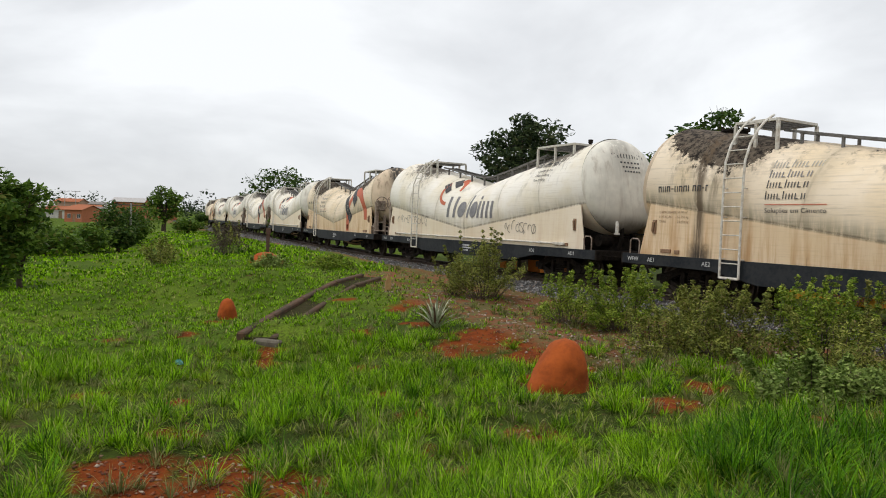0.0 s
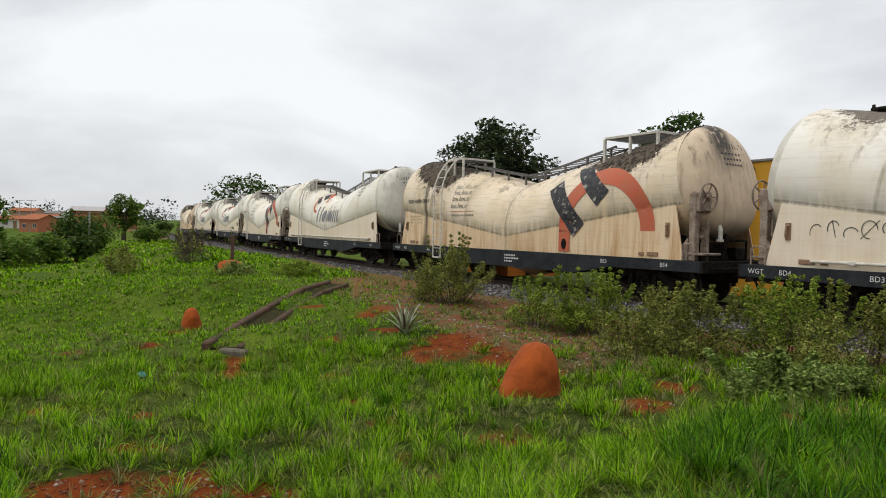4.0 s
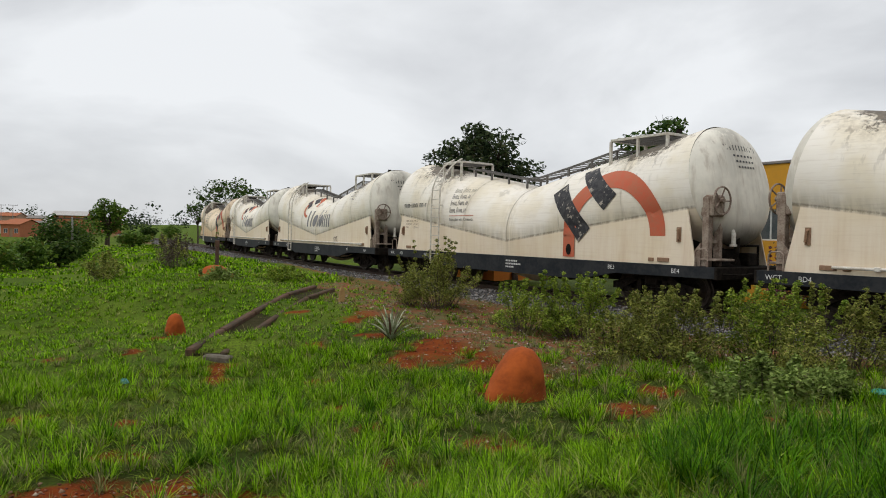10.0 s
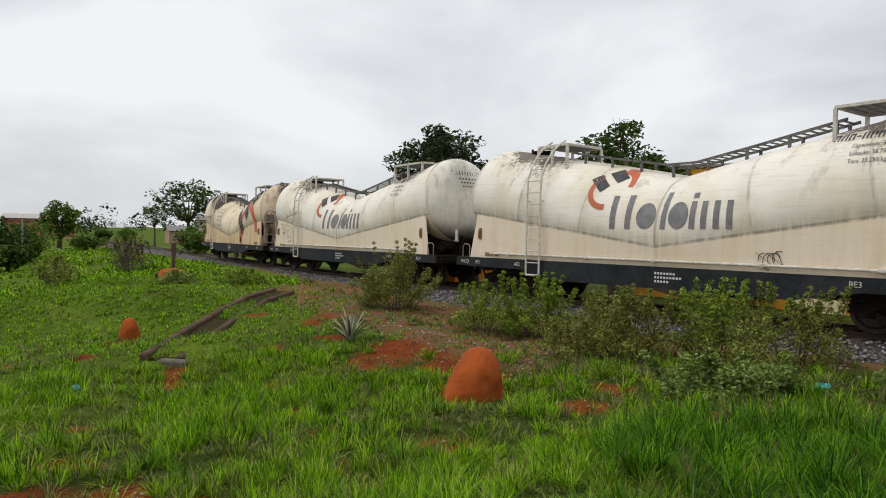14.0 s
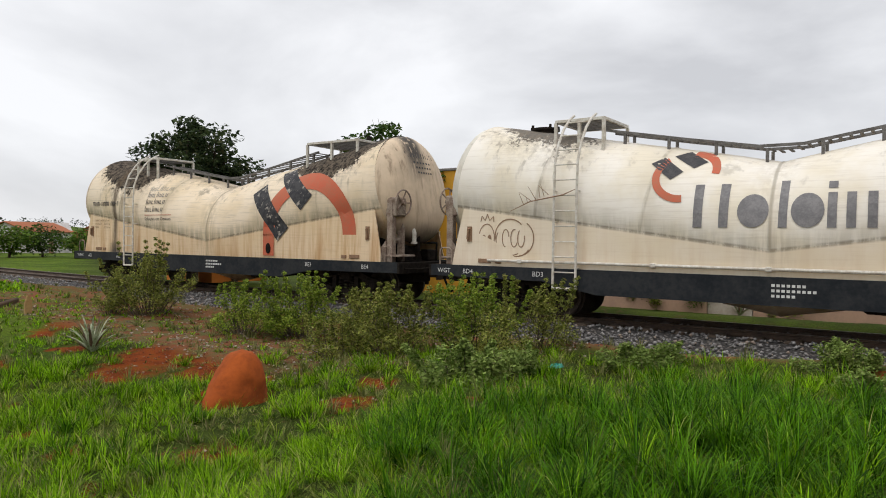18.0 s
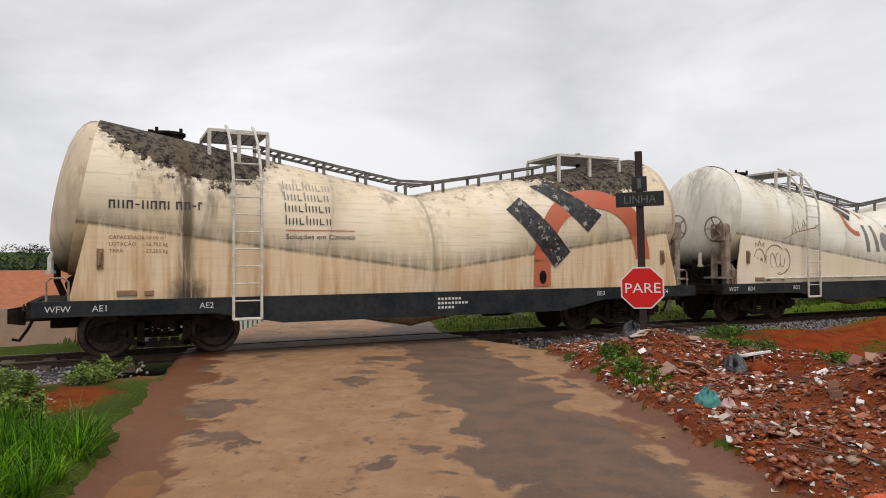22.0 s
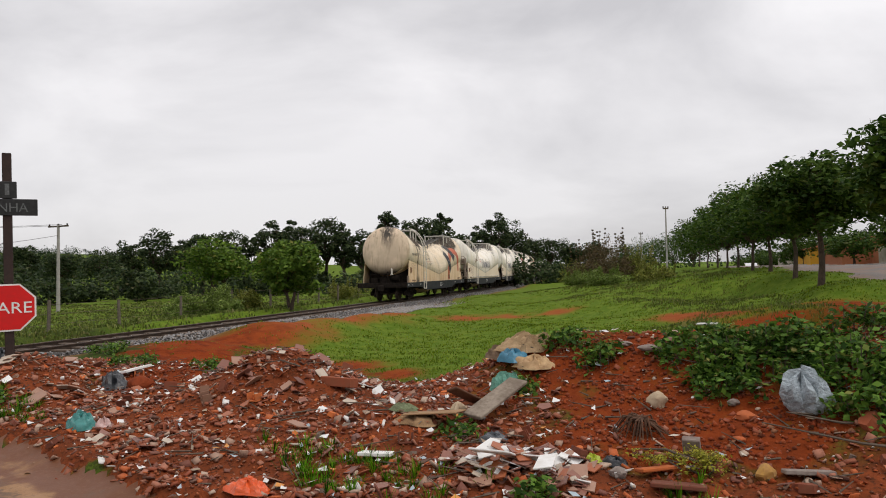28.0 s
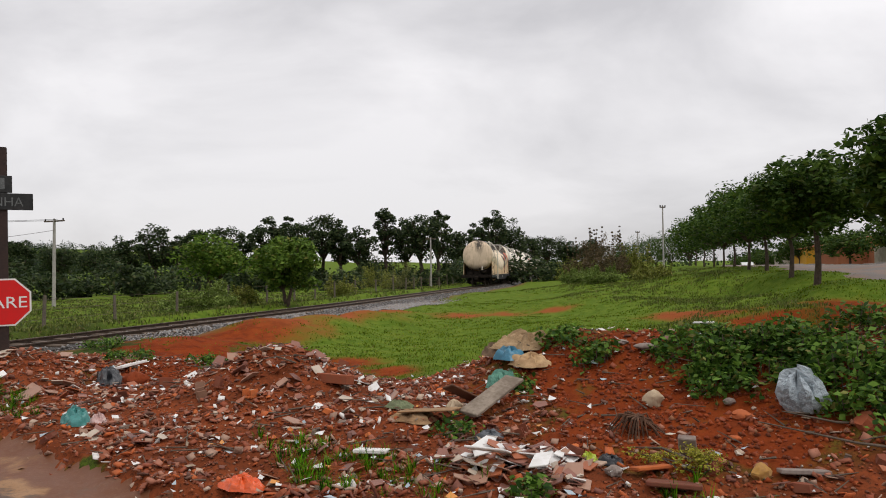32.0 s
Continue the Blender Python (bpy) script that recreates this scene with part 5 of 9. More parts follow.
def scribble(w, x, z, seed, wide, n):
    """Spray-painted scrawl on the skirt: loops and strokes of thin line."""
    r = random.Random(seed)
    g = Geo()
    for k in range(n):
        cx, cz = x + wide * k / n, z + r.uniform(-0.06, 0.06)
        rx, rz = r.uniform(0.08, 0.15), r.uniform(0.10, 0.2)
        ring_mark(g, cx, cz, rx, rz, 0.016, r.uniform(0, 90), r.uniform(200, 420), 14, 1)
        if r.random() < 0.6:
            a = r.uniform(-0.2, 0.2)
            quad_mark(g, (cx + a, cz - rz), (cx + a + 0.016, cz - rz), (cx - a + 0.016, cz + rz), (cx - a, cz + rz), 1, 4)
    part("graffiti", g, M_BLACK_MARK, w, "thin black spray-painted scrawl")["kind"] = "stuff"


def face_and_bubble(w, x, z):
    """Spray-painted round face with a crown beside a big bubble outline with bold strokes in it."""
    g = Geo()
    ring_mark(g, x, z, 0.20, 0.30, 0.022, 0, 360, 26, 1)
    for dx in (-0.07, 0.07):
        ring_mark(g, x + dx, z - 0.02, 0.05, 0.09, 0.05, 0, 360, 12, 1)
    ring_mark(g, x, z - 0.12, 0.09, 0.07, 0.018, 200, 340, 8, 1)
    tips = [(-0.16, 0.34), (-0.13, 0.46), (-0.05, 0.36), (0.0, 0.50), (0.06, 0.36), (0.15, 0.45), (0.16, 0.33)]
    for (ax, az), (bx_, bz) in zip(tips[:-1], tips[1:]):
        quad_mark(g, (x + ax, z + az), (x + ax + 0.02, z + az), (x + bx_ + 0.02, z + bz), (x + bx_, z + bz), 1, 3)
    c = x + 0.66
    for a0, a1, dx, dz, rx, rz in ((40, 200, -0.10, 0.06, 0.36, 0.34), (150, 300, -0.08, -0.04, 0.36, 0.32), (-90, 60, 0.12, 0.0, 0.34, 0.36), (250, 330, 0.05, -0.08, 0.34, 0.30)):
        ring_mark(g, c + dx, z + dz, rx, rz, 0.022, a0, a1, 18, 1)
    for dx in (-0.20, 0.0, 0.16):
        ring_mark(g, c + dx, z, 0.09, 0.19, 0.022, 70 + 300 * dx, 330 + 300 * dx, 12, 1)
    part("graffiti", g, M_BROWN_MARK, w, "dark spray-painted face and bubble outline")["kind"] = "stuff"


def wagon(big, old, brake, codes, graffiti):
    mt, me_ = (M_TANK_OLD, M_END_OLD) if old else (M_TANK_NEW, M_END_NEW)
    label = ("rust-stained cream cement tank wagon with black bars and red arch" if old
             else "weathered white cement tank wagon with grey bars and emblem")
    if big and not old:
        label = "off-white cement tank wagon with black bars and red arch"
    w = thing("tank_wagon", label, "railway wagon", "wagons of the cement train")
    part("tank", shared(("tank", old), tank_geo, mt, True), mt, w)
    for s_ in (-1, 1):
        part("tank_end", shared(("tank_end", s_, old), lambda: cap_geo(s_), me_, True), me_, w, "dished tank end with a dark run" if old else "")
        part("skirt", shared(("skirt", s_, old), lambda: skirt_geo(s_), mt), mt, w)
        part("side_sill", shared(("side_sill", s_), lambda: sill_geo(s_), M_SILL), M_SILL, w)
        part("saddle", shared(("saddle", s_), lambda: saddle_geo(s_), M_UNDER), M_UNDER, w)
        part("coupler", shared(("coupler", s_), lambda: coupler_geo(s_), M_UNDER), M_UNDER, w)
        bogie = part("bogie", shared("bogie", lambda: Geo().box(-0.18, 0.18, -1.0, 1.0, 0.50, 0.72, 0.03).box(-0.9, 0.9, -0.12, 0.12, 0.45, 0.58), M_UNDER), M_UNDER, w, at=pose(s_ * 4.87, 0, 0))
        for k in (-1, 1):
            part("wheelset", shared("wheelset", wheelset_geo, M_WHEEL, True), M_WHEEL, bogie, at=pose(k * 0.875, 0, 0.42))
            part("side_frame", shared(("side_frame", k), lambda: side_frame_geo(k), M_UNDER), M_UNDER, bogie)
    for s_ in (-1, 1):
        part("handrail", shared(("handrail", s_), lambda: Geo().tube([(s_ * 6.28, -1.33, 0.98), (s_ * 6.28, -1.33, 1.30), (s_ * 6.34, -1.33, 1.36), (s_ * 6.52, -1.33, 1.36), (s_ * 6.58, -1.33, 1.30), (s_ * 6.58, -1.33, 0.98)], 0.018, 6), M_STAND, True), M_STAND, w, "worn bent-pipe handrail on the end platform")
        part("outlet_pipe", shared(("outlet_pipe", s_), lambda: Geo().tube([(s_ * 6.38, -0.42, 1.82), (s_ * 6.52, -0.44, 1.80), (s_ * 6.58, -0.46, 1.68), (s_ * 6.58, -0.46, 1.45)], 0.05, 8).disc((s_ * 6.58, -0.46, 1.45), (0, 0, 1), 0.08, 0.05, 10), M_WHITE_STEEL, True), M_WHITE_STEEL, w, "pale curved outlet pipe below the tank end")
    part("underframe", shared("underframe", frame_geo, M_UNDER), M_UNDER, w)
    part("ladder", shared("ladder", ladder_geo, M_WHITE_STEEL, True), M_WHITE_STEEL, w, "white steel ladder curving over the tank")
    for x0, x1, z in ((-4.12, -3.1, 3.95), (3.35, 5.05, 3.97)):
        pf = part("platform_frame", shared(("platform_frame", x0), lambda: platform_geo(x0, x1, z, 0), M_WHITE_STEEL), M_WHITE_STEEL, w)
        part("grating", shared(("grating", x0), lambda: grating_geo(x0, x1, z), M_GREY_STEEL), M_GREY_STEEL, pf)
    part("walkway", shared("walkway", walkway_geo, M_GREY_STEEL), M_GREY_STEEL, w, "narrow grating walkway along the top")["kind"] = "stuff"
    part("hatch", shared("hatch", lambda: hatch_geo(-4.75), M_UNDER, True), M_UNDER, w)
    part("vent_pipe", shared("vent_pipe", lambda: Geo().tube([(4.6, 0.2, 3.7), (4.6, 0.2, 4.16)], 0.05, 8).disc((4.6, 0.2, 4.16), (0, 0, 1), 0.07, 0.1, 10), M_UNDER), M_UNDER, w)
    part("brake_stand", shared(("brake_stand", brake), lambda: brake_geo(brake), M_STAND), M_STAND, w, "worn handbrake stand on the end platform")
    part("brake_wheel", shared(("brake_wheel", brake), lambda: brake_wheel_geo(brake), M_STAND, True), M_STAND, w)
    for s_ in (-1, 1):
        part("lifting_lug", shared(("lifting_lug", s_), lambda: Geo().tube([(s_ * 5.82, -1.30, 1.78), (s_ * 5.84, -1.36, 1.76), (s_ * 5.86, -1.36, 1.56), (s_ * 5.85, -1.30, 1.54)], 0.025, 6).box(s_ * 5.84 - 0.05, s_ * 5.84 + 0.05, -1.325, -1.295, 1.5, 1.82), M_BROWN_MARK), M_BROWN_MARK, w)
        part("data_plate", shared(("data_plate", s_), lambda: Geo().box(s_ * 5.45 - 0.15, s_ * 5.45 + 0.15, -1.34, -1.30, 1.06, 1.15, 0.006).box(s_ * 5.12 - 0.07, s_ * 5.12 + 0.07, -1.34, -1.30, 1.06, 1.14, 0.006), M_BROWN_MARK), M_BROWN_MARK, w)
    if big:
        marks_big(w)
    else:
        marks_word(w)
    end_marks(w)
    g = Geo()
    for words, x in codes:
        flat_text(g, words, x, -1.3875, 0.83, 0.14)
    for k, n in enumerate((7, 9, 5)):
        for i in range(n):
            g.add([(0.05 + i * 0.075, -1.3875, 0.84 - 0.085 * k), (0.10 + i * 0.075, -1.3875, 0.84 - 0.085 * k), (0.10 + i * 0.075, -1.3875, 0.885 - 0.085 * k), (0.05 + i * 0.075, -1.3875, 0.885 - 0.085 * k)], [(0, 1, 2, 3)])
    part("frame_stencil", g, M_WHITE_MARK, w, "white stencilled codes on the frame")["kind"] = "stuff"
    for x, z, seed, wide, n in graffiti:
        scribble(w, x, z, seed, wide, n)
    return w


C_A = (("AE1", -5.95), ("AE2", -4.35), ("BE3", 3.9), ("BE4", 5.72))
C_D = (("WGT", -6.6), ("BD4", -5.95), ("BD3", -4.3), ("AD2", 3.9), ("AD1", 5.7))
kinds = [
    wagon(True, True, 1, (("WFW", -6.6),) + C_A, []),
    wagon(False, False, -1, C_D, []),
    wagon(False, False, 1, (("WCQ", -6.6),) + C_A, [(2.4, 1.25, 9, 0.4, 4)]),
    wagon(True, False, 1, (("WFL", -6.6),) + C_A, []),
]
lift_off = pose(0, 0, 0)
train = [kinds[0], kinds[1], kinds[2], kinds[3]]
for i in range(4, WAGONS):
    k = {4: 1, 5: 0, 6: 1, 7: 0, 8: 2, 9: 1, 10: 3, 11: 1, 12: 0, 13: 2, 14: 1}[i]
    train.append(copy_thing(kinds[k], lift_off))
g = Geo()
r_ = random.Random(12)
for k in range(7):
    xa, za = -4.45 + 0.09 * k, 2.25 + 0.03 * k
    g.tube([(xa, -1.50, za), (xa + r_.uniform(-0.25, 0.1), -1.55, za + r_.uniform(0.1, 0.3))], [0.008, 0.003], 4)
g.tube([(-4.75, -1.50, 2.12), (-4.3, -1.53, 2.3), (-3.6, -1.50, 2.42), (-3.35, -1.5, 2.52)], [0.006, 0.012, 0.014, 0.006], 5)
part("caught_branch", g, M_BROWN_MARK, train[1], "bare branch caught on the ladder")
face_and_bubble(train[1], -5.42, 1.58)
scribble(train[6], -5.3, 1.68, 21, 2.8, 9)
scribble(train[6], 2.6, 1.5, 22, 1.6, 8)
scribble(train[7], 0.2, 1.9, 23, 1.0, 6)


def train_s(t):
    """Where the middle of the last wagon is along the track: the train slowly gathers speed."""
    return -106.971 + 4.56915 * t + 0.027636 * t * t


def wagon_pose(s):
    a, _, _ = on_line(s - 4.87)
    b, _, _ = on_line(s + 4.87)
    m = (a + b) / 2
    return pose(m[0], m[1], 0, 0, 0, math.degrees(math.atan2(b[1] - a[1], b[0] - a[0])))

# ---- plants ----


def leaf_paint(name, dark, light, dry, rough=0.55):
    p = Paint(name, rough, 0.0, 0.10)
    i = p.island()
    co = p.co(which="World")
    c = p.mix(p.remap(i, 0.1, 0.9), dark, light)
    c = p.mix(p.remap(p.noise(co, 0.8), 0.45, 0.7, 0, 0.45), c, dark)
    c = p.mix(p.remap(p.noise(co, 4.5, 3), 0.50, 0.66, 0, 0.5), c, dark)
    c = p.mix(p.remap(p.math("FRACT", p.math("MULTIPLY", i, 17.3)), 0.90, 0.97, 0, 0.7), c, dry)
    p.colour(c)
    through_ = p.node("ShaderNodeBsdfTranslucent")
    p.link(c, through_.inputs["Color"])
    both = p.node("ShaderNodeMixShader")
    both.inputs[0].default_value = 0.30
    p.link(p.b.outputs[0], both.inputs[1])
    p.link(through_.outputs[0], both.inputs[2])
    p.link(both.outputs[0], p.t.nodes["Material Output"].inputs["Surface"])
    return p.m


M_GRASS = leaf_paint("bright_meadow_grass", (0.036, 0.095, 0.002), (0.33, 0.60, 0.011), (0.56, 0.50, 0.18))
M_TALL = leaf_paint("lush_tall_grass", (0.011, 0.044, 0.001), (0.115, 0.30, 0.005), (0.18, 0.30, 0.03))
M_DRYGRASS = leaf_paint("dry_tussock_grass", (0.08, 0.10, 0.025), (0.28, 0.28, 0.10), (0.46, 0.37, 0.20))
M_SHRUB = leaf_paint("olive_shrub_leaves", (0.085, 0.108, 0.018), (0.37, 0.385, 0.085), (0.30, 0.22, 0.09))
M_SHRUB_Y = leaf_paint("yellow_green_shrub_leaves", (0.10, 0.17, 0.016), (0.36, 0.44, 0.06), (0.28, 0.22, 0.07))
M_HERB = leaf_paint("grey_green_herb_leaves", (0.095, 0.15, 0.026), (0.30, 0.39, 0.10), (0.2, 0.19, 0.08))
M_TREE = leaf_paint("dark_tree_leaves", (0.021, 0.037, 0.016), (0.075, 0.105, 0.038), (0.11, 0.11, 0.05))
M_STREET_TREE = leaf_paint("street_tree_leaves", (0.024, 0.056, 0.010), (0.085, 0.142, 0.022), (0.10, 0.11, 0.026))
M_BRIGHT_TREE = leaf_paint("fresh_green_tree_leaves", (0.055, 0.11, 0.015), (0.16, 0.25, 0.036), (0.18, 0.16, 0.04))
M_FARWOOD = leaf_paint("far_wood_leaves", (0.022, 0.040, 0.018), (0.045, 0.068, 0.028), (0.06, 0.065, 0.03))
M_BARK = plain("rough_bark", (0.09, 0.062, 0.045), (0.045, 0.033, 0.026), 0.95, 7.0, bump=0.7)
M_TWIG = plain("grey_twigs", (0.13, 0.10, 0.075), (0.07, 0.055, 0.04), 0.95, 9.0)


def blades(pts, heights, widths, bend, seed, material, name):
    """Grass blades: three triangles each, bending over to a tip."""
    r = np.random.RandomState(seed)
    p = np.asarray(pts, float)
    k = len(p)
    a, b = r.uniform(0, 6.283, k), r.uniform(0, 6.283, k)
    h, w = np.asarray(heights), np.asarray(widths)
    out = bend * h * r.uniform(0.25, 1.0, k)
    ux, uy = np.cos(a), np.sin(a)
    sx, sy = -np.sin(b) * w / 2, np.cos(b) * w / 2
    z0 = np.zeros(k)

    def row(o, hh, wd):
        c = np.stack([p[:, 0] + ux * o, p[:, 1] + uy * o, p[:, 2] + hh], 1)
        d = np.stack([sx * wd, sy * wd, z0], 1)
        return c - d, c + d
    b0, b1 = row(0 * out, -0.02 + z0, 1.0)
    m0, m1 = row(out * 0.32, h * 0.6, 0.85)
    t0, t1 = row(out, h * (1 - 0.22 * bend), 0.0)
    v = np.stack([b0, b1, m0, m1, t0], 1).reshape(-1, 3)
    q = (np.arange(k) * 5)[:, None, None]
    f = (np.array([(0, 1, 3), (0, 3, 2), (2, 3, 4)])[None] + q).reshape(-1, 3)
    return arrays(name, v, f, material)


def bare_at(x, y):
    m = np.zeros_like(x)
    for bx, by, br in BARE:
        m = np.maximum(m, smooth01(np.hypot(x - bx, y - by) + 0.35 * br * waves(x, y, 0.6, 11) + 0.2 * br * waves(x, y, 0.25, 12), br * 1.25, br * 0.35))
    return m


def tufts(n, r0, r1, a0, a1, per, h, w, bend, seed, material, name, spread, keep, label):
    """Grass in tufts over a sector round the camera, thinning with distance."""
    r = np.random.RandomState(seed)
    rr = np.exp(r.uniform(math.log(r0), math.log(r1), n))
    az = np.radians(r.uniform(a0, a1, n))
    x, y = rr * np.sin(az), rr * np.cos(az)
    ok = r.rand(n) < keep(x, y)
    x, y, rr = x[ok], y[ok], rr[ok]
    size = r.uniform(0.55, 1.25, len(x)) * (1 + 0.25 * waves(x, y, 1.6, seed))
    k = per
    X = np.repeat(x, k) + r.normal(0, spread, len(x) * k) * np.repeat(size, k)
    Y = np.repeat(y, k) + r.normal(0, spread, len(x) * k) * np.repeat(size, k)
    H = np.repeat(size, k) * h * r.uniform(0.5, 1.2, len(X))
    W = w * r.uniform(0.7, 1.3, len(X)) * np.repeat(1 + 0.06 * np.maximum(rr - 6, 0), k)
    on = road_mask(X, Y) < 0.35
    X, Y, H, W = X[on], Y[on], H[on], W[on]
    Z = ground_z(X, Y)
    me = blades(np.stack([X, Y, Z], 1), H, W, bend, seed + 1, material, name)
    return tagged(new(name, me), label, "grass", kind="stuff")


def meadow_keep(x, y):
    s, d = rail_pos(x, y)
    k = (1 - 0.90 * bare_at(x, y)) * (1 - heap_mask(x, y)) * smooth01(d, 3.3, 5.0) * (road_mask(x, y) < 0.1)
    return k * (0.18 + 0.82 * np.clip(waves(x, y, 0.8, 31) * 3.5 + 0.55, 0, 1)) * (1 - 0.72 * stony(x, y))


def street_mask(x, y):
    u = ((x - 5.85) * -0.885 + (y + 19.1) * -0.466)
    return smooth01(u, 2.3, 2.5) * smooth01(u, 9.6, 9.4) * smooth01(-y, 8, 9)


def tussocks(n, r0, r1, a0, a1, per, h, w, seed, material, name, keep, label, segs=4, droop=1.0, size=(0.6, 1.3), lean=(18, 17)):
    """Tussocks of grass: blades fan out from each root and bow over to their tips."""
    r = np.random.RandomState(seed)
    rr = np.sqrt(r.uniform(r0 * r0, r1 * r1, n)) if r1 / r0 < 4 else np.exp(r.uniform(math.log(r0), math.log(r1), n))
    az = np.radians(r.uniform(a0, a1, n))
    x, y = rr * np.sin(az), rr * np.cos(az)
    ok = r.rand(n) < keep(x, y)
    x, y, rr = x[ok], y[ok], rr[ok]
    sz = r.uniform(size[0], size[1], len(x))
    k = len(x) * per
    S = np.repeat(sz, per)
    a = r.uniform(0, 6.283, k)
    foot = np.abs(r.normal(0, 0.032, k)) * S * (h / 0.2) ** 0.5
    X, Y = np.repeat(x, per) + np.cos(a) * foot, np.repeat(y, per) + np.sin(a) * foot
    L = S * h * r.uniform(0.55, 1.25, k)
    W = w * r.uniform(0.65, 1.3, k) * np.repeat(1 + 0.05 * np.maximum(rr - 5, 0), per)
    on = road_mask(X, Y) < 0.35
    X, Y, L, W, a = X[on], Y[on], L[on], W[on], a[on]
    k = len(X)
    Z = ground_z(X, Y) - 0.015
    a = a + r.normal(0, 0.35, k)
    th = np.radians(np.clip(np.abs(r.normal(lean[0], lean[1], k)), 0, 82))
    bow = np.radians(r.uniform(15, 105, k)) * droop / segs
    ux, uy = np.cos(a), np.sin(a)
    sx, sy = -uy, ux
    o, z = np.zeros(k), np.zeros(k)
    rows = []
    for i in range(segs + 1):
        f = i / segs
        half = W / 2 * (1 - f ** 2.2)
        c = np.stack([X + ux * o, Y + uy * o, Z + z], 1)
        d_ = np.stack([sx * half, sy * half, 0 * half], 1)
        rows += [c - d_, c + d_] if i < segs else [c]
        o = o + np.sin(th) * L / segs
        z = z + np.cos(th) * L / segs
        th = th + bow * (0.4 + 1.2 * f)
    m = 2 * segs + 1
    v = np.stack(rows, 1).reshape(-1, 3)
    t = []
    for i in range(segs - 1):
        q = 2 * i
        t += [(q, q + 1, q + 3), (q, q + 3, q + 2)]
    q = 2 * (segs - 1)
    t.append((q, q + 1, q + 2))
    f = (np.array(t)[None] + (np.arange(k) * m)[:, None, None]).reshape(-1, 3)
    return tagged(new(name, arrays(name, v, f, material)), label, "grass", kind="stuff")


def hump_keep(x, y):
    q = np.exp(-(((x - 4.1) / 2.15) ** 2 + ((y - 3.7) / 1.5) ** 2) ** 2)
    q = np.maximum(q, 0.9 * np.exp(-(((x - 1.9) / 1.5) ** 2 + ((y - 2.9) / 0.9) ** 2) ** 2))
    q = np.maximum(q, 0.7 * np.exp(-(((x - 2.6) / 1.1) ** 2 + ((y - 4.9) / 0.8) ** 2) ** 2))
    return q * (road_mask(x, y) < 0.15) * (1 - 0.9 * bare_at(x, y))


def trackside_keep(x, y):
    s, d = rail_pos(x, y)
    return smooth01(d, 2.0, 2.6) * smooth01(d, 6.5, 4.0) * (1 - 0.6 * bare_at(x, y)) * (1 - heap_mask(x, y)) * (road_mask(x, y) < 0.1)


LUSH = [(-2.75, 6.5, 0.7), (-3.8, 15.6, 1.2), (-0.75, 11.4, 0.7), (-1.2, 7.8, 0.9), (-0.1, 6.5, 0.6), (0.8, 9.5, 0.6), (2.5, 9.2, 0.35), (2.2, 5.6, 0.9), (-6.8, 19.7, 2.0), (0.65, 5.7, 0.6),
        (-0.7, 5.4, 0.8), (3.4, 9.3, 0.4), (-7.0, 13.7, 1.3), (-8.6, 17.3, 1.6), (-3.4, 5.8, 0.5), (-4.9, 17.4, 1.3), (-1.7, 9.4, 0.7), (2.0, 7.4, 0.4), (3.0, 8.3, 0.5), (0.3, 4.6, 0.8), (-0.4, 8.4, 0.6), (-4.6, 9.6, 0.8), (-5.8, 11.4, 0.7), (-3.75, 15.7, 1.0), (-3.9, 13.1, 0.9), (-8.5, 16.8, 1.2), (-7.1, 17.6, 1.2), (-1.3, 11.0, 0.6), (-0.5, 9.1, 0.6), (-4.2, 10.1, 0.6), (-2.0, 12.6, 0.6), (-0.9, 12.9, 0.4)]


def lush_at(x, y):
    """1 where the grass grows thick: known clumps and scattered patches between them."""
    m = smooth01(waves(x, y, 0.9, 31) + 0.5 * waves(x, y, 0.45, 36) + 0.22 * smooth01(y, 8, 12) * smooth01(x, -1.5, -4), 0.06, 0.30)
    for lx, ly, lr in LUSH:
        q = np.hypot(x - lx, y - ly) / lr + 0.35 * waves(x, y, 0.5, 37)
        m = np.maximum(m, smooth01(q, 1.15, 0.7))
    return m


def field_parts(x, y):
    s, d = rail_pos(x, y)
    return (1 - 0.93 * bare_at(x, y)) * (1 - heap_mask(x, y)) * smooth01(d, 3.3, 5.0) * (road_mask(x, y) < 0.1) * (1 - 0.55 * stony(x, y))


M_GRASS_Y = leaf_paint("yellow_green_grass", (0.060, 0.110, 0.005), (0.34, 0.46, 0.027), (0.52, 0.45, 0.20))
M_TURF = leaf_paint("short_drying_turf", (0.035, 0.050, 0.010), (0.25, 0.31, 0.050), (0.48, 0.38, 0.20))
for r0_, r1_, n1_, n2_, n3_, per_, sg_, wd_ in ((2.6, 6.2, 2600, 1700, 900, 1.0, 3, 0.0068), (5.9, 11.6, 5200, 4300, 2000, 0.62, 2, 0.0085)):
    tussocks(n1_, r0_, r1_, -40, 56, int(26 * per_) + 2, 0.085, wd_, 41, M_TURF, "short_turf", lambda x, y: field_parts(x, y) * (1 - 0.6 * lush_at(x, y)), "short grey-green turf and straw between the clumps", 2, 1.2, lean=(52, 20))
    tussocks(n2_, r0_, r1_, -40, 56, int(58 * per_), 0.20, wd_, 42, M_GRASS, "meadow_grass", lambda x, y: field_parts(x, y) * lush_at(x, y), "bright green meadow grass in thick soft clumps", sg_, 1.0, lean=(36, 20))
    tussocks(n3_, r0_, r1_, -40, 56, int(40 * per_), 0.15, wd_, 43, M_GRASS_Y, "yellowish_grass", lambda x, y: field_parts(x, y) * (0.25 + 0.7 * smooth01(waves(x, y, 1.3, 32), -0.1, 0.3)), "yellow-green grass tussocks in the meadow", sg_, 1.0, lean=(44, 20))
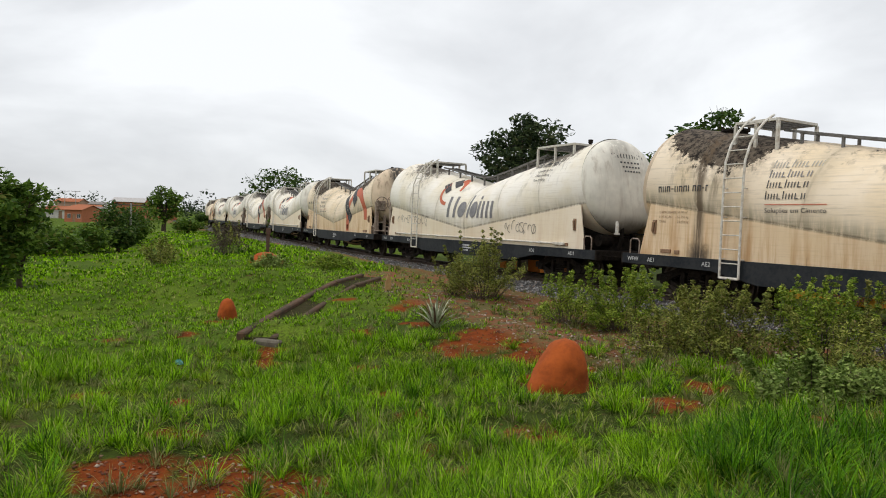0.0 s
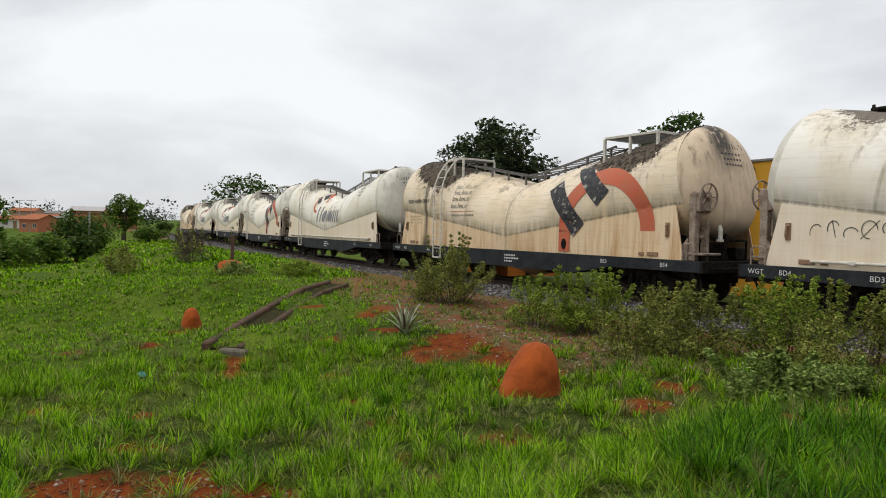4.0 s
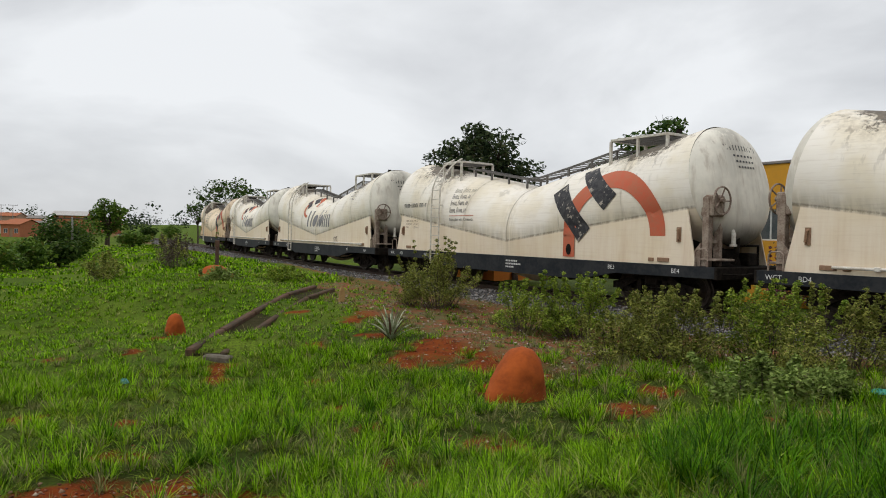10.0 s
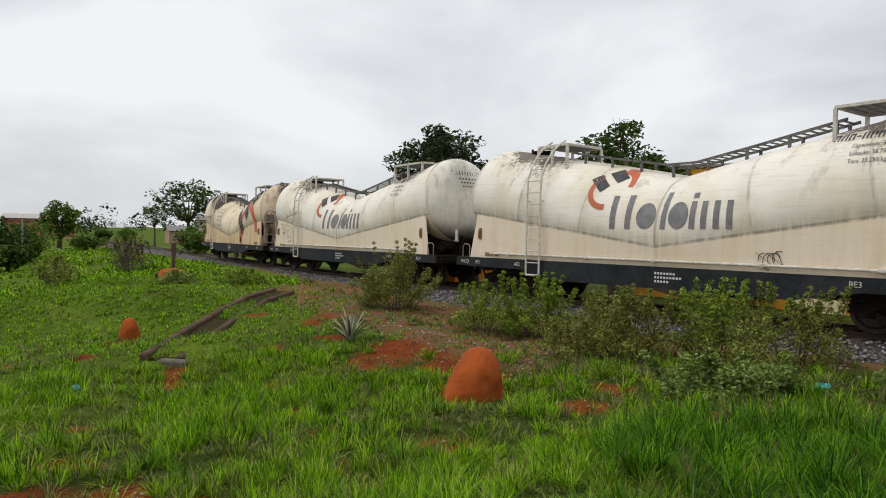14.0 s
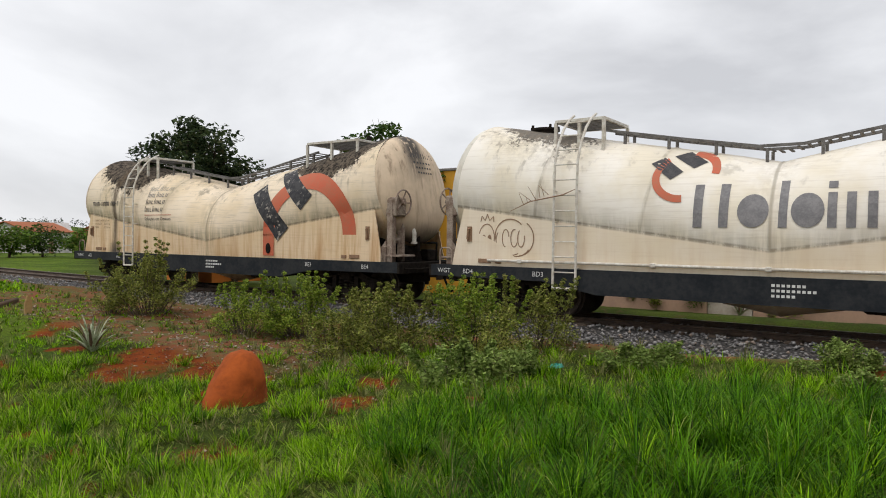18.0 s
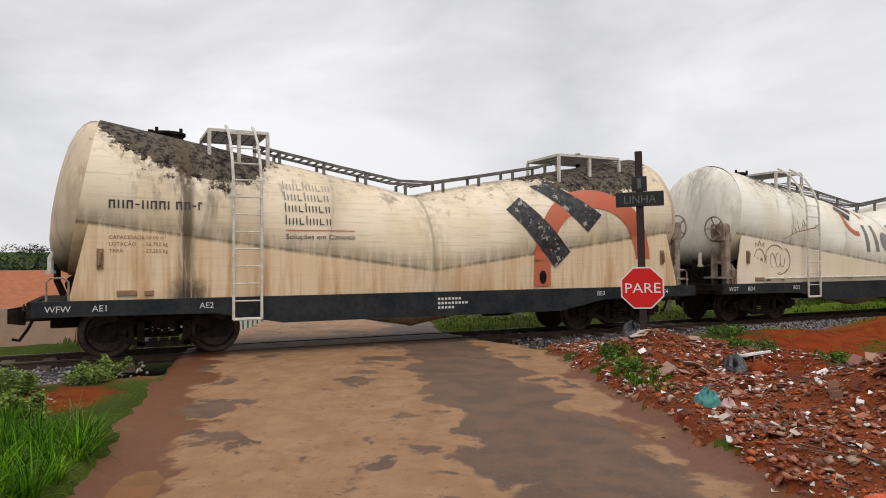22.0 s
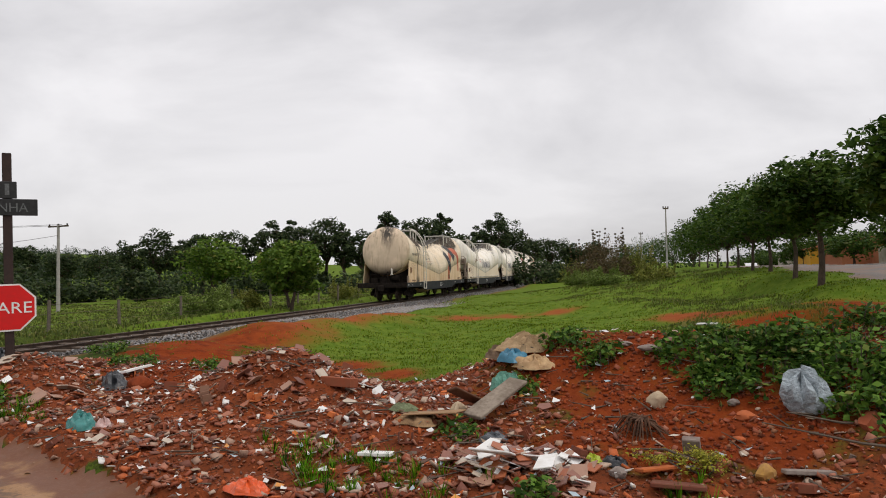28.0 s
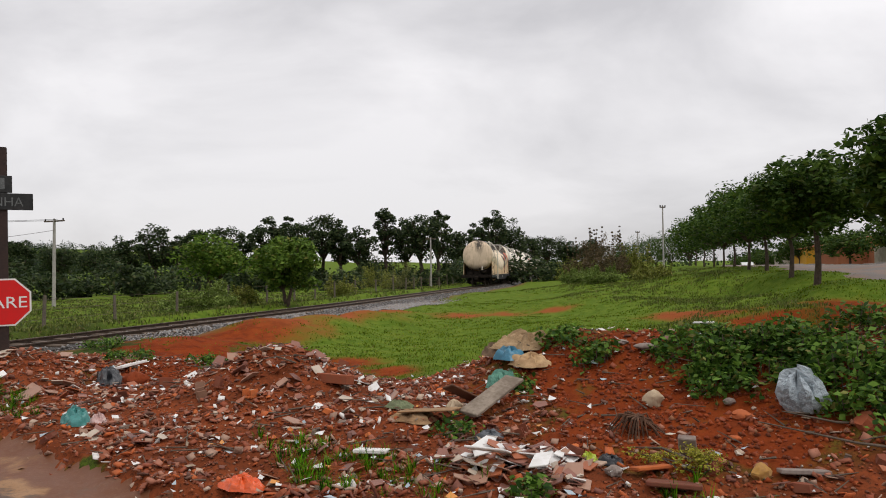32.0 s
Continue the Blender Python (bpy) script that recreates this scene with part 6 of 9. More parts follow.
tussocks(420, 2.7, 10, -38, 52, 60, 0.27, 0.0085, 40, M_TALL, "grass_tussocks", lambda x, y: 0.5 * field_parts(x, y) * smooth01(lush_at(x, y), 0.5, 0.9), "lush dark green grass tussocks in the meadow", 4, 1.2, lean=(30, 18))
tussocks(1700, 3.0, 15, -34, 45, 36, 0.20, 0.0065, 44, M_DRYGRASS, "dry_tussocks", lambda x, y: 0.25 * field_parts(x, y) + 0.22 * (bare_at(x, y) > 0.2) + 0.6 * stony(x, y), "grey-green drying grass tussocks", 3, lean=(34, 20))
tussocks(17000, 11, 24, -40, 40, 13, 0.105, 0.011, 45, M_GRASS, "lower_meadow_grass", lambda x, y: field_parts(x, y) * (0.3 + 0.7 * lush_at(x, y)), "bright green grass of the lower meadow", 2, 1.0, lean=(42, 20))
tussocks(9500, 11, 23, -40, 40, 10, 0.09, 0.011, 46, M_TURF, "pale_meadow_grass", lambda x, y: field_parts(x, y) * (1 - 0.7 * lush_at(x, y)), "pale drying turf of the lower meadow", 2, 1.0, lean=(55, 20))
tussocks(1050, 2.3, 8.0, 20, 85, 56, 0.36, 0.0085, 47, M_TALL, "tall_grass", hump_keep, "tall lush grass bowing over on a low hump", 4, 1.5, lean=(30, 18))
tussocks(110, 2.3, 8.0, 20, 85, 40, 0.30, 0.008, 48, M_GRASS, "pale_tall_grass", hump_keep, "yellow-green grass among the tall hump grass", 4, 1.5)
tussocks(900, 7.5, 40, -25, 62, 22, 0.20, 0.007, 49, M_DRYGRASS, "trackside_grass", lambda x, y: 0.7 * trackside_keep(x, y), "thin dry grass and weeds beside the ballast", 2)
tufts(9000, 22, 75, -45, 10, 10, 0.13, 0.028, 1.0, 51, M_GRASS, "far_meadow_grass", 0.22, lambda x, y: meadow_keep(x, y), "green grass of the far meadow")


def soil_pebbles():
    """Small stones and clods lying on the bare red earth."""
    r = np.random.RandomState(95)
    n = 34000
    rr, az = np.exp(r.uniform(math.log(3), math.log(20), n)), np.radians(r.uniform(-40, 60, n))
    x, y = rr * np.sin(az), rr * np.cos(az)
    ok = (r.rand(n) < np.maximum(0.95 * bare_at(x, y), 0.7 * stony(x, y))) & (road_mask(x, y) < 0.1)
    x, y = x[ok], y[ok]
    return scatter_stones("pebbles", np.stack([x, y, ground_z(x, y) + 0.003], 1), (0.006, 0.030), M_PEBBLE, 96, 0.6)


M_PEBBLE = island_paint("red_earth_pebbles", [(0, (0.16, 0.045, 0.02)), (0.35, (0.22, 0.07, 0.03)), (0.6, (0.10, 0.035, 0.02)), (0.8, (0.26, 0.16, 0.10)), (0.93, (0.40, 0.32, 0.24))], 0.9, 20)


def stony_ground():
    """Larger loose stones on the sparse earth below the shrubs."""
    r = np.random.RandomState(97)
    n = 16000
    rr, az = np.exp(r.uniform(math.log(8), math.log(20), n)), np.radians(r.uniform(-14, 42, n))
    x, y = rr * np.sin(az), rr * np.cos(az)
    ok = r.rand(n) < 0.8 * stony(x, y) * np.clip(0.5 + waves(x, y, 1.0, 98) * 1.6, 0.05, 1)
    x, y = x[ok], y[ok]
    return scatter_stones("loose_stone_litter", np.stack([x, y, ground_z(x, y) + 0.004], 1), (0.012, 0.042), M_SHARDSTONE, 99, 0.5)


M_SHARDSTONE = island_paint("pinkish_stone_litter", [(0, (0.33, 0.25, 0.20)), (0.3, (0.44, 0.36, 0.30)), (0.55, (0.24, 0.12, 0.08)), (0.8, (0.20, 0.16, 0.14))], 0.9, 15)
tagged(new("loose_stone_litter", stony_ground()), "loose stones on sparse earth below the shrubs", "stones", kind="stuff")
tagged(new("pebbles", soil_pebbles()), "small pebbles and clods on bare red earth", "pebbles", kind="stuff")


M_FIELD = leaf_paint("flat_field_grass", (0.055, 0.095, 0.006), (0.19, 0.26, 0.018), (0.30, 0.24, 0.09))
M_PASTURE = leaf_paint("dull_pasture_grass", (0.06, 0.085, 0.018), (0.17, 0.195, 0.045), (0.26, 0.22, 0.10))


def field_keep(x, y):
    s, d = rail_pos(x, y)
    return (1 - 0.95 * bare_at(x, y)) * (1 - heap_mask(x, y)) * smooth01(d, 2.6, 3.6) * (road_mask(x, y) < 0.1) * (street_mask(x, y) < 0.2)


tufts(11000, 8, 45, 112, 170, 9, 0.04, 0.012, 0.7, 53, M_FIELD, "field_grass", 0.10, field_keep, "short bright grass of the flat field by the track")
tufts(4500, 14, 48, 140, 172, 16, 0.09, 0.011, 0.8, 55, M_PASTURE, "bank_grass", 0.14, lambda x, y: field_keep(x, y) * (ground_z(x, y) > 0.2) * (0.4 + 0.6 * (waves(x, y, 2.0, 35) > -0.1)) * (((x - 5.85) * -0.885 + (y + 19.1) * -0.466) < -0.6), "lush grass on the bank below the street")
tufts(14000, 14, 70, 60, 150, 9, 0.13, 0.022, 0.9, 57, M_PASTURE, "far_side_grass", 0.2, lambda x, y: smooth01(-rail_pos(x, y)[1], 1.7, 2.4) * (road_mask(x, y) < 0.1), "meadow grass beyond the track")


def leaf_cloud(centres, radii, per, size, seed, material, name, flat=0.7, droop=0.0, aspect=1.9):
    """Leaves round clump centres: a folded diamond each."""
    r = np.random.RandomState(seed)
    c = np.repeat(np.asarray(centres, float), per, 0)
    rad = np.repeat(np.asarray(radii, float), per)
    k = len(c)
    d = r.normal(0, 1, (k, 3))
    d /= np.linalg.norm(d, axis=1)[:, None]
    d *= (r.uniform(0.15, 1, k) ** 0.45)[:, None]
    d[:, 2] *= flat
    p = c + d * rad[:, None]
    u = r.normal(0, 1, (k, 3))
    u[:, 2] = u[:, 2] * 0.55 - droop
    u /= np.linalg.norm(u, axis=1)[:, None]
    n = r.normal(0, 0.55, (k, 3)) + np.array([0, 0, 1.0]) + 0.5 * d
    w = np.cross(n, u)
    w /= np.linalg.norm(w, axis=1)[:, None] + 1e-9
    s = size * r.uniform(0.55, 1.3, k)[:, None]
    a, b = u * s * aspect / 2, w * s / 2
    nn = np.cross(a, b)
    nn /= np.linalg.norm(nn, axis=1)[:, None] + 1e-9
    v = np.stack([p - a, p + b + nn * s * 0.12, p + a, p - b + nn * s * 0.12], 1).reshape(-1, 3)
    f = (np.arange(k) * 4)[:, None] + np.array([0, 1, 2, 3])[None]
    return arrays(name, v, f, material)


def tree(name, x, y, h, rx, base, seed, leaf, per, clumps, material, label, trunk=0.14, lean=0.0, group="", forks=1, flat=0.7, top=0.5, category="tree", sink=0.0, spread=1.0, z=None):
    """A tapered, forking trunk with limbs that end in uneven clumps of leaves."""
    r = random.Random(seed)
    z0 = (z_at(x, y) if z is None else z) - sink
    t = thing(name, label, category, group, at=pose(x, y, z0))
    g = Geo()
    cz = base + (h - base) * top
    rz = (h - base) * 0.5
    cents, rads = [], []
    for i in range(clumps):
        a = 2.399963 * i + r.uniform(-0.5, 0.5)
        v = 1 - 2 * (i + 0.5) / clumps
        q = r.uniform(0.45, 0.98)
        rad = rx * r.uniform(0.26, 0.46) * (1.0 if clumps < 30 else 0.8)
        cx, cy = rx * q * math.sqrt(1 - v * v) * math.cos(a) * 0.85, rx * q * math.sqrt(1 - v * v) * math.sin(a) * 0.85
        cents.append((cx + lean * 0.6, cy, cz + rz * v * q * 0.86 + r.uniform(-0.06, 0.06) * h))
        rads.append(rad)
    fork = base * r.uniform(0.75, 0.95) + 0.12 * (h - base)
    stems = []
    for k in range(forks):
        a = 2 * math.pi * k / forks + r.uniform(-0.4, 0.4)
        off = 0.0 if forks == 1 else 0.10 * h * spread
        pts = [(0.02 * math.cos(a), 0.02 * math.sin(a), -0.1)]
        for q in (0.35, 0.7, 1.0):
            pts.append((off * q * math.cos(a) + lean * 0.25 * q + r.uniform(-1, 1) * 0.012 * h, off * q * math.sin(a) + r.uniform(-1, 1) * 0.012 * h, fork * q))
        rr_ = trunk / (1 if forks == 1 else 1.5)
        g.tube(pts, [rr_ * 1.25, rr_ * 0.98, rr_ * 0.88, rr_ * 0.72], 9)
        stems.append(pts[-1])
    for i, (c, rad) in enumerate(zip(cents, rads)):
        s0 = stems[i % len(stems)]
        if i % 2 == 0 or clumps < 16:
            s0 = Vector(s0)
            c_ = Vector(c)
            mid = s0.lerp(c_, 0.5) + Vector((r.uniform(-1, 1), r.uniform(-1, 1), r.uniform(0, 1))) * 0.06 * h
            g.tube([s0 - Vector((0, 0, 0.05)), s0.lerp(mid, 0.5), mid, c_], [trunk * 0.42, trunk * 0.34, trunk * 0.22, trunk * 0.07], 6)
            for _ in range(2):
                e = c_ + Vector((r.uniform(-1, 1), r.uniform(-1, 1), r.uniform(-0.6, 1))) * rad * 0.8
                g.tube([mid.lerp(c_, 0.6), e], [trunk * 0.12, trunk * 0.03], 4)
    part("trunk", g, M_BARK, t, smooth=True)
    crown = leaf_cloud(cents, rads, per, leaf, seed, material, "crown", flat)
    part("crown", crown, material, t)
    return t


def bush(x, y, h, w, seed, leaf, per, n, material, label, d=None, category="shrub", sprigs=10, group="shrubs beside the track", name="shrub", z=None):
    """Many thin stems from one foot, leafy towards their ends, with longer sprigs."""
    r = random.Random(seed)
    d = d or w
    t = thing(name, label, category, group, at=pose(x, y, z_at(x, y) if z is None else z))
    g = Geo()
    cents, rads = [], []
    h *= 1.12
    leaf, small = leaf * 0.6, max(0.05, leaf * 1.7)
    for i in range(n):
        a, q = r.uniform(0, 6.28), r.random() ** 0.6
        top = Vector((w / 2 * q * math.cos(a), d / 2 * q * math.sin(a), h * r.uniform(0.35, 1.0) * (1 - 0.45 * q * q)))
        foot = Vector((top.x * 0.3 + r.uniform(-0.05, 0.05), top.y * 0.3 + r.uniform(-0.05, 0.05), -0.05))
        mid = foot.lerp(top, 0.5) + Vector((r.uniform(-0.08, 0.08), r.uniform(-0.08, 0.08), 0))
        g.tube([foot, mid, top], [0.010, 0.007, 0.003], 4)
        for f in (0.3, 0.55, 0.75, 0.9, 1.0):
            p = mid.lerp(top, (f - 0.3) / 0.7)
            cents.append(tuple(p + Vector((r.uniform(-0.05, 0.05), r.uniform(-0.05, 0.05), 0))))
            rads.append(small * r.uniform(1.0, 2.1) * (1.2 - 0.35 * f))
    for i in range(sprigs):
        a, q = r.uniform(0, 6.28), r.uniform(0.2, 0.95)
        foot = Vector((w / 2 * q * math.cos(a), d / 2 * q * math.sin(a), h * 0.5))
        tip = foot + Vector((r.uniform(-0.2, 0.2), r.uniform(-0.2, 0.2), h * r.uniform(0.3, 0.62)))
        g.tube([foot, tip], [0.005, 0.002], 4)
        for f in (0.3, 0.5, 0.7, 0.85, 1.0):
            cents.append(tuple(foot.lerp(tip, f)))
            rads.append(0.045)
    part("stem", g, M_TWIG, t)["kind"] = "stuff"
    part("foliage", leaf_cloud(cents, rads, max(8, int(per * 1.25)), leaf, seed, material, "foliage", 0.85), material, t)
    return t


# shrubs between the meadow and the ballast
bush(1.05, 16.2, 1.3, 1.9, 61, 0.045, 34, 46, M_SHRUB, "olive-green leafy shrub growing beside the ballast")
bush(0.3, 16.6, 0.7, 1.0, 62, 0.04, 26, 18, M_SHRUB, "low olive shrub on stony ground beside the ballast")
bush(2.5, 13.4, 0.85, 1.3, 63, 0.04, 30, 26, M_SHRUB_Y, "yellow-green leafy shrub beside the ballast")
bush(3.4, 12.8, 0.95, 1.5, 64, 0.045, 32, 40, M_SHRUB_Y, "yellow-green shrub with upright sprigs beside the track", sprigs=22)
bush(4.3, 11.7, 0.8, 1.2, 65, 0.045, 30, 34, M_SHRUB, "olive-green leafy shrub beside the track", sprigs=16)
bush(4.1, 9.9, 0.85, 1.4, 66, 0.042, 30, 38, M_SHRUB, "thin-stemmed olive shrub with small leaves beside the track", sprigs=20)
bush(5.2, 9.5, 0.95, 1.5, 67, 0.042, 30, 40, M_SHRUB_Y, "tall yellow-green shrub with arching sprigs by the track", sprigs=24)
bush(6.2, 9.3, 0.9, 1.5, 68, 0.042, 24, 28, M_SHRUB, "sparse olive shrub with pale sprigs by the track", sprigs=22)
bush(4.9, 8.5, 0.7, 1.3, 69, 0.04, 26, 22, M_SHRUB, "low olive shrub on earth beside the track", sprigs=8)
bush(3.3, 10.4, 0.6, 1.2, 70, 0.04, 26, 20, M_SHRUB, "low dark-green shrub above red earth", sprigs=8)
bush(3.75, 7.1, 0.45, 1.3, 71, 0.05, 40, 26, M_HERB, "grey-green leafy herb patch among the grass", d=0.9, category="herbs", sprigs=6, group="herbs")
bush(4.6, 7.6, 0.3, 1.2, 72, 0.045, 34, 20, M_HERB, "low grey-green herbs on bare earth", d=0.7, category="herbs", sprigs=4, group="herbs")
bush(6.6, 7.2, 0.3, 1.6, 73, 0.045, 34, 24, M_HERB, "low creeping herbs beside the ballast", d=0.9, category="herbs", sprigs=3, group="herbs")
bush(8.2, 5.6, 0.28, 1.4, 74, 0.04, 34, 20, M_HERB, "low creeping weeds by the level crossing", d=0.8, category="herbs", sprigs=3, group="herbs")
bush(7.1, 4.5, 0.22, 0.8, 75, 0.04, 30, 14, M_HERB, "low weeds at the road edge", d=0.5, category="herbs", sprigs=3, group="herbs")
bush(9.5, 5.1, 0.22, 1.1, 76, 0.04, 30, 14, M_HERB, "low weeds at the road edge", d=0.5, category="herbs", sprigs=3, group="herbs")
bush(-4.6, 19.0, 0.4, 1.1, 77, 0.06, 30, 16, M_HERB, "low grey-green weeds beside a small red mound", category="herbs", sprigs=4, group="herbs")
bush(-3.4, 21.5, 0.35, 1.6, 78, 0.06, 30, 18, M_SHRUB_Y, "bright green weeds at the foot of the ballast", category="herbs", sprigs=2, group="herbs")
bush(-7.2, 23.5, 0.9, 1.5, 79, 0.05, 16, 18, M_TWIG, "dry grey brush on the embankment shoulder", sprigs=14)
bush(-8.6, 27.5, 0.9, 1.8, 80, 0.06, 18, 20, M_SHRUB, "dry olive brush on the embankment shoulder", sprigs=12)
bush(-8.2, 20.5, 0.7, 1.3, 81, 0.06, 20, 18, M_SHRUB, "small dark bush on the meadow slope", sprigs=4)


def agave(x, y, h, n, seed, label):
    """A rosette of long pale-edged strap leaves."""
    r = random.Random(seed)
    t = thing("agave", label, "plant", at=pose(x, y, z_at(x, y)))
    for i in range(n):
        a = 2.4 * i
        up = 0.35 + 0.65 * (1 - i / n)
        L = h * r.uniform(0.85, 1.15)
        g = Geo()
        vs, fs = [], []
        for k in range(7):
            f = k / 6
            rad = L * (1 - up * 0.75) * f + 0.03
            z = L * up * (f * 1.5 - 0.62 * f * f)
            w = 0.026 * (1 - f) ** 0.6 + 0.002
            cx, cy = rad * math.cos(a), rad * math.sin(a)
            vs += [(cx - w * math.sin(a), cy + w * math.cos(a), z + 0.008), (cx, cy, z), (cx + w * math.sin(a), cy - w * math.cos(a), z + 0.008)]
        for k in range(6):
            for j in (0, 1):
                q = k * 3 + j
                fs.append((q, q + 1, q + 4, q + 3))
        g.add(vs, fs)
        part("leaf", g, M_AGAVE if i % 3 else M_AGAVE_DRY, t)
    return t


M_AGAVE = plain("pale_striped_agave_leaf", (0.52, 0.54, 0.40), (0.20, 0.25, 0.12), 0.5, 30.0)
M_AGAVE_DRY = plain("withered_agave_leaf", (0.15, 0.09, 0.055), (0.08, 0.045, 0.03), 0.8, 20.0)
agave(-0.02, 12.3, 0.62, 36, 5, "pale striped agave with withered lower leaves on red earth")


def clay_mound(x, y, w, h, seed, label, lobes):
    """A termite mound: a lumpy body with lower lobes leaning on it."""
    g = Geo()
    n, m = 36, 18
    rings = []
    for j in range(m + 1):
        f = j / m
        ring = []
        for i in range(n):
            a = 2 * math.pi * i / n
            body = (1 - f ** 3.2) ** 0.5 if f < 1 else 0.01
            rad = w / 2 * body * (1 + 0.10 * (1 - f))
            for la, lw, lh in lobes:
                da = math.atan2(math.sin(a - la), math.cos(a - la))
                rad += w / 2 * lw * math.exp(-da * da / 0.35) * max(0, 1 - (f / lh) ** 2) ** 1.3 if f < lh else 0
            q = Vector((math.cos(a) * 1.4, math.sin(a) * 1.4, f * 2.2 + seed * 5))
            rad *= 1 + 0.16 * noise.noise(q) + 0.06 * noise.noise(q * 3.3) + 0.02 * noise.noise(q * 9)
            ring.append((rad * math.cos(a) + 0.05 * w * f, rad * math.sin(a), -0.08 + (h + 0.08) * f))
        rings.append(ring)
    g.loft(rings)
    return solid("termite_mound", g, M_CLAY, label, "mound", "termite mounds", smooth=True, at=pose(x, y, z_at(x, y)))


clay_mound(1.58, 8.75, 0.60, 0.62, 1, "smooth lumpy orange-red termite mound in the grass", [(3.7, 0.62, 0.85), (0.4, 0.15, 0.9)])
clay_mound(-4.15, 13.8, 0.34, 0.42, 2, "small dark red termite mound in the grass", [(1.0, 0.3, 0.5)])
clay_mound(-5.2, 20.7, 0.8, 0.32, 3, "low flat orange-red termite mound below the track", [(0.5, 0.3, 0.6)])

# an old concrete drain edge that runs up the slope
M_CONC = plain("mossy_old_concrete", (0.115, 0.060, 0.034), (0.050, 0.038, 0.024), 0.95, 4.0, bump=0.6)
drain = thing("drain", "old open drain with mossy brown concrete edges up the slope", "drain")
M_MUD = plain("weedy_drain_mud", (0.050, 0.040, 0.018), (0.028, 0.030, 0.010), 0.97, 6.0, bump=0.7, spec=0.05, dist=0.03)
pts_ = [(-3.15, 11.5), (-3.06, 13.2), (-2.88, 15.0), (-2.5, 17.0), (-2.1, 19.2)]
for (xa, ya), (xb, yb) in zip(pts_[:-1], pts_[1:]):
    L = math.hypot(xb - xa, yb - ya)
    za, zb = z_at(xa, ya), z_at(xb, yb)
    m = Matrix.Translation((xa, ya, za)) @ Matrix.Rotation(math.atan2(yb - ya, xb - xa), 4, "Z") @ Matrix.Rotation(-math.atan2(zb - za, L), 4, "Y")
    part("drain_edge", Geo().box(0, L - 0.03, -0.03, 0.12, -0.3, 0.12, 0.025), M_CONC, drain, at=m)
    part("drain_bed", Geo().box(0, L, -0.42, -0.03, -0.3, 0.035), M_MUD, drain, at=m)
    part("drain_edge", Geo().box(0.02, L - 0.05, -0.54, -0.42, -0.3, 0.07, 0.025), M_CONC, drain, at=m)
part("end_block", Geo().box(-0.1, 0.08, -0.28, 0.2, -0.3, 0.07, 0.03), plain("pale_worn_concrete", (0.15, 0.13, 0.10), (0.085, 0.07, 0.05), 0.95, 4.0, bump=0.5), drain, "pale broken concrete end block", at=pose(-2.75, 11.4, z_at(-2.75, 11.4), 0, 0, 70))
M_PEG = plain("raw_yellow_stake_wood", (0.45, 0.29, 0.12), (0.33, 0.19, 0.08), 0.85, 9.0)
solid("marker_stake", Geo().prism([(-0.07, -0.1), (0.07, -0.1), (0.055, 0.26), (0.03, 0.34), (-0.04, 0.38), (-0.075, 0.22)], -0.02, 0.02), M_PEG, "split yellowish wooden stake in stony ground", "stake", at=pose(-1.22, 16.7, z_at(-1.22, 16.7), 0, 4, 25))
M_POST = plain("rusty_marker_post", (0.12, 0.06, 0.04), (0.07, 0.045, 0.035), 0.9, 8.0)
g = Geo().box(-0.05, 0.05, -0.04, 0.04, -0.1, 1.0, 0.008).box(-0.07, 0.07, -0.05, 0.05, 0.82, 1.02, 0.01)
solid("marker_post", g, M_POST, "short rusty brown marker post beside the track", "post", at=pose(-5.55, 22.4, z_at(-5.55, 22.4)))

# ---- trees along the far side and the skyline ----


def polar(head, dist):
    return dist * math.sin(radians(head)), dist * math.cos(radians(head))


def skyline(head, dist, el_top, el_base, rx, seed, mat, label, leaf=0.16, per=70, clumps=26, base=0.3, name="tree", **kw):
    """A tree at a heading and distance whose crown's top stands at an elevation."""
    x, y = polar(head, dist)
    zt, z0 = 1.54 + dist * math.tan(radians(el_top)), z_at(x, y)
    h = zt - z0
    return tree(name, x, y, h, rx, h * base, seed, leaf, per, clumps, mat, label, **kw)


skyline(-21.9, 78, 2.3, 0, 2.25, 101, M_BRIGHT_TREE, "green round-crowned tree beyond the meadow", 0.17, 100, 34, 0.22, trunk=0.25)
skyline(-13.2, 72, 4.3, 2, 3.9, 102, M_STREET_TREE, "green spreading tree behind the track", 0.20, 70, 30, 0.35, trunk=0.2, flat=0.55, lean=0.3)
skyline(-15.6, 88, 2.6, 2, 2.0, 103, M_STREET_TREE, "small open tree behind the track", 0.18, 50, 14, 0.4, trunk=0.1)
skyline(6.6, 27, 8.9, 5, 2.5, 104, M_TREE, "dense dark-leaved tree behind the wagons", 0.11, 220, 42, 0.4, trunk=0.2, flat=0.6, top=0.52)
skyline(9.8, 27, 6.6, 5, 0.9, 105, M_TREE, "slim side crown of a dark-leaved tree", 0.12, 90, 12, 0.35, trunk=0.1)
skyline(20.8, 27, 8.6, 5, 2.9, 106, M_STREET_TREE, "green leafy round-crowned tree behind the wagons", 0.12, 190, 40, 0.42, trunk=0.18, flat=0.6, top=0.55)
skyline(24.6, 27.5, 6.6, 5, 1.1, 107, M_STREET_TREE, "small green tree behind the wagons", 0.12, 110, 14, 0.3, trunk=0.1)
skyline(-32.9, 24, 3.1, -4, 1.7, 108, M_BRIGHT_TREE, "low leafy green tree at the meadow's edge", 0.11, 230, 40, 0.02, trunk=0.12)
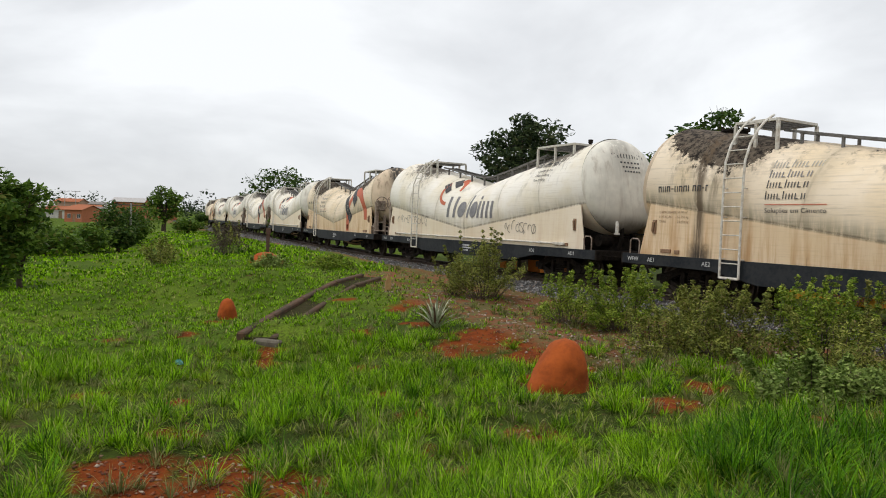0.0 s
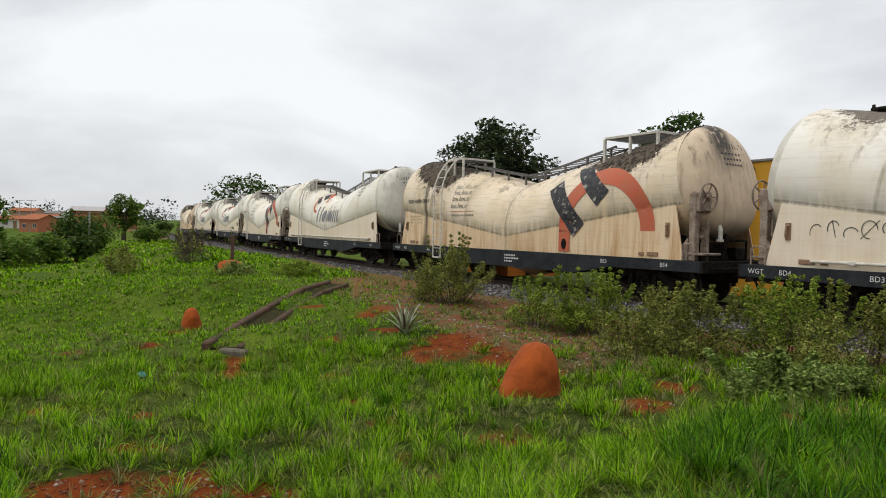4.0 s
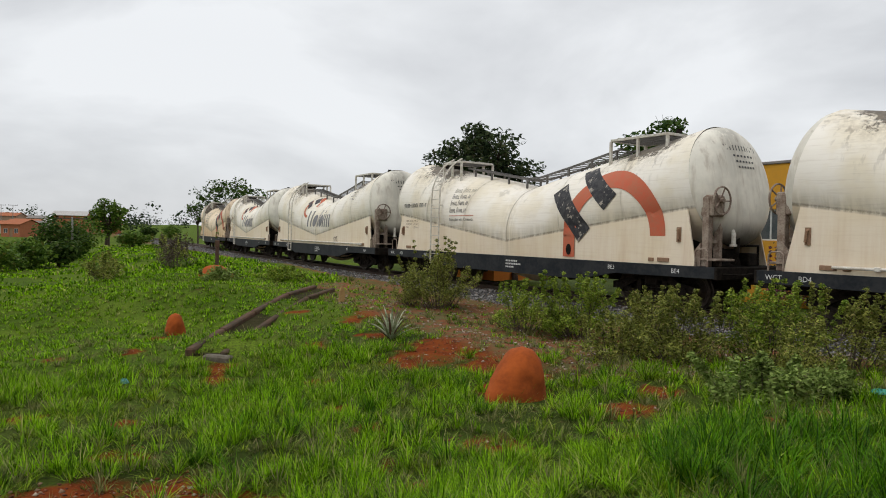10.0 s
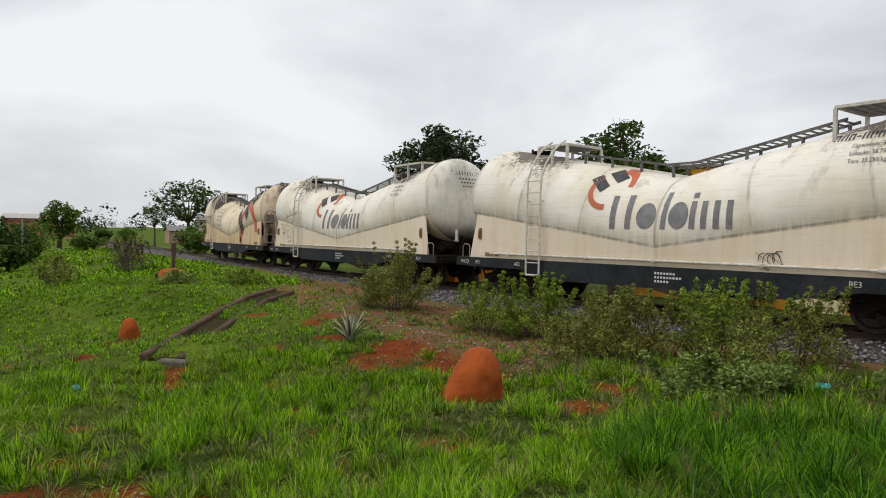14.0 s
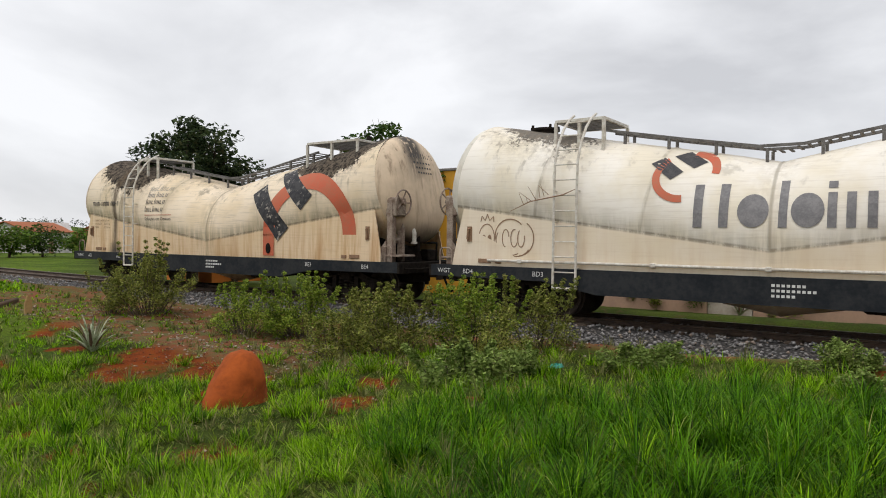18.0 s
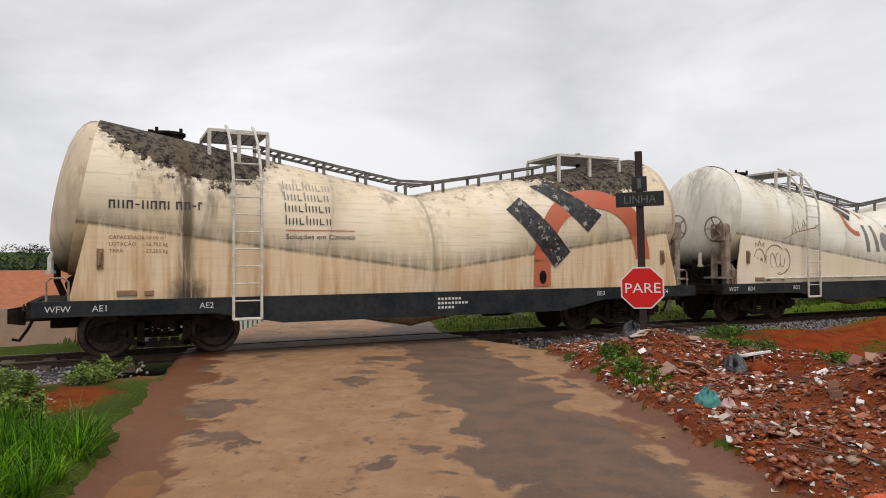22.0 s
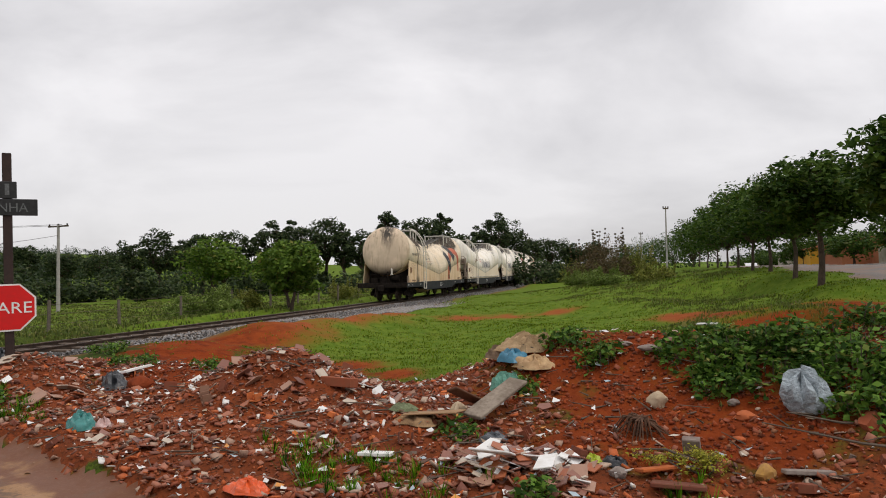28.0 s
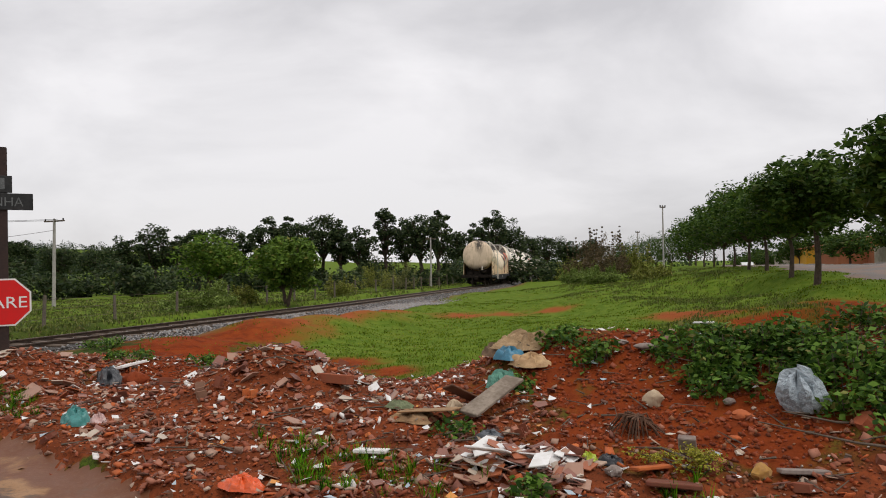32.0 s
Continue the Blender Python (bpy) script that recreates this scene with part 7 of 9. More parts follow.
skyline(-31.0, 25.5, 2.3, -4, 1.0, 109, M_BRIGHT_TREE, "low leafy bush at the meadow's edge", 0.11, 90, 16, 0.08, trunk=0.08)
for i, (hd, ds, el, rx) in enumerate([(-25.2, 62, 0.9, 2.4), (-23.9, 66, 0.7, 2.2), (-20.2, 70, -0.35, 1.6), (-19.2, 110, 0.35, 1.6), (-27.2, 48, -1.0, 2.0), (-29.8, 44, -1.3, 2.2), (-25.0, 50, -1.0, 1.6), (-17.6, 140, 0.4, 2.2), (-33, 70, 0.2, 2.6),
                                      (-10.5, 60, 0.9, 2.0), (-8.0, 66, 0.5, 2.2), (-5.5, 72, 0.6, 2.2), (-3.5, 75, 0.5, 2.4), (-1.0, 70, 0.4, 2.0), (-12.4, 58, 0.6, 1.8), (1.5, 60, 1.2, 2.2), (14, 50, 1.0, 2.0)]):
    skyline(hd, ds, el, 0, rx, 120 + i, M_BRIGHT_TREE if i % 3 else M_STREET_TREE, "green bushy tree in the distance", 0.17, 80, 22, 0.1, trunk=0.12, name="bushy_tree")
for i, (hd, ds, h, w) in enumerate([(66.0, 34, 1.5, 3.4), (68.5, 37, 1.9, 3.6), (71.0, 35, 1.5, 3.4), (64.0, 38, 1.7, 3.2)]):
    x_, y_ = polar(hd, ds)
    bush(x_, y_, h, w, 170 + i, 0.10, 34, 34, M_BRIGHT_TREE, "dense green hedge bush beyond the crossing", sprigs=4, group="hedge beyond the crossing")
skyline(34.5, 30, 3.0, 0, 1.2, 140, M_STREET_TREE, "slender green tree behind the crossing", 0.12, 100, 20, 0.3, trunk=0.08)
skyline(47.2, 31, 2.7, 0, 1.1, 141, M_TREE, "slender dark tree behind the crossing", 0.12, 90, 16, 0.3, trunk=0.08)
# trees right of the crossing, beyond the fence
x_, y_ = polar(122.4, 34)
tree("tree", x_, y_, 3.35, 1.9, 0.5, 150, 0.13, 150, 40, M_BRIGHT_TREE, "broad low green tree growing beside the track", trunk=0.13, forks=2)
x_, y_ = polar(116.8, 44)
tree("tree", x_, y_, 4.1, 2.2, 1.5, 151, 0.15, 120, 28, M_BRIGHT_TREE, "young pale green tree with forked stems by the fence", trunk=0.1, forks=3)
for i, (hd, ds, h, w, m) in enumerate([(114.8, 34, 1.3, 2.4, M_HERB), (117.0, 33, 1.2, 2.0, M_HERB), (119.0, 35, 1.0, 1.6, M_SHRUB), (126.5, 48, 1.5, 2.4, M_SHRUB), (129.4, 62, 2.4, 4.2, M_SHRUB), (131.5, 66, 2.6, 4.0, M_DRYGRASS)]):
    x_, y_ = polar(hd, ds)
    bush(x_, y_, h, w, 160 + i, 0.09, 34, 30, m, "leafy bush growing along the fence line", sprigs=8, group="bushes along the fence")
wood = [(103.5, 120, 2.2), (106, 130, 2.1), (108.5, 125, 2.0), (110.5, 110, 2.2), (112.5, 100, 3.55), (114.2, 105, 3.1), (115.6, 98, 3.2), (117.4, 104, 3.7), (119.0, 100, 2.9), (120.8, 94, 4.1), (122.4, 98, 4.3), (123.6, 92, 4.0), (125.2, 96, 4.45), (126.6, 92, 3.9), (128.2, 90, 3.4), (130.3, 92, 5.05), (131.9, 95, 4.3), (133.2, 88, 4.6), (134.6, 92, 4.7), (136.2, 100, 3.3), (138.0, 108, 4.0), (139.2, 104, 4.6), (140.6, 112, 3.9), (142.0, 125, 2.7), (143.6, 135, 2.4), (145.2, 130, 2.1), (147.0, 140, 2.3)]
for i, (hd, ds, el) in enumerate(wood):
    skyline(hd, ds, el + (0.1 if i % 3 else 0.5), 0, ds * 0.026 * (0.75 + 0.6 * ((i * 7) % 5) / 5), 180 + i, M_TREE, "tall dark woodland tree behind the pasture", 0.23, 80, 40, 0.30, trunk=0.28, name="woodland_tree", group="woodland behind the pasture")
for i in range(26):
    hd = 102 + i * 1.75
    x_, y_ = polar(hd, 84 + 6 * math.sin(i * 2.1))
    skyline(hd + 0.5 * math.sin(i * 5.1), 86 + 11 * math.sin(i * 2.1), 0.45 + 0.7 * math.sin(i * 1.7), 0, 3.2 + 1.1 * math.sin(i * 3.3), 230 + i, M_TREE, "dark undergrowth at the woodland edge", 0.28, 60, 20, -0.12, trunk=0.1, name="bushy_tree", group="woodland behind the pasture")


def far_woods():
    """Woods on the far hills, as clumps of leaves."""
    r = np.random.RandomState(77)
    c, rad = [], []
    for a0, a1, n, d0, d1 in ((74, 106, 800, 150, 500), (62, 118, 900, 170, 900), (-45, 40, 260, 180, 700), (40, 64, 120, 150, 600), (140, 165, 60, 180, 400)):
        for _ in range(n):
            hd, ds = r.uniform(a0, a1), r.uniform(d0, d1)
            x, y = polar(hd, ds)
            z = z_at(x, y)
            hgt = r.uniform(4, 9)
            for k in range(3):
                c.append((x + r.normal(0, 2.5), y + r.normal(0, 2.5), z + hgt * r.uniform(0.25, 0.9)))
                rad.append(r.uniform(1.8, 3.6))
    return leaf_cloud(c, rad, 24, 0.8, 78, M_FARWOOD, "far_woods", 0.8, aspect=1.3)


tagged(new("far_woods", far_woods()), "dark woods over the distant hills", "woods", kind="stuff")

# street trees in a row
row = [((2.7, -14.6), 3.6, 1.6), ((5.85, -19.1), 3.2, 1.85), ((8.6, -25.6), 3.7, 2.2), ((11.6, -31.6), 4.1, 2.5), ((14.6, -37.4), 4.4, 2.8), ((17.8, -43.4), 4.8, 3.0), ((21.2, -49.8), 5.0, 3.2), ((24.8, -56.5), 5.2, 2.8), ((29.0, -64), 5.6, 3.1), ((34, -73), 6.0, 3.4), ((40, -84), 6.7, 3.8), ((49, -97), 7.0, 4.2), ((60, -113), 7.3, 4.5), ((74, -132), 7.8, 4.8), ((92, -156), 8.4, 5.2)]
for i, ((x_, y_), h, rx) in enumerate(row):
    tree("street_tree", x_, y_, h, rx, 1.25, 300 + i, 0.095 if i < 4 else 0.15, 150 if i < 4 else 76, 56 if i < 5 else 40, M_STREET_TREE, "street tree with a dark trunk and broad leafy crown", trunk=0.075, group="street trees", forks=1, flat=0.62, top=0.5)

# ---- level crossing and its signs ----
M_SIGN_RED = plain("sign_red", (0.66, 0.018, 0.018), (0.58, 0.022, 0.02), 0.6, 3.0, bump=0.02, spec=0.15)
M_SIGN_WHITE = plain("sign_white", (0.78, 0.77, 0.75), (0.7, 0.69, 0.66), 0.45, 5.0, bump=0.02)
M_SIGN_DARK = plain("tarred_board", (0.012, 0.014, 0.014), (0.03, 0.03, 0.03), 0.6, 6.0)
M_OLDRAIL = plain("dark_rust_rail_post", (0.045, 0.025, 0.02), (0.025, 0.016, 0.014), 0.7, 5.0)
M_FADED = plain("faded_grey_letters", (0.16, 0.17, 0.17), (0.07, 0.075, 0.075), 0.7, 25.0)


def crossing_sign():
    x, y = 10.75, -2.58
    head = math.degrees(math.atan2(y, x))
    z0 = 0.25
    t = thing("stop_sign", "red octagonal stop sign on a dark rail post by the crossing", "road sign", at=pose(x, y, z0, 0, -1.0, head - 90))
    # local -y faces the road
    part("post", Geo().box(-0.055, 0.055, -0.012, 0.05, -0.4, 2.96, 0.006).box(-0.02, 0.02, -0.05, 0.0, -0.4, 2.96).box(-0.05, 0.05, -0.06, -0.045, -0.4, 2.96), M_OLDRAIL, t)

    def octagon(r, y0, y1, name, m, lab=""):
        part(name, Geo().prism([(r * math.cos(math.pi / 8 + k * math.pi / 4), 0.92 + r * math.sin(math.pi / 8 + k * math.pi / 4)) for k in range(8)], y0, y1), m, t, lab)
    octagon(0.335, -0.085, -0.078, "plate_edge", M_SIGN_WHITE)
    octagon(0.312, -0.089, -0.0855, "plate", M_SIGN_RED, "red octagonal plate")
    g = Geo()
    vs, fs = text_geo("PARE", 0.26)
    w = max(v[0] for v in vs)
    g.add([((v[0] - w / 2) * 0.52 / w, -0.0925, 0.92 - 0.075 + v[1] * 0.82) for v in vs], fs)
    part("lettering", g, M_SIGN_WHITE, t, "white word PARE")
    part("cross_board", Geo().box(-0.345, 0.345, -0.085, -0.065, 2.13, 2.35, 0.006), M_SIGN_DARK, t)
    part("number_board", Geo().box(-0.11, 0.11, -0.083, -0.063, 2.355, 2.58, 0.006), M_SIGN_DARK, t)
    g = Geo()
    vs, fs = text_geo("LINHA", 0.17)
    w = max(v[0] for v in vs)
    g.add([((v[0] - w / 2) * 0.47 / w, -0.088, 2.18 + v[1]) for v in vs], fs)
    g.add([(-0.025, -0.086, 2.40), (0.025, -0.086, 2.40), (0.025, -0.086, 2.55), (-0.025, -0.086, 2.55)], [(0, 1, 2, 3)])
    part("board_lettering", g, M_FADED, t, "faded word LINHA")["kind"] = "stuff"
    return t


crossing_sign()


def crossbuck(x, y, face):
    t = thing("crossing_sign", "dark diagonal-cross crossing sign on a concrete pole", "road sign", at=pose(x, y, z_at(x, y), 0, 0, face))
    part("pole", Geo().tube([(0, 0, -0.3), (0, 0, 3.6)], [0.09, 0.07], 10), M_POLE, t)
    for a in (35, -35):
        m = Matrix.Translation((0, -0.12, 3.45)) @ Matrix.Rotation(radians(a), 4, "Y")
        part("board", Geo().box(-0.62, 0.62, -0.012, 0.012, -0.09, 0.09, 0.005), M_SIGN_DARK, t, at=m)


M_POLE = plain("pale_concrete_pole", (0.40, 0.38, 0.35), (0.28, 0.26, 0.24), 0.9, 5.0)
crossbuck(14.7, 6.9, -25)


def utility_pole(x, y, h, face, label, arm=1.0, r=0.13, base=None):
    t = thing("utility_pole", label, "pole", "utility poles", at=pose(x, y, z_at(x, y) if base is None else base, 0, 0, face))
    part("shaft", Geo().tube([(0, 0, -0.4), (0, 0, h)], [r, r * 0.65], 10), M_POLE, t)
    part("crossarm", Geo().box(-arm, arm, -0.05, 0.05, h - 0.18, h - 0.08, 0.01), M_TWIG, t)
    for k in (-0.9, 0.0, 0.9):
        part("insulator", Geo().disc((k * arm, 0, h - 0.02), (0, 0, 1), 0.05, 0.12, 8), M_UNDER, t)
    return t


x_, y_ = polar(105.8, 54)
utility_pole(x_, y_, 5.95, 20, "tall concrete utility pole with a crossarm in the pasture")
x_, y_ = polar(134.0, 70)
utility_pole(x_, y_, 5.2, 40, "distant utility pole with a small crossarm", 0.5, 0.1)
for hd, ds, h in ((-28.0, 215, 7.2), (-28.7, 215, 7.2), (-30.5, 205, 6.5), (-33.5, 190, 6.5), (-24.2, 62, 3.4)):
    x_, y_ = polar(hd, ds)
    utility_pole(x_, y_, h, 30, "distant utility pole above the village roofs", 1.1, 0.11)
for hd, ds, h in ((152.6, 60, 5.3), (150.7, 85, 5.2)):
    x_, y_ = polar(hd, ds)
    utility_pole(x_, y_, h, 60, "utility pole beside the street trees", 0.25, 0.08)


def wire(a, b, sag, name="power_line"):
    a, b = Vector(a), Vector(b)
    pts = [a.lerp(b, k / 12) - Vector((0, 0, sag * 4 * (k / 12) * (1 - k / 12))) for k in range(13)]
    solid(name, Geo().tube(pts, 0.012, 4), M_UNDER, "thin dark power line strung between poles", "cable", "power lines")


x_, y_ = polar(105.8, 54)
for k in (-0.8, 0.8):
    wire((x_ + k, y_, z_at(x_, y_) + 5.9), (polar(80, 60)[0], polar(80, 60)[1] + k, 5.4), 0.5)
wire((x_, y_, z_at(x_, y_) + 5.2), (polar(88, 40)[0], polar(88, 40)[1], 2.0), 0.2)
# a street lamp beyond the crossing
x_, y_ = polar(67.5, 42)
t = thing("street_lamp", "pale street lamp with a curved arm beyond the crossing", "street lamp", at=pose(x_, y_, z_at(x_, y_), 0, 0, 20))
part("shaft", Geo().tube([(0, 0, -0.3), (0, 0, 3.2), (0.25, 0, 3.7), (1.0, 0, 3.95)], [0.08, 0.06, 0.04, 0.03], 8), M_POLE, t)
part("lamp_head", Geo().box(0.9, 1.35, -0.1, 0.1, 3.9, 4.0, 0.03), M_WHITE_STEEL, t)

# fence beyond the track
M_FENCE = plain("grey_fence_wood", (0.16, 0.13, 0.10), (0.09, 0.075, 0.06), 0.95, 9.0)
fence = thing("fence", "wire fence on weathered wooden posts beside the track", "fence")
ends = []
for i in range(26):
    s_ = -4.0 + 3.4 * i
    if s_ < 9.5:
        continue
    p, t_, n = on_line(s_)
    w_ = 5.6 + 0.3 * math.sin(i)
    fx, fy = p[0] + n[0] * w_, p[1] + n[1] * w_
    fz = z_at(fx, fy)
    r_ = random.Random(i)
    part("post", Geo().tube([(0, 0, -0.3), (r_.uniform(-0.05, 0.05), r_.uniform(-0.05, 0.05), 1.25 + r_.uniform(-0.12, 0.1))], [0.065, 0.055], 7), M_FENCE, fence, at=pose(fx, fy, fz))
    ends.append((fx, fy, fz))
for hh in (0.45, 0.8, 1.12):
    part("wire", Geo().tube([(a, b, c + hh) for a, b, c in ends], 0.006, 4), M_TWIG, fence)

# ---- dumped rubble beside the road ----
M_BRICKBIT = island_paint("broken_brick_and_earth", [(0, (0.20, 0.045, 0.018)), (0.25, (0.27, 0.062, 0.020)), (0.45, (0.15, 0.05, 0.028)), (0.62, (0.27, 0.14, 0.09)), (0.78, (0.11, 0.042, 0.026)), (0.88, (0.36, 0.10, 0.035)), (0.965, (0.50, 0.45, 0.40))], 0.9, 9)
M_BRICK = island_paint("orange_brick_fragment", [(0, (0.20, 0.055, 0.028)), (0.25, (0.27, 0.075, 0.034)), (0.45, (0.15, 0.045, 0.026)), (0.62, (0.22, 0.115, 0.075)), (0.70, (0.28, 0.07, 0.028)), (0.78, (0.50, 0.13, 0.035))], 0.9, 9, "object")
M_TILE = island_paint("broken_glazed_tile", [(0, (0.72, 0.71, 0.68)), (0.15, (0.46, 0.38, 0.30)), (0.26, (0.24, 0.10, 0.07)), (0.56, (0.16, 0.065, 0.048)), (0.72, (0.34, 0.19, 0.13)), (0.88, (0.34, 0.10, 0.04))], 0.4, 5, "object")
M_WHITETILE = island_paint("broken_white_and_brown_tile", [(0, (0.74, 0.73, 0.70)), (0.42, (0.60, 0.54, 0.46)), (0.52, (0.24, 0.10, 0.07)), (0.74, (0.16, 0.065, 0.048)), (0.88, (0.34, 0.19, 0.13))], 0.4, 5, "object")
M_RUBSTONE = island_paint("dirty_stone_lump", [(0, (0.13, 0.09, 0.07)), (0.4, (0.19, 0.14, 0.11)), (0.7, (0.11, 0.06, 0.042))], 0.9, 7, "object")
M_BROWNBIT = island_paint("wet_brown_fragment", [(0, (0.18, 0.075, 0.05)), (0.35, (0.25, 0.10, 0.06)), (0.6, (0.12, 0.05, 0.035)), (0.8, (0.30, 0.17, 0.11))], 0.85, 7, "object")
rubble = thing("rubble_heap", "dumped heap of broken bricks, tiles and red earth beside the road", "rubble")


def chunk(seed, a, b, c, rough=0.25):
    """An angular broken piece about a by b by c."""
    r = random.Random(seed)
    g = Geo()
    n = 6
    low = [(a / 2 * math.cos(2 * math.pi * k / n) * r.uniform(1 - rough, 1 + rough), b / 2 * math.sin(2 * math.pi * k / n) * r.uniform(1 - rough, 1 + rough), -c * 0.35 * r.uniform(0.8, 1.2)) for k in range(n)]
    top = [(x * r.uniform(0.75, 1.0), y * r.uniform(0.75, 1.0), c * 0.55 * r.uniform(0.7, 1.2)) for x, y, z in low]
    return g.loft([low, top])


def shard(seed, a, b, th=0.009):
    """A flat broken tile."""
    r = random.Random(seed)
    n = r.choice((4, 4, 5))
    pts = [(a / 2 * (1.2 * math.cos(0.6 + 2 * math.pi * k / n)) * r.uniform(0.75, 1.1), b / 2 * 1.2 * math.sin(0.6 + 2 * math.pi * k / n) * r.uniform(0.75, 1.1)) for k in range(n)]
    return Geo().loft([[(x, y, 0) for x, y in pts], [(x, y, th) for x, y in pts]])


def hollow_brick(seed, L):
    r = random.Random(seed)
    g = Geo().box(-L / 2, L / 2, -0.09, 0.09, -0.01, 0.012, 0.003).box(-L / 2, L / 2, -0.09, -0.075, 0.012, 0.13, 0.003).box(-L / 2, L / 2, 0.075, 0.09, 0.012, 0.12, 0.003)
    return g.box(-L / 2 + 0.02, L / 2 - 0.05, -0.008, 0.008, 0.012, 0.10)


CHUNKS = [chunk(i, *d).mesh("brick_fragment") for i, d in enumerate([(0.13, 0.09, 0.07), (0.09, 0.07, 0.05), (0.17, 0.11, 0.06), (0.11, 0.11, 0.05), (0.07, 0.05, 0.05)])]
HOLLOW = [hollow_brick(3, 0.17).mesh("hollow_brick"), hollow_brick(4, 0.11).mesh("hollow_brick")]
SHARDS = [shard(i, *d).mesh("tile_fragment") for i, d in enumerate([(0.16, 0.12), (0.11, 0.09), (0.2, 0.13), (0.09, 0.07), (0.14, 0.14), (0.24, 0.15)])]
LUMPS = [chunk(20 + i, *d, 0.18).mesh("stone") for i, d in enumerate([(0.2, 0.16, 0.12), (0.13, 0.12, 0.09), (0.28, 0.2, 0.13)])]
for ms, mt in ((CHUNKS, M_BRICK), (HOLLOW, M_BRICK), (SHARDS, M_TILE), (LUMPS, M_RUBSTONE)):
    for me in ms:
        me.materials.append(mt)


def tumble(r, x, y, z, flat):
    a = r.uniform(-1, 1) * flat
    return Matrix.Translation((x, y, z)) @ Euler((a, r.uniform(-1, 1) * flat, r.uniform(0, 6.28))).to_matrix().to_4x4()


def strewn(n, seed, box, meshes, name, mat, flat, lift, weight=None, scale=(0.7, 1.2)):
    """Loose pieces laid on the heap inside a box of the plan."""
    r = random.Random(seed)
    done = 0
    pts = []
    while len(pts) < n * 6:
        pts.append((r.uniform(box[0], box[1]), r.uniform(box[2], box[3])))
    px, py = np.array(pts).T
    mk, pz = heap_mask(px, py) * (1 - 0.93 * bare_at(px, py)), ground_z(px, py)
    for (x, y), k, z in zip(pts, mk, pz):
        if done >= n or r.random() > k:
            continue
        ob = part(name, r.choice(meshes), mat, rubble, at=tumble(r, x, y, z + lift, flat) @ Matrix.Scale(r.uniform(*scale), 4))
        done += 1


strewn(190, 1, (2.2, 8.5, -6.0, -2.2), CHUNKS, "brick_fragment", M_BRICK, 0.7, 0.004, scale=(0.25, 0.75))
strewn(16, 11, (3.0, 11, -5.6, -2.4), HOLLOW, "hollow_brick", M_BRICK, 0.5, 0.0, scale=(0.6, 0.9))
strewn(110, 2, (5.5, 12.5, -5.6, -1.6), CHUNKS, "brick_fragment", M_BRICK, 0.7, 0.004, scale=(0.35, 0.9))
strewn(40, 3, (-1.5, 4, -7.5, -4.5), CHUNKS, "brick_fragment", M_BRICK, 0.5, 0.02)
strewn(80, 4, (5.2, 9.5, -5.4, -2.3), SHARDS, "tile_fragment", M_TILE, 0.7, 0.03, scale=(0.5, 1.0))
strewn(50, 5, (6.6, 8.4, -5.3, -3.9), SHARDS, "tile_fragment", M_TILE, 0.7, 0.03, scale=(0.5, 1.0))
strewn(50, 6, (9.0, 12.5, -4.6, -1.8), SHARDS, "tile_fragment", M_TILE, 0.6, 0.04, scale=(0.8, 1.4))
strewn(30, 7, (1.0, 5.5, -6.8, -3.2), SHARDS, "tile_fragment", M_TILE, 0.7, 0.03, scale=(0.5, 1.0))
strewn(34, 8, (1.5, 9.0, -6.8, -2.4), LUMPS, "stone", M_RUBSTONE, 0.4, 0.0, scale=(0.25, 0.55))
strewn(120, 10, (2.5, 12.5, -6.0, -1.8), SHARDS, "board_fragment", M_BROWNBIT, 0.5, 0.016, scale=(0.4, 0.9))
# the heap of white and brown tiles at the front
r_ = random.Random(9)
for k in range(190):
    a, q = r_.uniform(0, 6.28), r_.random() ** 0.7
    x, y = 3.42 + 0.62 * q * math.cos(a), -4.05 + 0.42 * q * math.sin(a)
    part("tile_fragment", r_.choice(SHARDS), M_WHITETILE, rubble, at=tumble(r_, x, y, z_at(x, y) + 0.02 + 0.13 * (1 - q) * r_.random(), 0.5) @ Matrix.Scale(r_.uniform(0.45, 1.1), 4))


def small_rubble():
    r = np.random.RandomState(15)
    n = 56000
    x, y = r.uniform(-3, 13.5, n), r.uniform(-7.6, -1.2, n)
    k = heap_mask(x, y) * np.clip(0.65 + 0.5 * waves(x, y, 1.4, 16), 0.1, 1) * (1 - 0.82 * bare_at(x, y)) * (1 - 0.6 * mound_at(x, y))
    ok = r.rand(n) < k
    x, y = x[ok], y[ok]
    return scatter_stones("small_rubble", np.stack([x, y, ground_z(x, y) + 0.006], 1), (0.004, 0.020), M_BRICKBIT, 17, 0.6)


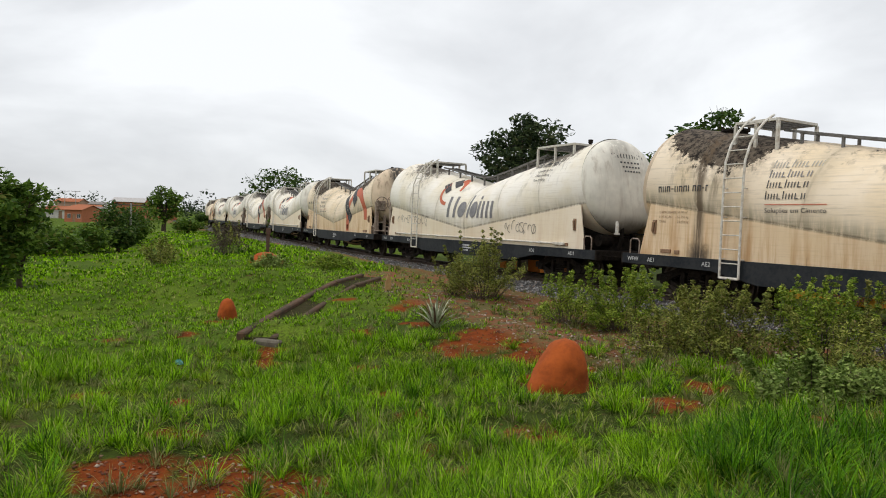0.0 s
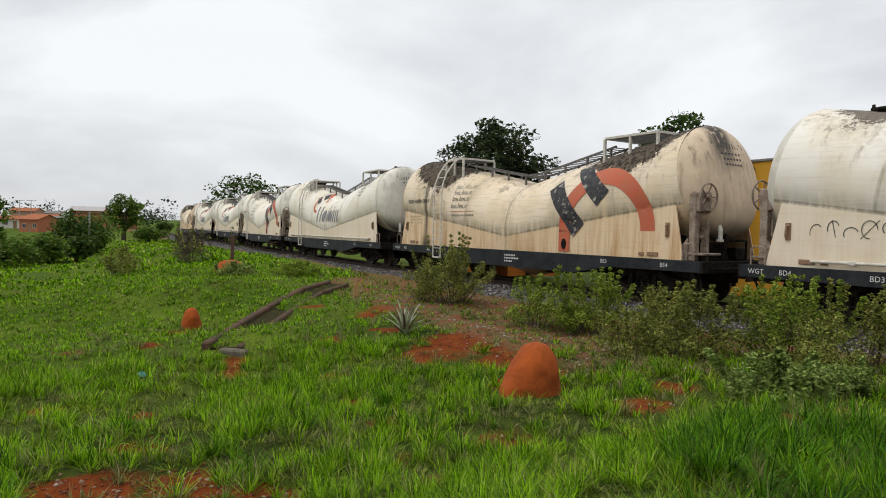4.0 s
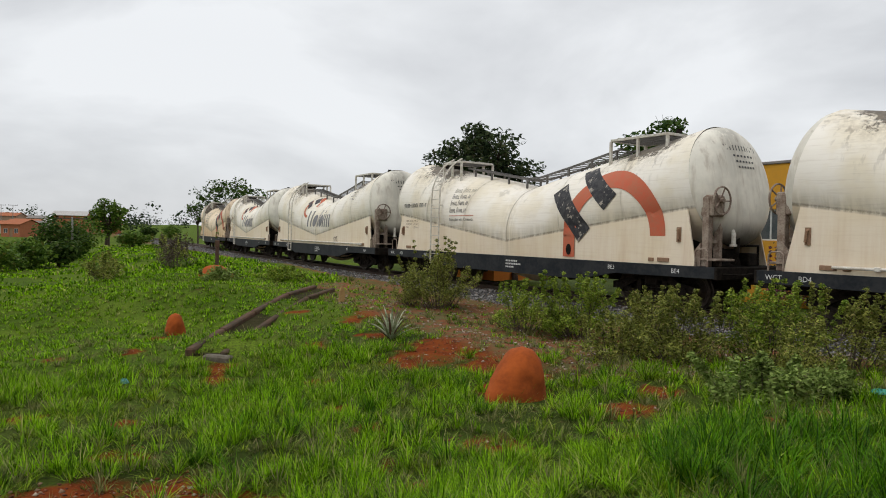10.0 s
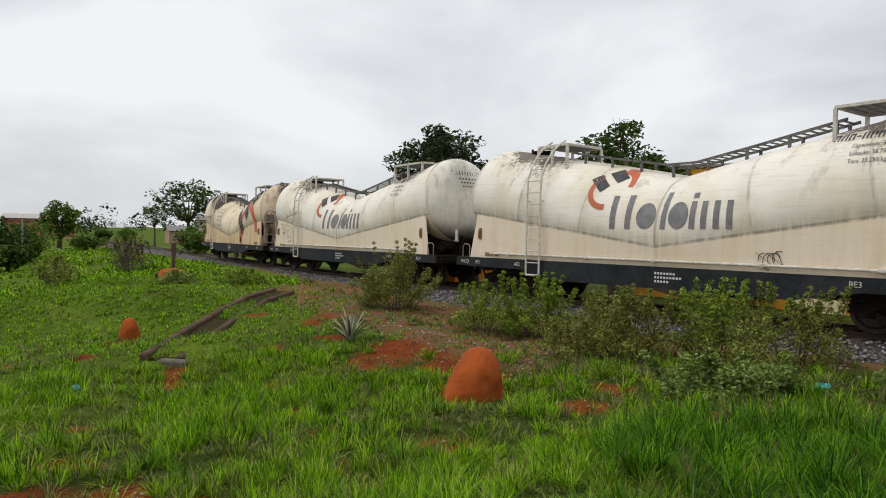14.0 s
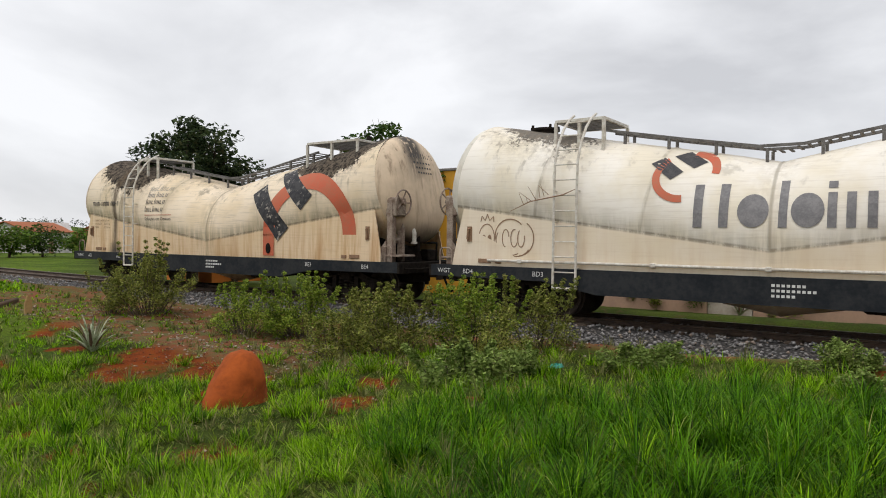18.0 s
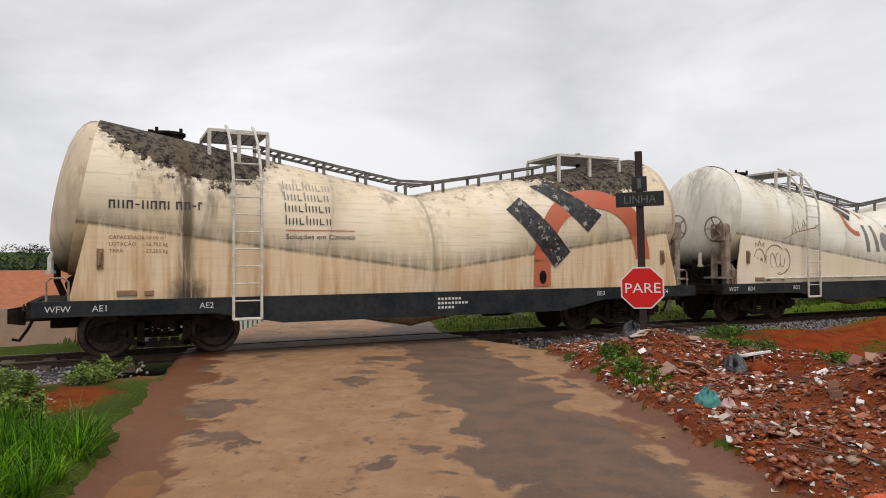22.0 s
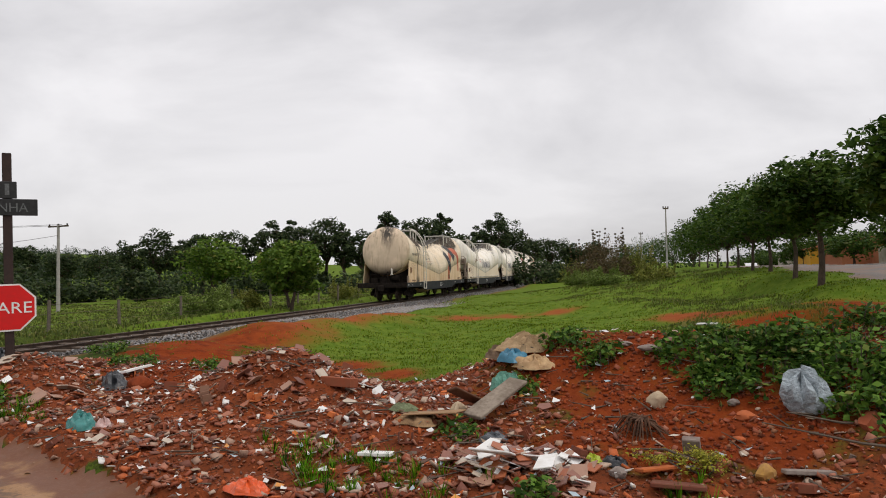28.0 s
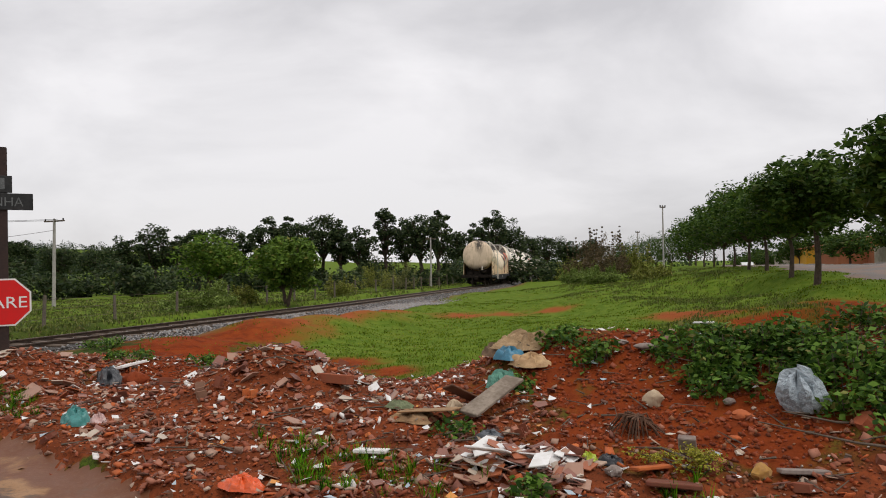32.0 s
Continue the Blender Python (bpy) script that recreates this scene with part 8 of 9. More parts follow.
def rubble_chips():
    """Flat broken bits of tile, brick and board lying at all angles: skewed slabs, joined."""
    r = np.random.RandomState(215)
    n = 33000
    x, y = r.uniform(-2, 13.5, n), r.uniform(-7.4, -1.4, n)
    ok = r.rand(n) < heap_mask(x, y) * np.clip(0.6 + 0.9 * waves(x, y, 1.2, 216), 0.08, 1) * (1 - 0.75 * bare_at(x, y)) * (1 - 0.75 * mound_at(x, y))
    x, y = x[ok], y[ok]
    k = len(x)
    a = np.exp(r.uniform(math.log(0.008), math.log(0.045), k))
    b, th = a * r.uniform(0.35, 0.95, k), a * r.uniform(0.08, 0.3, k)
    u = np.array([(-1, -1), (1, -1), (1, 1), (-1, 1)], float)[None] * r.uniform(0.55, 1.15, (k, 4, 2))
    p = np.stack([u[..., 0] * a[:, None], u[..., 1] * b[:, None], np.zeros((k, 4))], -1)
    v = np.concatenate([p - np.array([0, 0, 1]) * th[:, None, None], p + np.array([0, 0, 1]) * th[:, None, None]], 1)
    t1, t2, t3 = r.normal(0, 0.5, k), r.normal(0, 0.5, k), r.uniform(0, 6.283, k)
    for t, (i, j) in ((t1, (1, 2)), (t2, (0, 2)), (t3, (0, 1))):
        c, q = np.cos(t)[:, None], np.sin(t)[:, None]
        vi, vj = v[..., i] * c - v[..., j] * q, v[..., i] * q + v[..., j] * c
        v[..., i], v[..., j] = vi, vj
    v = v + np.stack([x, y, ground_z(x, y) + 0.25 * a + 0.006], 1)[:, None, :]
    f = np.array([(0, 3, 2, 1), (4, 5, 6, 7), (0, 1, 5, 4), (1, 2, 6, 5), (2, 3, 7, 6), (3, 0, 4, 7)])[None] + (np.arange(k) * 8)[:, None, None]
    return arrays("rubble_chips", v.reshape(-1, 3), f.reshape(-1, 4), M_CHIP)


M_CHIP = island_paint("broken_tile_brick_and_board_chips", [(0, (0.27, 0.085, 0.045)), (0.18, (0.36, 0.145, 0.09)), (0.34, (0.18, 0.066, 0.045)), (0.46, (0.25, 0.060, 0.026)), (0.60, (0.44, 0.10, 0.026)), (0.71, (0.34, 0.21, 0.15)), (0.81, (0.12, 0.055, 0.04)), (0.90, (0.44, 0.32, 0.24)), (0.975, (0.70, 0.68, 0.64))], 0.8, 9)


def earth_clods():
    r = np.random.RandomState(65)
    n = 60000
    x, y = r.uniform(0.5, 13, n), r.uniform(-7.4, -2.4, n)
    ok = r.rand(n) < heap_mask(x, y) * np.maximum(bare_at(x, y), mound_at(x, y)) * np.clip(0.5 + 0.8 * waves(x, y, 0.5, 66), 0.05, 1)
    x, y = x[ok], y[ok]
    return scatter_stones("earth_clods", np.stack([x, y, ground_z(x, y) + 0.002], 1), (0.006, 0.034), M_CLOD, 67)


M_CLOD = island_paint("red_earth_clods", [(0, (0.19, 0.030, 0.006)), (0.4, (0.25, 0.044, 0.008)), (0.7, (0.10, 0.018, 0.005)), (0.93, (0.24, 0.10, 0.05)), (0.985, (0.42, 0.34, 0.27))], 0.95, 15)
part("loose_earth", earth_clods(), M_CLOD, rubble, "red earth clods")["kind"] = "stuff"
part("crushed_rubble", rubble_chips(), M_CHIP, rubble, "broken bits of tile and brick")["kind"] = "stuff"
part("small_rubble", small_rubble(), M_BRICKBIT, rubble, "small brick bits and pebbles")["kind"] = "stuff"
M_LITTER = island_paint("paper_and_plastic_scraps", [(0, (0.68, 0.67, 0.65)), (0.45, (0.50, 0.44, 0.36)), (0.62, (0.30, 0.22, 0.15)), (0.8, (0.35, 0.42, 0.46)), (0.93, (0.60, 0.25, 0.06))], 0.6, 5)


def litter():
    r = np.random.RandomState(25)
    n = 1700
    x, y = r.uniform(-2, 13, n), r.uniform(-7, -1.4, n)
    ok = r.rand(n) < heap_mask(x, y)
    x, y = x[ok], y[ok]
    z = ground_z(x, y) + 0.03
    k = len(x)
    a, s, b = r.uniform(0, 6.28, k), r.uniform(0.012, 0.05, k), r.uniform(0.3, 1.0, k)
    t1, t2 = r.uniform(-0.02, 0.03, k), r.uniform(-0.02, 0.03, k)
    ca, sa = np.cos(a) * s, np.sin(a) * s
    v = np.stack([np.stack([x - ca, y - sa, z], 1), np.stack([x + sa * b, y - ca * b, z + t1], 1), np.stack([x + ca, y + sa, z + t2], 1), np.stack([x - sa * b, y + ca * b, z], 1)], 1)
    return arrays("litter_scraps", v.reshape(-1, 3), np.arange(4 * k).reshape(-1, 4), M_LITTER)


part("litter", litter(), M_LITTER, rubble, "scraps of paper and plastic")["kind"] = "stuff"


def twigs():
    g = Geo()
    r = random.Random(33)
    k = 0
    while k < 420:
        x, y = r.uniform(1, 12), r.uniform(-6.8, -1.8)
        if float(heap_mask(np.array([x]), np.array([y]))[0]) < 0.6:
            continue
        a, L = r.uniform(0, 6.28), r.uniform(0.08, 0.35)
        z = z_at(x, y) + 0.02
        g.tube([(x, y, z), (x + L * math.cos(a), y + L * math.sin(a), z + r.uniform(-0.01, 0.07))], [r.uniform(0.003, 0.010), 0.003], 4)
        k += 1
    return g


part("dry_brush_litter", twigs(), M_TWIG, rubble, "scattered dry twigs")["kind"] = "stuff"


def crumpled(name, x, y, w, d, h, seed, material, label, category="bag", turn=0, ridge=1.0, lift=0.0, segs=26, full=False):
    """A slack bag or sheet: a low dome, folded and dented."""
    g = Geo()
    rings = []
    m = 12
    for j in range(m + 1):
        f = j / m
        ring = []
        for i in range(segs):
            a = 2 * math.pi * i / segs
            n1 = noise.noise(Vector((math.cos(a) * 1.7, math.sin(a) * 1.7, seed)))
            n2 = noise.noise(Vector((math.cos(a) * 4.5 + seed, math.sin(a) * 4.5, f * 3)))
            rad = (1 - f) ** 0.55 * (1 + 0.35 * n1 + 0.16 * n2 * ridge)
            z = 0.72 * h * (1 - (1 - f) ** 1.5) * (1 + 0.9 * n1 * (1 - f) + 0.55 * n2 * ridge) + 0.01
            if full:
                rad = (1 - f ** 2.6) ** 0.5 * (0.8 + 0.35 * math.sin(f * 2.6)) * (1 + 0.5 * n1 + 0.4 * abs(n2))
                z = h * f * (1 + 0.45 * n1 + 0.3 * n2)
            ring.append((w / 2 * rad * math.cos(a) + (0.12 * w * f if full else 0), d / 2 * rad * math.sin(a), z))
        rings.append(ring)
    g.loft(rings)
    return solid(name, g, material, label, category, smooth=True, at=pose(x, y, z_at(x, y) + lift, 0, 0, turn))


def plastic(name, c, rough=0.35):
    return plain(name, c, tuple(v * 0.7 for v in c), rough, 7.0, bump=0.5, spec=0.5)


crumpled("plastic_bag", 4.62, -2.62, 0.36, 0.20, 0.10, 3, plastic("orange_plastic", (0.75, 0.11, 0.02)), "crumpled bright orange plastic bag lying in a puddle", turn=20)
crumpled("plastic_bag", 7.5, -2.45, 0.34, 0.28, 0.19, 4, plastic("teal_plastic", (0.05, 0.24, 0.22)), "crumpled teal plastic bag on the rubble")
crumpled("plastic_bag", 7.35, -2.6, 0.18, 0.15, 0.10, 5, plastic("pale_pink_plastic", (0.55, 0.36, 0.33)), "small pale pink plastic bag on the rubble")
crumpled("plastic_bag", 4.75, -5.55, 0.34, 0.30, 0.20, 6, plain("teal_netting", (0.16, 0.36, 0.27), (0.08, 0.22, 0.17), 0.8, 40.0, bump=0.8), "bundle of pale teal plastic netting on red earth")
crumpled("plastic_bag", 9.7, -3.5, 0.75, 0.34, 0.22, 7, plastic("black_plastic", (0.018, 0.020, 0.024)), "crumpled black plastic bag on red earth", turn=-15)
crumpled("plastic_bag", 10.9, -2.45, 0.65, 0.35, 0.24, 8, plastic("dark_grey_plastic", (0.03, 0.035, 0.042)), "torn dark plastic sheet at the foot of the sign")
crumpled("plastic_bag", 8.6, -4.7, 0.3, 0.16, 0.08, 9, plastic("pale_blue_plastic", (0.28, 0.38, 0.42)), "pale blue plastic bag on the heap")
crumpled("plastic_sack", 2.0, -5.76, 0.34, 0.24, 0.27, 10, plain("dirty_pale_blue_sack", (0.46, 0.53, 0.57), (0.24, 0.28, 0.30), 0.4, 5.0, bump=1.0, dist=0.05), "slumped pale grey-blue plastic sack in the weeds", ridge=1.0, full=True)
crumpled("plastic_bag", 5.5, 7.75, 0.24, 0.14, 0.06, 11, plastic("green_plastic", (0.03, 0.33, 0.27)), "flat green plastic bag beside the ballast")
crumpled("plastic_bag", -3.7, 10.2, 0.13, 0.10, 0.08, 12, plastic("turquoise_plastic", (0.10, 0.35, 0.34)), "small turquoise plastic scrap in the grass")
crumpled("plastic_cup", 5.05, 3.25, 0.13, 0.10, 0.07, 13, plastic("clear_white_plastic", (0.42, 0.46, 0.44)), "crushed pale plastic cup in tall grass")
# sacks on the crest
M_SACK = plain("tan_woven_sack", (0.42, 0.29, 0.16), (0.27, 0.18, 0.10), 0.9, 14.0, bump=0.6)
crumpled("sack", 5.05, -6.25, 0.70, 0.46, 0.22, 14, M_SACK, "slumped brown woven sack on the heap's crest", "sack", turn=30, ridge=1.5)
crumpled("sack", 4.70, -5.95, 0.46, 0.36, 0.15, 15, plain("pale_cardboard", (0.50, 0.34, 0.18), (0.34, 0.21, 0.11), 0.9, 5.0), "pale torn sack on the heap's crest", "sack", ridge=1.4)
crumpled("sack", 5.3, -6.15, 0.42, 0.35, 0.17, 16, plain("dark_brown_sack", (0.12, 0.08, 0.05), (0.2, 0.13, 0.08), 0.9, 8.0), "dark brown sack on the heap's crest", "sack")
crumpled("tarpaulin", 4.98, -5.92, 0.40, 0.25, 0.15, 17, plastic("blue_tarpaulin", (0.04, 0.20, 0.30)), "crumpled blue tarpaulin under the sacks", "tarpaulin", lift=0.1)
crumpled("sack", 4.75, -4.35, 0.5, 0.36, 0.09, 18, plain("wet_jute", (0.36, 0.22, 0.11), (0.22, 0.13, 0.07), 0.95, 16.0, bump=0.6), "flattened wet jute sack on the rubble", "sack")
crumpled("sack", 5.1, -4.5, 0.35, 0.22, 0.06, 19, plain("mossy_cloth", (0.16, 0.19, 0.10), (0.10, 0.11, 0.06), 0.95, 14.0), "flat greenish cloth on the rubble", "cloth")


def boulder(x, y, w, d, h, seed, material, label):
    g = Geo()
    rings = []
    for j in range(9):
        f = j / 8
        ring = []
        for i in range(16):
            a = 2 * math.pi * i / 16
            rad = math.sin(math.pi * (0.12 + 0.88 * f)) ** 0.6 if f < 1 else 0.02
            q_ = Vector((math.cos(a) * 1.6, math.sin(a) * 1.6, f * 2 + seed * 3.1))
            k = 0.9 + 0.5 * noise.noise(q_) + 0.22 * noise.noise(q_ * 2.7)
            ring.append((w / 2 * rad * k * math.cos(a), d / 2 * rad * k * math.sin(a), h * (f - 0.12)))
        rings.append(ring)
    g.loft(rings)
    return solid("stone", g, material, label, "stone", "loose stones", smooth=True, at=pose(x, y, z_at(x, y), 0, 0, seed * 47))


M_PALE = plain("pale_round_stone", (0.48, 0.38, 0.26), (0.36, 0.26, 0.17), 0.9, 6.0)
M_GREYST = plain("grey_rubble_stone", (0.26, 0.22, 0.19), (0.18, 0.13, 0.11), 0.9, 6.0)
M_YELST = plain("yellow_sandstone", (0.44, 0.24, 0.06), (0.30, 0.16, 0.06), 0.9, 6.0)
for i, (x, y, w, h, m, l) in enumerate([(3.12, -5.6, 0.18, 0.15, M_PALE, "pale rounded stone on red earth"), (4.65, -4.75, 0.17, 0.13, M_PALE, "pale rounded stone beside a plank"), (3.95, -6.5, 0.18, 0.05, M_GREYST, "flat grey stone slab on the heap"),
                                        (3.62, -6.4, 0.24, 0.07, M_GREYST, "grey concrete lump on the heap"), (2.55, -5.75, 0.11, 0.06, M_GREYST, "grey-brown stone among rubble"), (1.97, -4.83, 0.16, 0.12, M_YELST, "yellow-brown stone at the heap's foot"), (2.75, -4.35, 0.14, 0.08, M_GREYST, "dark stone at the heap's foot"), (2.4, -5.6, 0.17, 0.09, plain("orange_clay_lump", (0.45, 0.12, 0.04), (0.36, 0.1, 0.04), 0.9, 6.0), "orange clay lump on the heap"),
                                        (9.3, -3.7, 0.3, 0.22, M_SOIL, "brown earth clod beside a black bag")]):
    boulder(x, y, w, w * 0.75, h, i + 1, m, l)


def slab(name, x, y, a, b, th, turn, tilt, material, label, category="board", lift=0.03, roll=0):
    return solid(name, Geo().box(-a / 2, a / 2, -b / 2, b / 2, 0, th, min(th, 0.02) * 0.3), material, label, category, at=pose(x, y, z_at(x, y) + lift, tilt, roll, turn))


M_BOARD = plain("grey_weathered_board", (0.27, 0.22, 0.17), (0.15, 0.115, 0.085), 0.9, 5.0)
M_FOAM = plain("white_foam_sheet", (0.75, 0.74, 0.72), (0.62, 0.60, 0.56), 0.7, 6.0, bump=0.05)
slab("plank", 4.4, -5.0, 0.78, 0.2, 0.03, -84, 6, M_BOARD, "grey weathered plank leaning on red earth", lift=0.15, roll=-16)
slab("plank", 4.75, -5.0, 0.55, 0.12, 0.02, 95, 22, plain("wet_brown_board", (0.16, 0.07, 0.04), (0.1, 0.05, 0.03), 0.8, 6.0), "dark wet board leaning on the rubble", lift=0.09, roll=-24)
slab("foam_sheet", 4.42, -3.6, 0.26, 0.15, 0.03, 35, 8, M_FOAM, "white foam sheet at the heap's foot", "foam sheet")
slab("foam_sheet", 10.7, -4.1, 0.7, 0.3, 0.04, 130, 12, M_FOAM, "long white foam board on red earth", "foam sheet")
slab("foam_sheet", 3.1, -4.0, 0.34, 0.13, 0.012, 120, 10, M_FOAM, "white panel lying on broken tiles", "foam sheet", lift=0.14)
slab("foam_sheet", 3.45, -3.85, 0.3, 0.16, 0.015, 20, 20, M_FOAM, "white panel lying on broken tiles", "foam sheet", lift=0.16)
slab("roof_tile", 2.35, -4.4, 0.34, 0.2, 0.03, 25, 10, M_BRICK, "orange clay roof tile at the heap's foot", "roof tile")
slab("roof_tile", 6.4, -4.7, 0.42, 0.14, 0.10, 15, 8, M_BRICK, "orange hollow brick on the heap", "brick")
slab("concrete_piece", 2.5, -4.9, 0.12, 0.2, 0.05, 20, 60, M_GREYST, "upright grey concrete piece in the rubble", "concrete", lift=0.06)
slab("broken_board", 1.75, -4.95, 0.3, 0.11, 0.03, 35, 10, M_GREYST, "muddy grey board among the rubble", lift=0.03)
slab("white_scrap", 3.2, -6.75, 0.2, 0.05, 0.02, 40, 12, M_FOAM, "white plastic strip on the heap's crest", "scrap", lift=0.12)
# dead root ball and sticks
g = Geo()
r_ = random.Random(44)
for k in range(44):
    a, L = r_.uniform(0, 6.28), r_.uniform(0.08, 0.30)
    g.tube([(0, 0, 0.12), (L * 0.5 * math.cos(a), L * 0.5 * math.sin(a), 0.10 + r_.uniform(-0.06, 0.06)), (L * math.cos(a), L * math.sin(a), r_.uniform(-0.1, 0.02))], [0.013, 0.008, 0.002], 5)
solid("dead_root_clump", g, plain("dead_root_wood", (0.12, 0.06, 0.035), (0.06, 0.032, 0.02), 0.95, 8.0), "dead palm root clump on red earth", "roots", kind="stuff", at=pose(3.0, -5.1, z_at(3.0, -5.1)))
for i, (x, y, L, tn) in enumerate([(1.55, -5.3, 1.2, 40), (1.75, -5.5, 1.0, 75), (2.6, -4.75, 0.5, 10), (8.4, -4.7, 0.6, 60), (11.3, -2.3, 0.9, 150), (6.9, -4.3, 0.4, 50)]):
    z = z_at(x, y)
    c_, s_ = math.cos(radians(tn)), math.sin(radians(tn))
    solid("stick", Geo().tube([(-L / 2, 0, 0.02), (0, 0.04, 0.10), (L / 2, -0.02, 0.22 if i < 2 else 0.06)], [0.011, 0.009, 0.004], 6), M_TWIG, "bare grey-brown branch lying on the rubble", "branch", "branches", at=pose(x, y, z, 0, 0, tn))


def creeper(x, y, w, d, h, seed, label, n=30, per=16):
    """A low mat of broad-leaved creeper."""
    t = thing("creeper", label, "weeds", "weeds on the rubble", at=pose(x, y, 0))
    r = random.Random(seed)
    c, q = [], []
    g = Geo()
    for k in range(n):
        a, f = r.uniform(0, 6.28), math.sqrt(r.random())
        px, py = w / 2 * f * math.cos(a), d / 2 * f * math.sin(a)
        z = z_at(x + px, y + py)
        hh = h * r.uniform(0.4, 1.0) * (1.1 - f * 0.6)
        c.append((px, py, z + hh * 0.7))
        q.append(0.13)
        g.tube([(px * 0.8, py * 0.8, z - 0.02), (px, py, z + hh)], [0.006, 0.003], 4)
    part("stalk", g, M_TWIG, t)["kind"] = "stuff"
    part("foliage", leaf_cloud(c, q, int(per * 1.7), 0.042, seed, M_CREEP, "foliage", 0.8, aspect=1.5), M_CREEP, t)


M_CREEP = leaf_paint("creeper_leaves", (0.022, 0.060, 0.008), (0.14, 0.255, 0.036), (0.24, 0.20, 0.06))
for i, (x, y, w, d, h, n) in enumerate([(2.95, -6.35, 1.1, 0.8, 0.28, 62), (2.45, -6.3, 1.3, 0.9, 0.32, 80), (1.75, -6.15, 1.2, 1.0, 0.34, 76), (2.75, -5.95, 0.6, 0.35, 0.20, 24), (1.2, -5.9, 0.9, 0.9, 0.35, 36), (3.95, -6.1, 0.45, 0.35, 0.24, 14), (4.55, -6.35, 0.6, 0.3, 0.18, 16), (4.6, -5.6, 0.4, 0.3, 0.12, 10), (2.05, -6.9, 1.4, 0.6, 0.3, 30), (0.6, -6.4, 1.4, 1.2, 0.4, 40), (8.2, -5.0, 0.6, 0.4, 0.15, 12), (10.2, -5.2, 1.0, 0.5, 0.16, 18), (11.8, -4.6, 1.4, 0.7, 0.2, 24), (9.6, -2.1, 0.7, 0.3, 0.14, 14), (10.3, -2.05, 0.5, 0.3, 0.12, 10), (12.9, -3.2, 1.2, 0.8, 0.2, 20), (14.2, -5.0, 1.4, 0.7, 0.22, 22), (4.25, -4.35, 0.3, 0.25, 0.1, 8), (2.95, -3.75, 0.3, 0.25, 0.14, 8)]):
    creeper(x, y, w, d, h, 500 + i, "green broad-leaved weeds growing over the rubble", n)


def verge_keep(x, y):
    q = np.exp(-(((x - 4.55) / 0.95) ** 2 + ((y + 3.3) / 0.34) ** 2) ** 2)
    q = np.maximum(q, np.exp(-(((x - 3.7) / 0.55) ** 2 + ((y + 3.4) / 0.3) ** 2) ** 2))
    q = np.maximum(q, 0.9 * np.exp(-(((x - 9.3) / 1.1) ** 2 + ((y + 2.1) / 0.3) ** 2) ** 2))
    q = np.maximum(q, 0.7 * np.exp(-(((x - 2.2) / 0.35) ** 2 + ((y + 4.35) / 0.2) ** 2) ** 2))
    return q


tussocks(3600, 3.4, 11, 95, 160, 24, 0.13, 0.007, 59, M_TALL, "verge_grass", verge_keep, "green grass tufts along the edge of the rubble", 3, 1.3)
# puddles at the road's edge
p_ = Paint("muddy_water", 0.10, 0.0, 0.3)
p_.colour(p_.mix(p_.remap(p_.noise(p_.co(which="World"), 1.2), 0.4, 0.6), (0.19, 0.075, 0.030), (0.14, 0.056, 0.024)))
M_WATER = p_.m


def puddle(hx, hy, ha, hb, ht, label):
    """Still water that fills a hollow of the road."""
    c, k = math.cos(radians(ht)), math.sin(radians(ht))
    rim = [(hx + 1.02 * (ha * math.cos(q) * c - hb * math.sin(q) * k), hy + 1.02 * (ha * math.cos(q) * k + hb * math.sin(q) * c)) for q in (2 * math.pi * i / 36 for i in range(36))]
    z = z_at(hx, hy) + 0.035 + 0.012
    ob = new("puddle", Geo().loft([[(a, b, z - 0.05) for a, b in rim], [(a, b, z) for a, b in rim]]).mesh("puddle"))
    ob.data.materials.append(M_WATER)
    return tagged(ob, label, "puddle", kind="structure")


for h_ in HOLLOWS:
    puddle(*h_, "shallow muddy puddle at the edge of the road")

# ---- houses ----
M_MUSTARD = plain("mustard_wall_paint", (0.60, 0.30, 0.025), (0.54, 0.27, 0.03), 0.8, 1.5, bump=0.1)
M_CREAMWALL = plain("cream_wall_paint", (0.72, 0.62, 0.36), (0.66, 0.56, 0.32), 0.8, 1.5, bump=0.1)
M_BRICKWALL = plain("bare_hollow_brick_wall", (0.42, 0.15, 0.075), (0.34, 0.12, 0.06), 0.95, 4.0)
M_PLASTER = plain("stained_plaster_wall", (0.48, 0.43, 0.37), (0.36, 0.30, 0.25), 0.9, 2.0)
M_PINKWALL = plain("faded_pink_plaster", (0.42, 0.27, 0.19), (0.34, 0.22, 0.16), 0.9, 2.0)
M_ROOF = plain("clay_tile_roof", (0.42, 0.14, 0.06), (0.28, 0.10, 0.05), 0.9, 6.0, bump=0.7)
M_ASBESTOS = plain("grey_fibre_cement_roof", (0.26, 0.24, 0.22), (0.17, 0.155, 0.145), 0.9, 3.0)
M_GLASS = plain("dusty_window_glass", (0.05, 0.065, 0.07), (0.09, 0.10, 0.105), 0.12, 3.0, bump=0.02, spec=0.6)
M_FRAME = plain("white_window_frame", (0.66, 0.66, 0.64), (0.55, 0.55, 0.52), 0.5, 6.0)


def wall_with_hole(L, h, th, holes):
    """A wall along x with rectangular openings (x0, x1, z0, z1) right through it."""
    g = Geo()
    xs = sorted({0, L, *[v for o in holes for v in o[:2]]})
    for a, b in zip(xs[:-1], xs[1:]):
        cut = sorted((o[2], o[3]) for o in holes if o[0] <= a and o[1] >= b)
        z = 0
        for z0, z1 in cut:
            if z0 > z:
                g.box(a, b, 0, th, z, z0)
            z = z1
        g.box(a, b, 0, th, z, h)
    return g


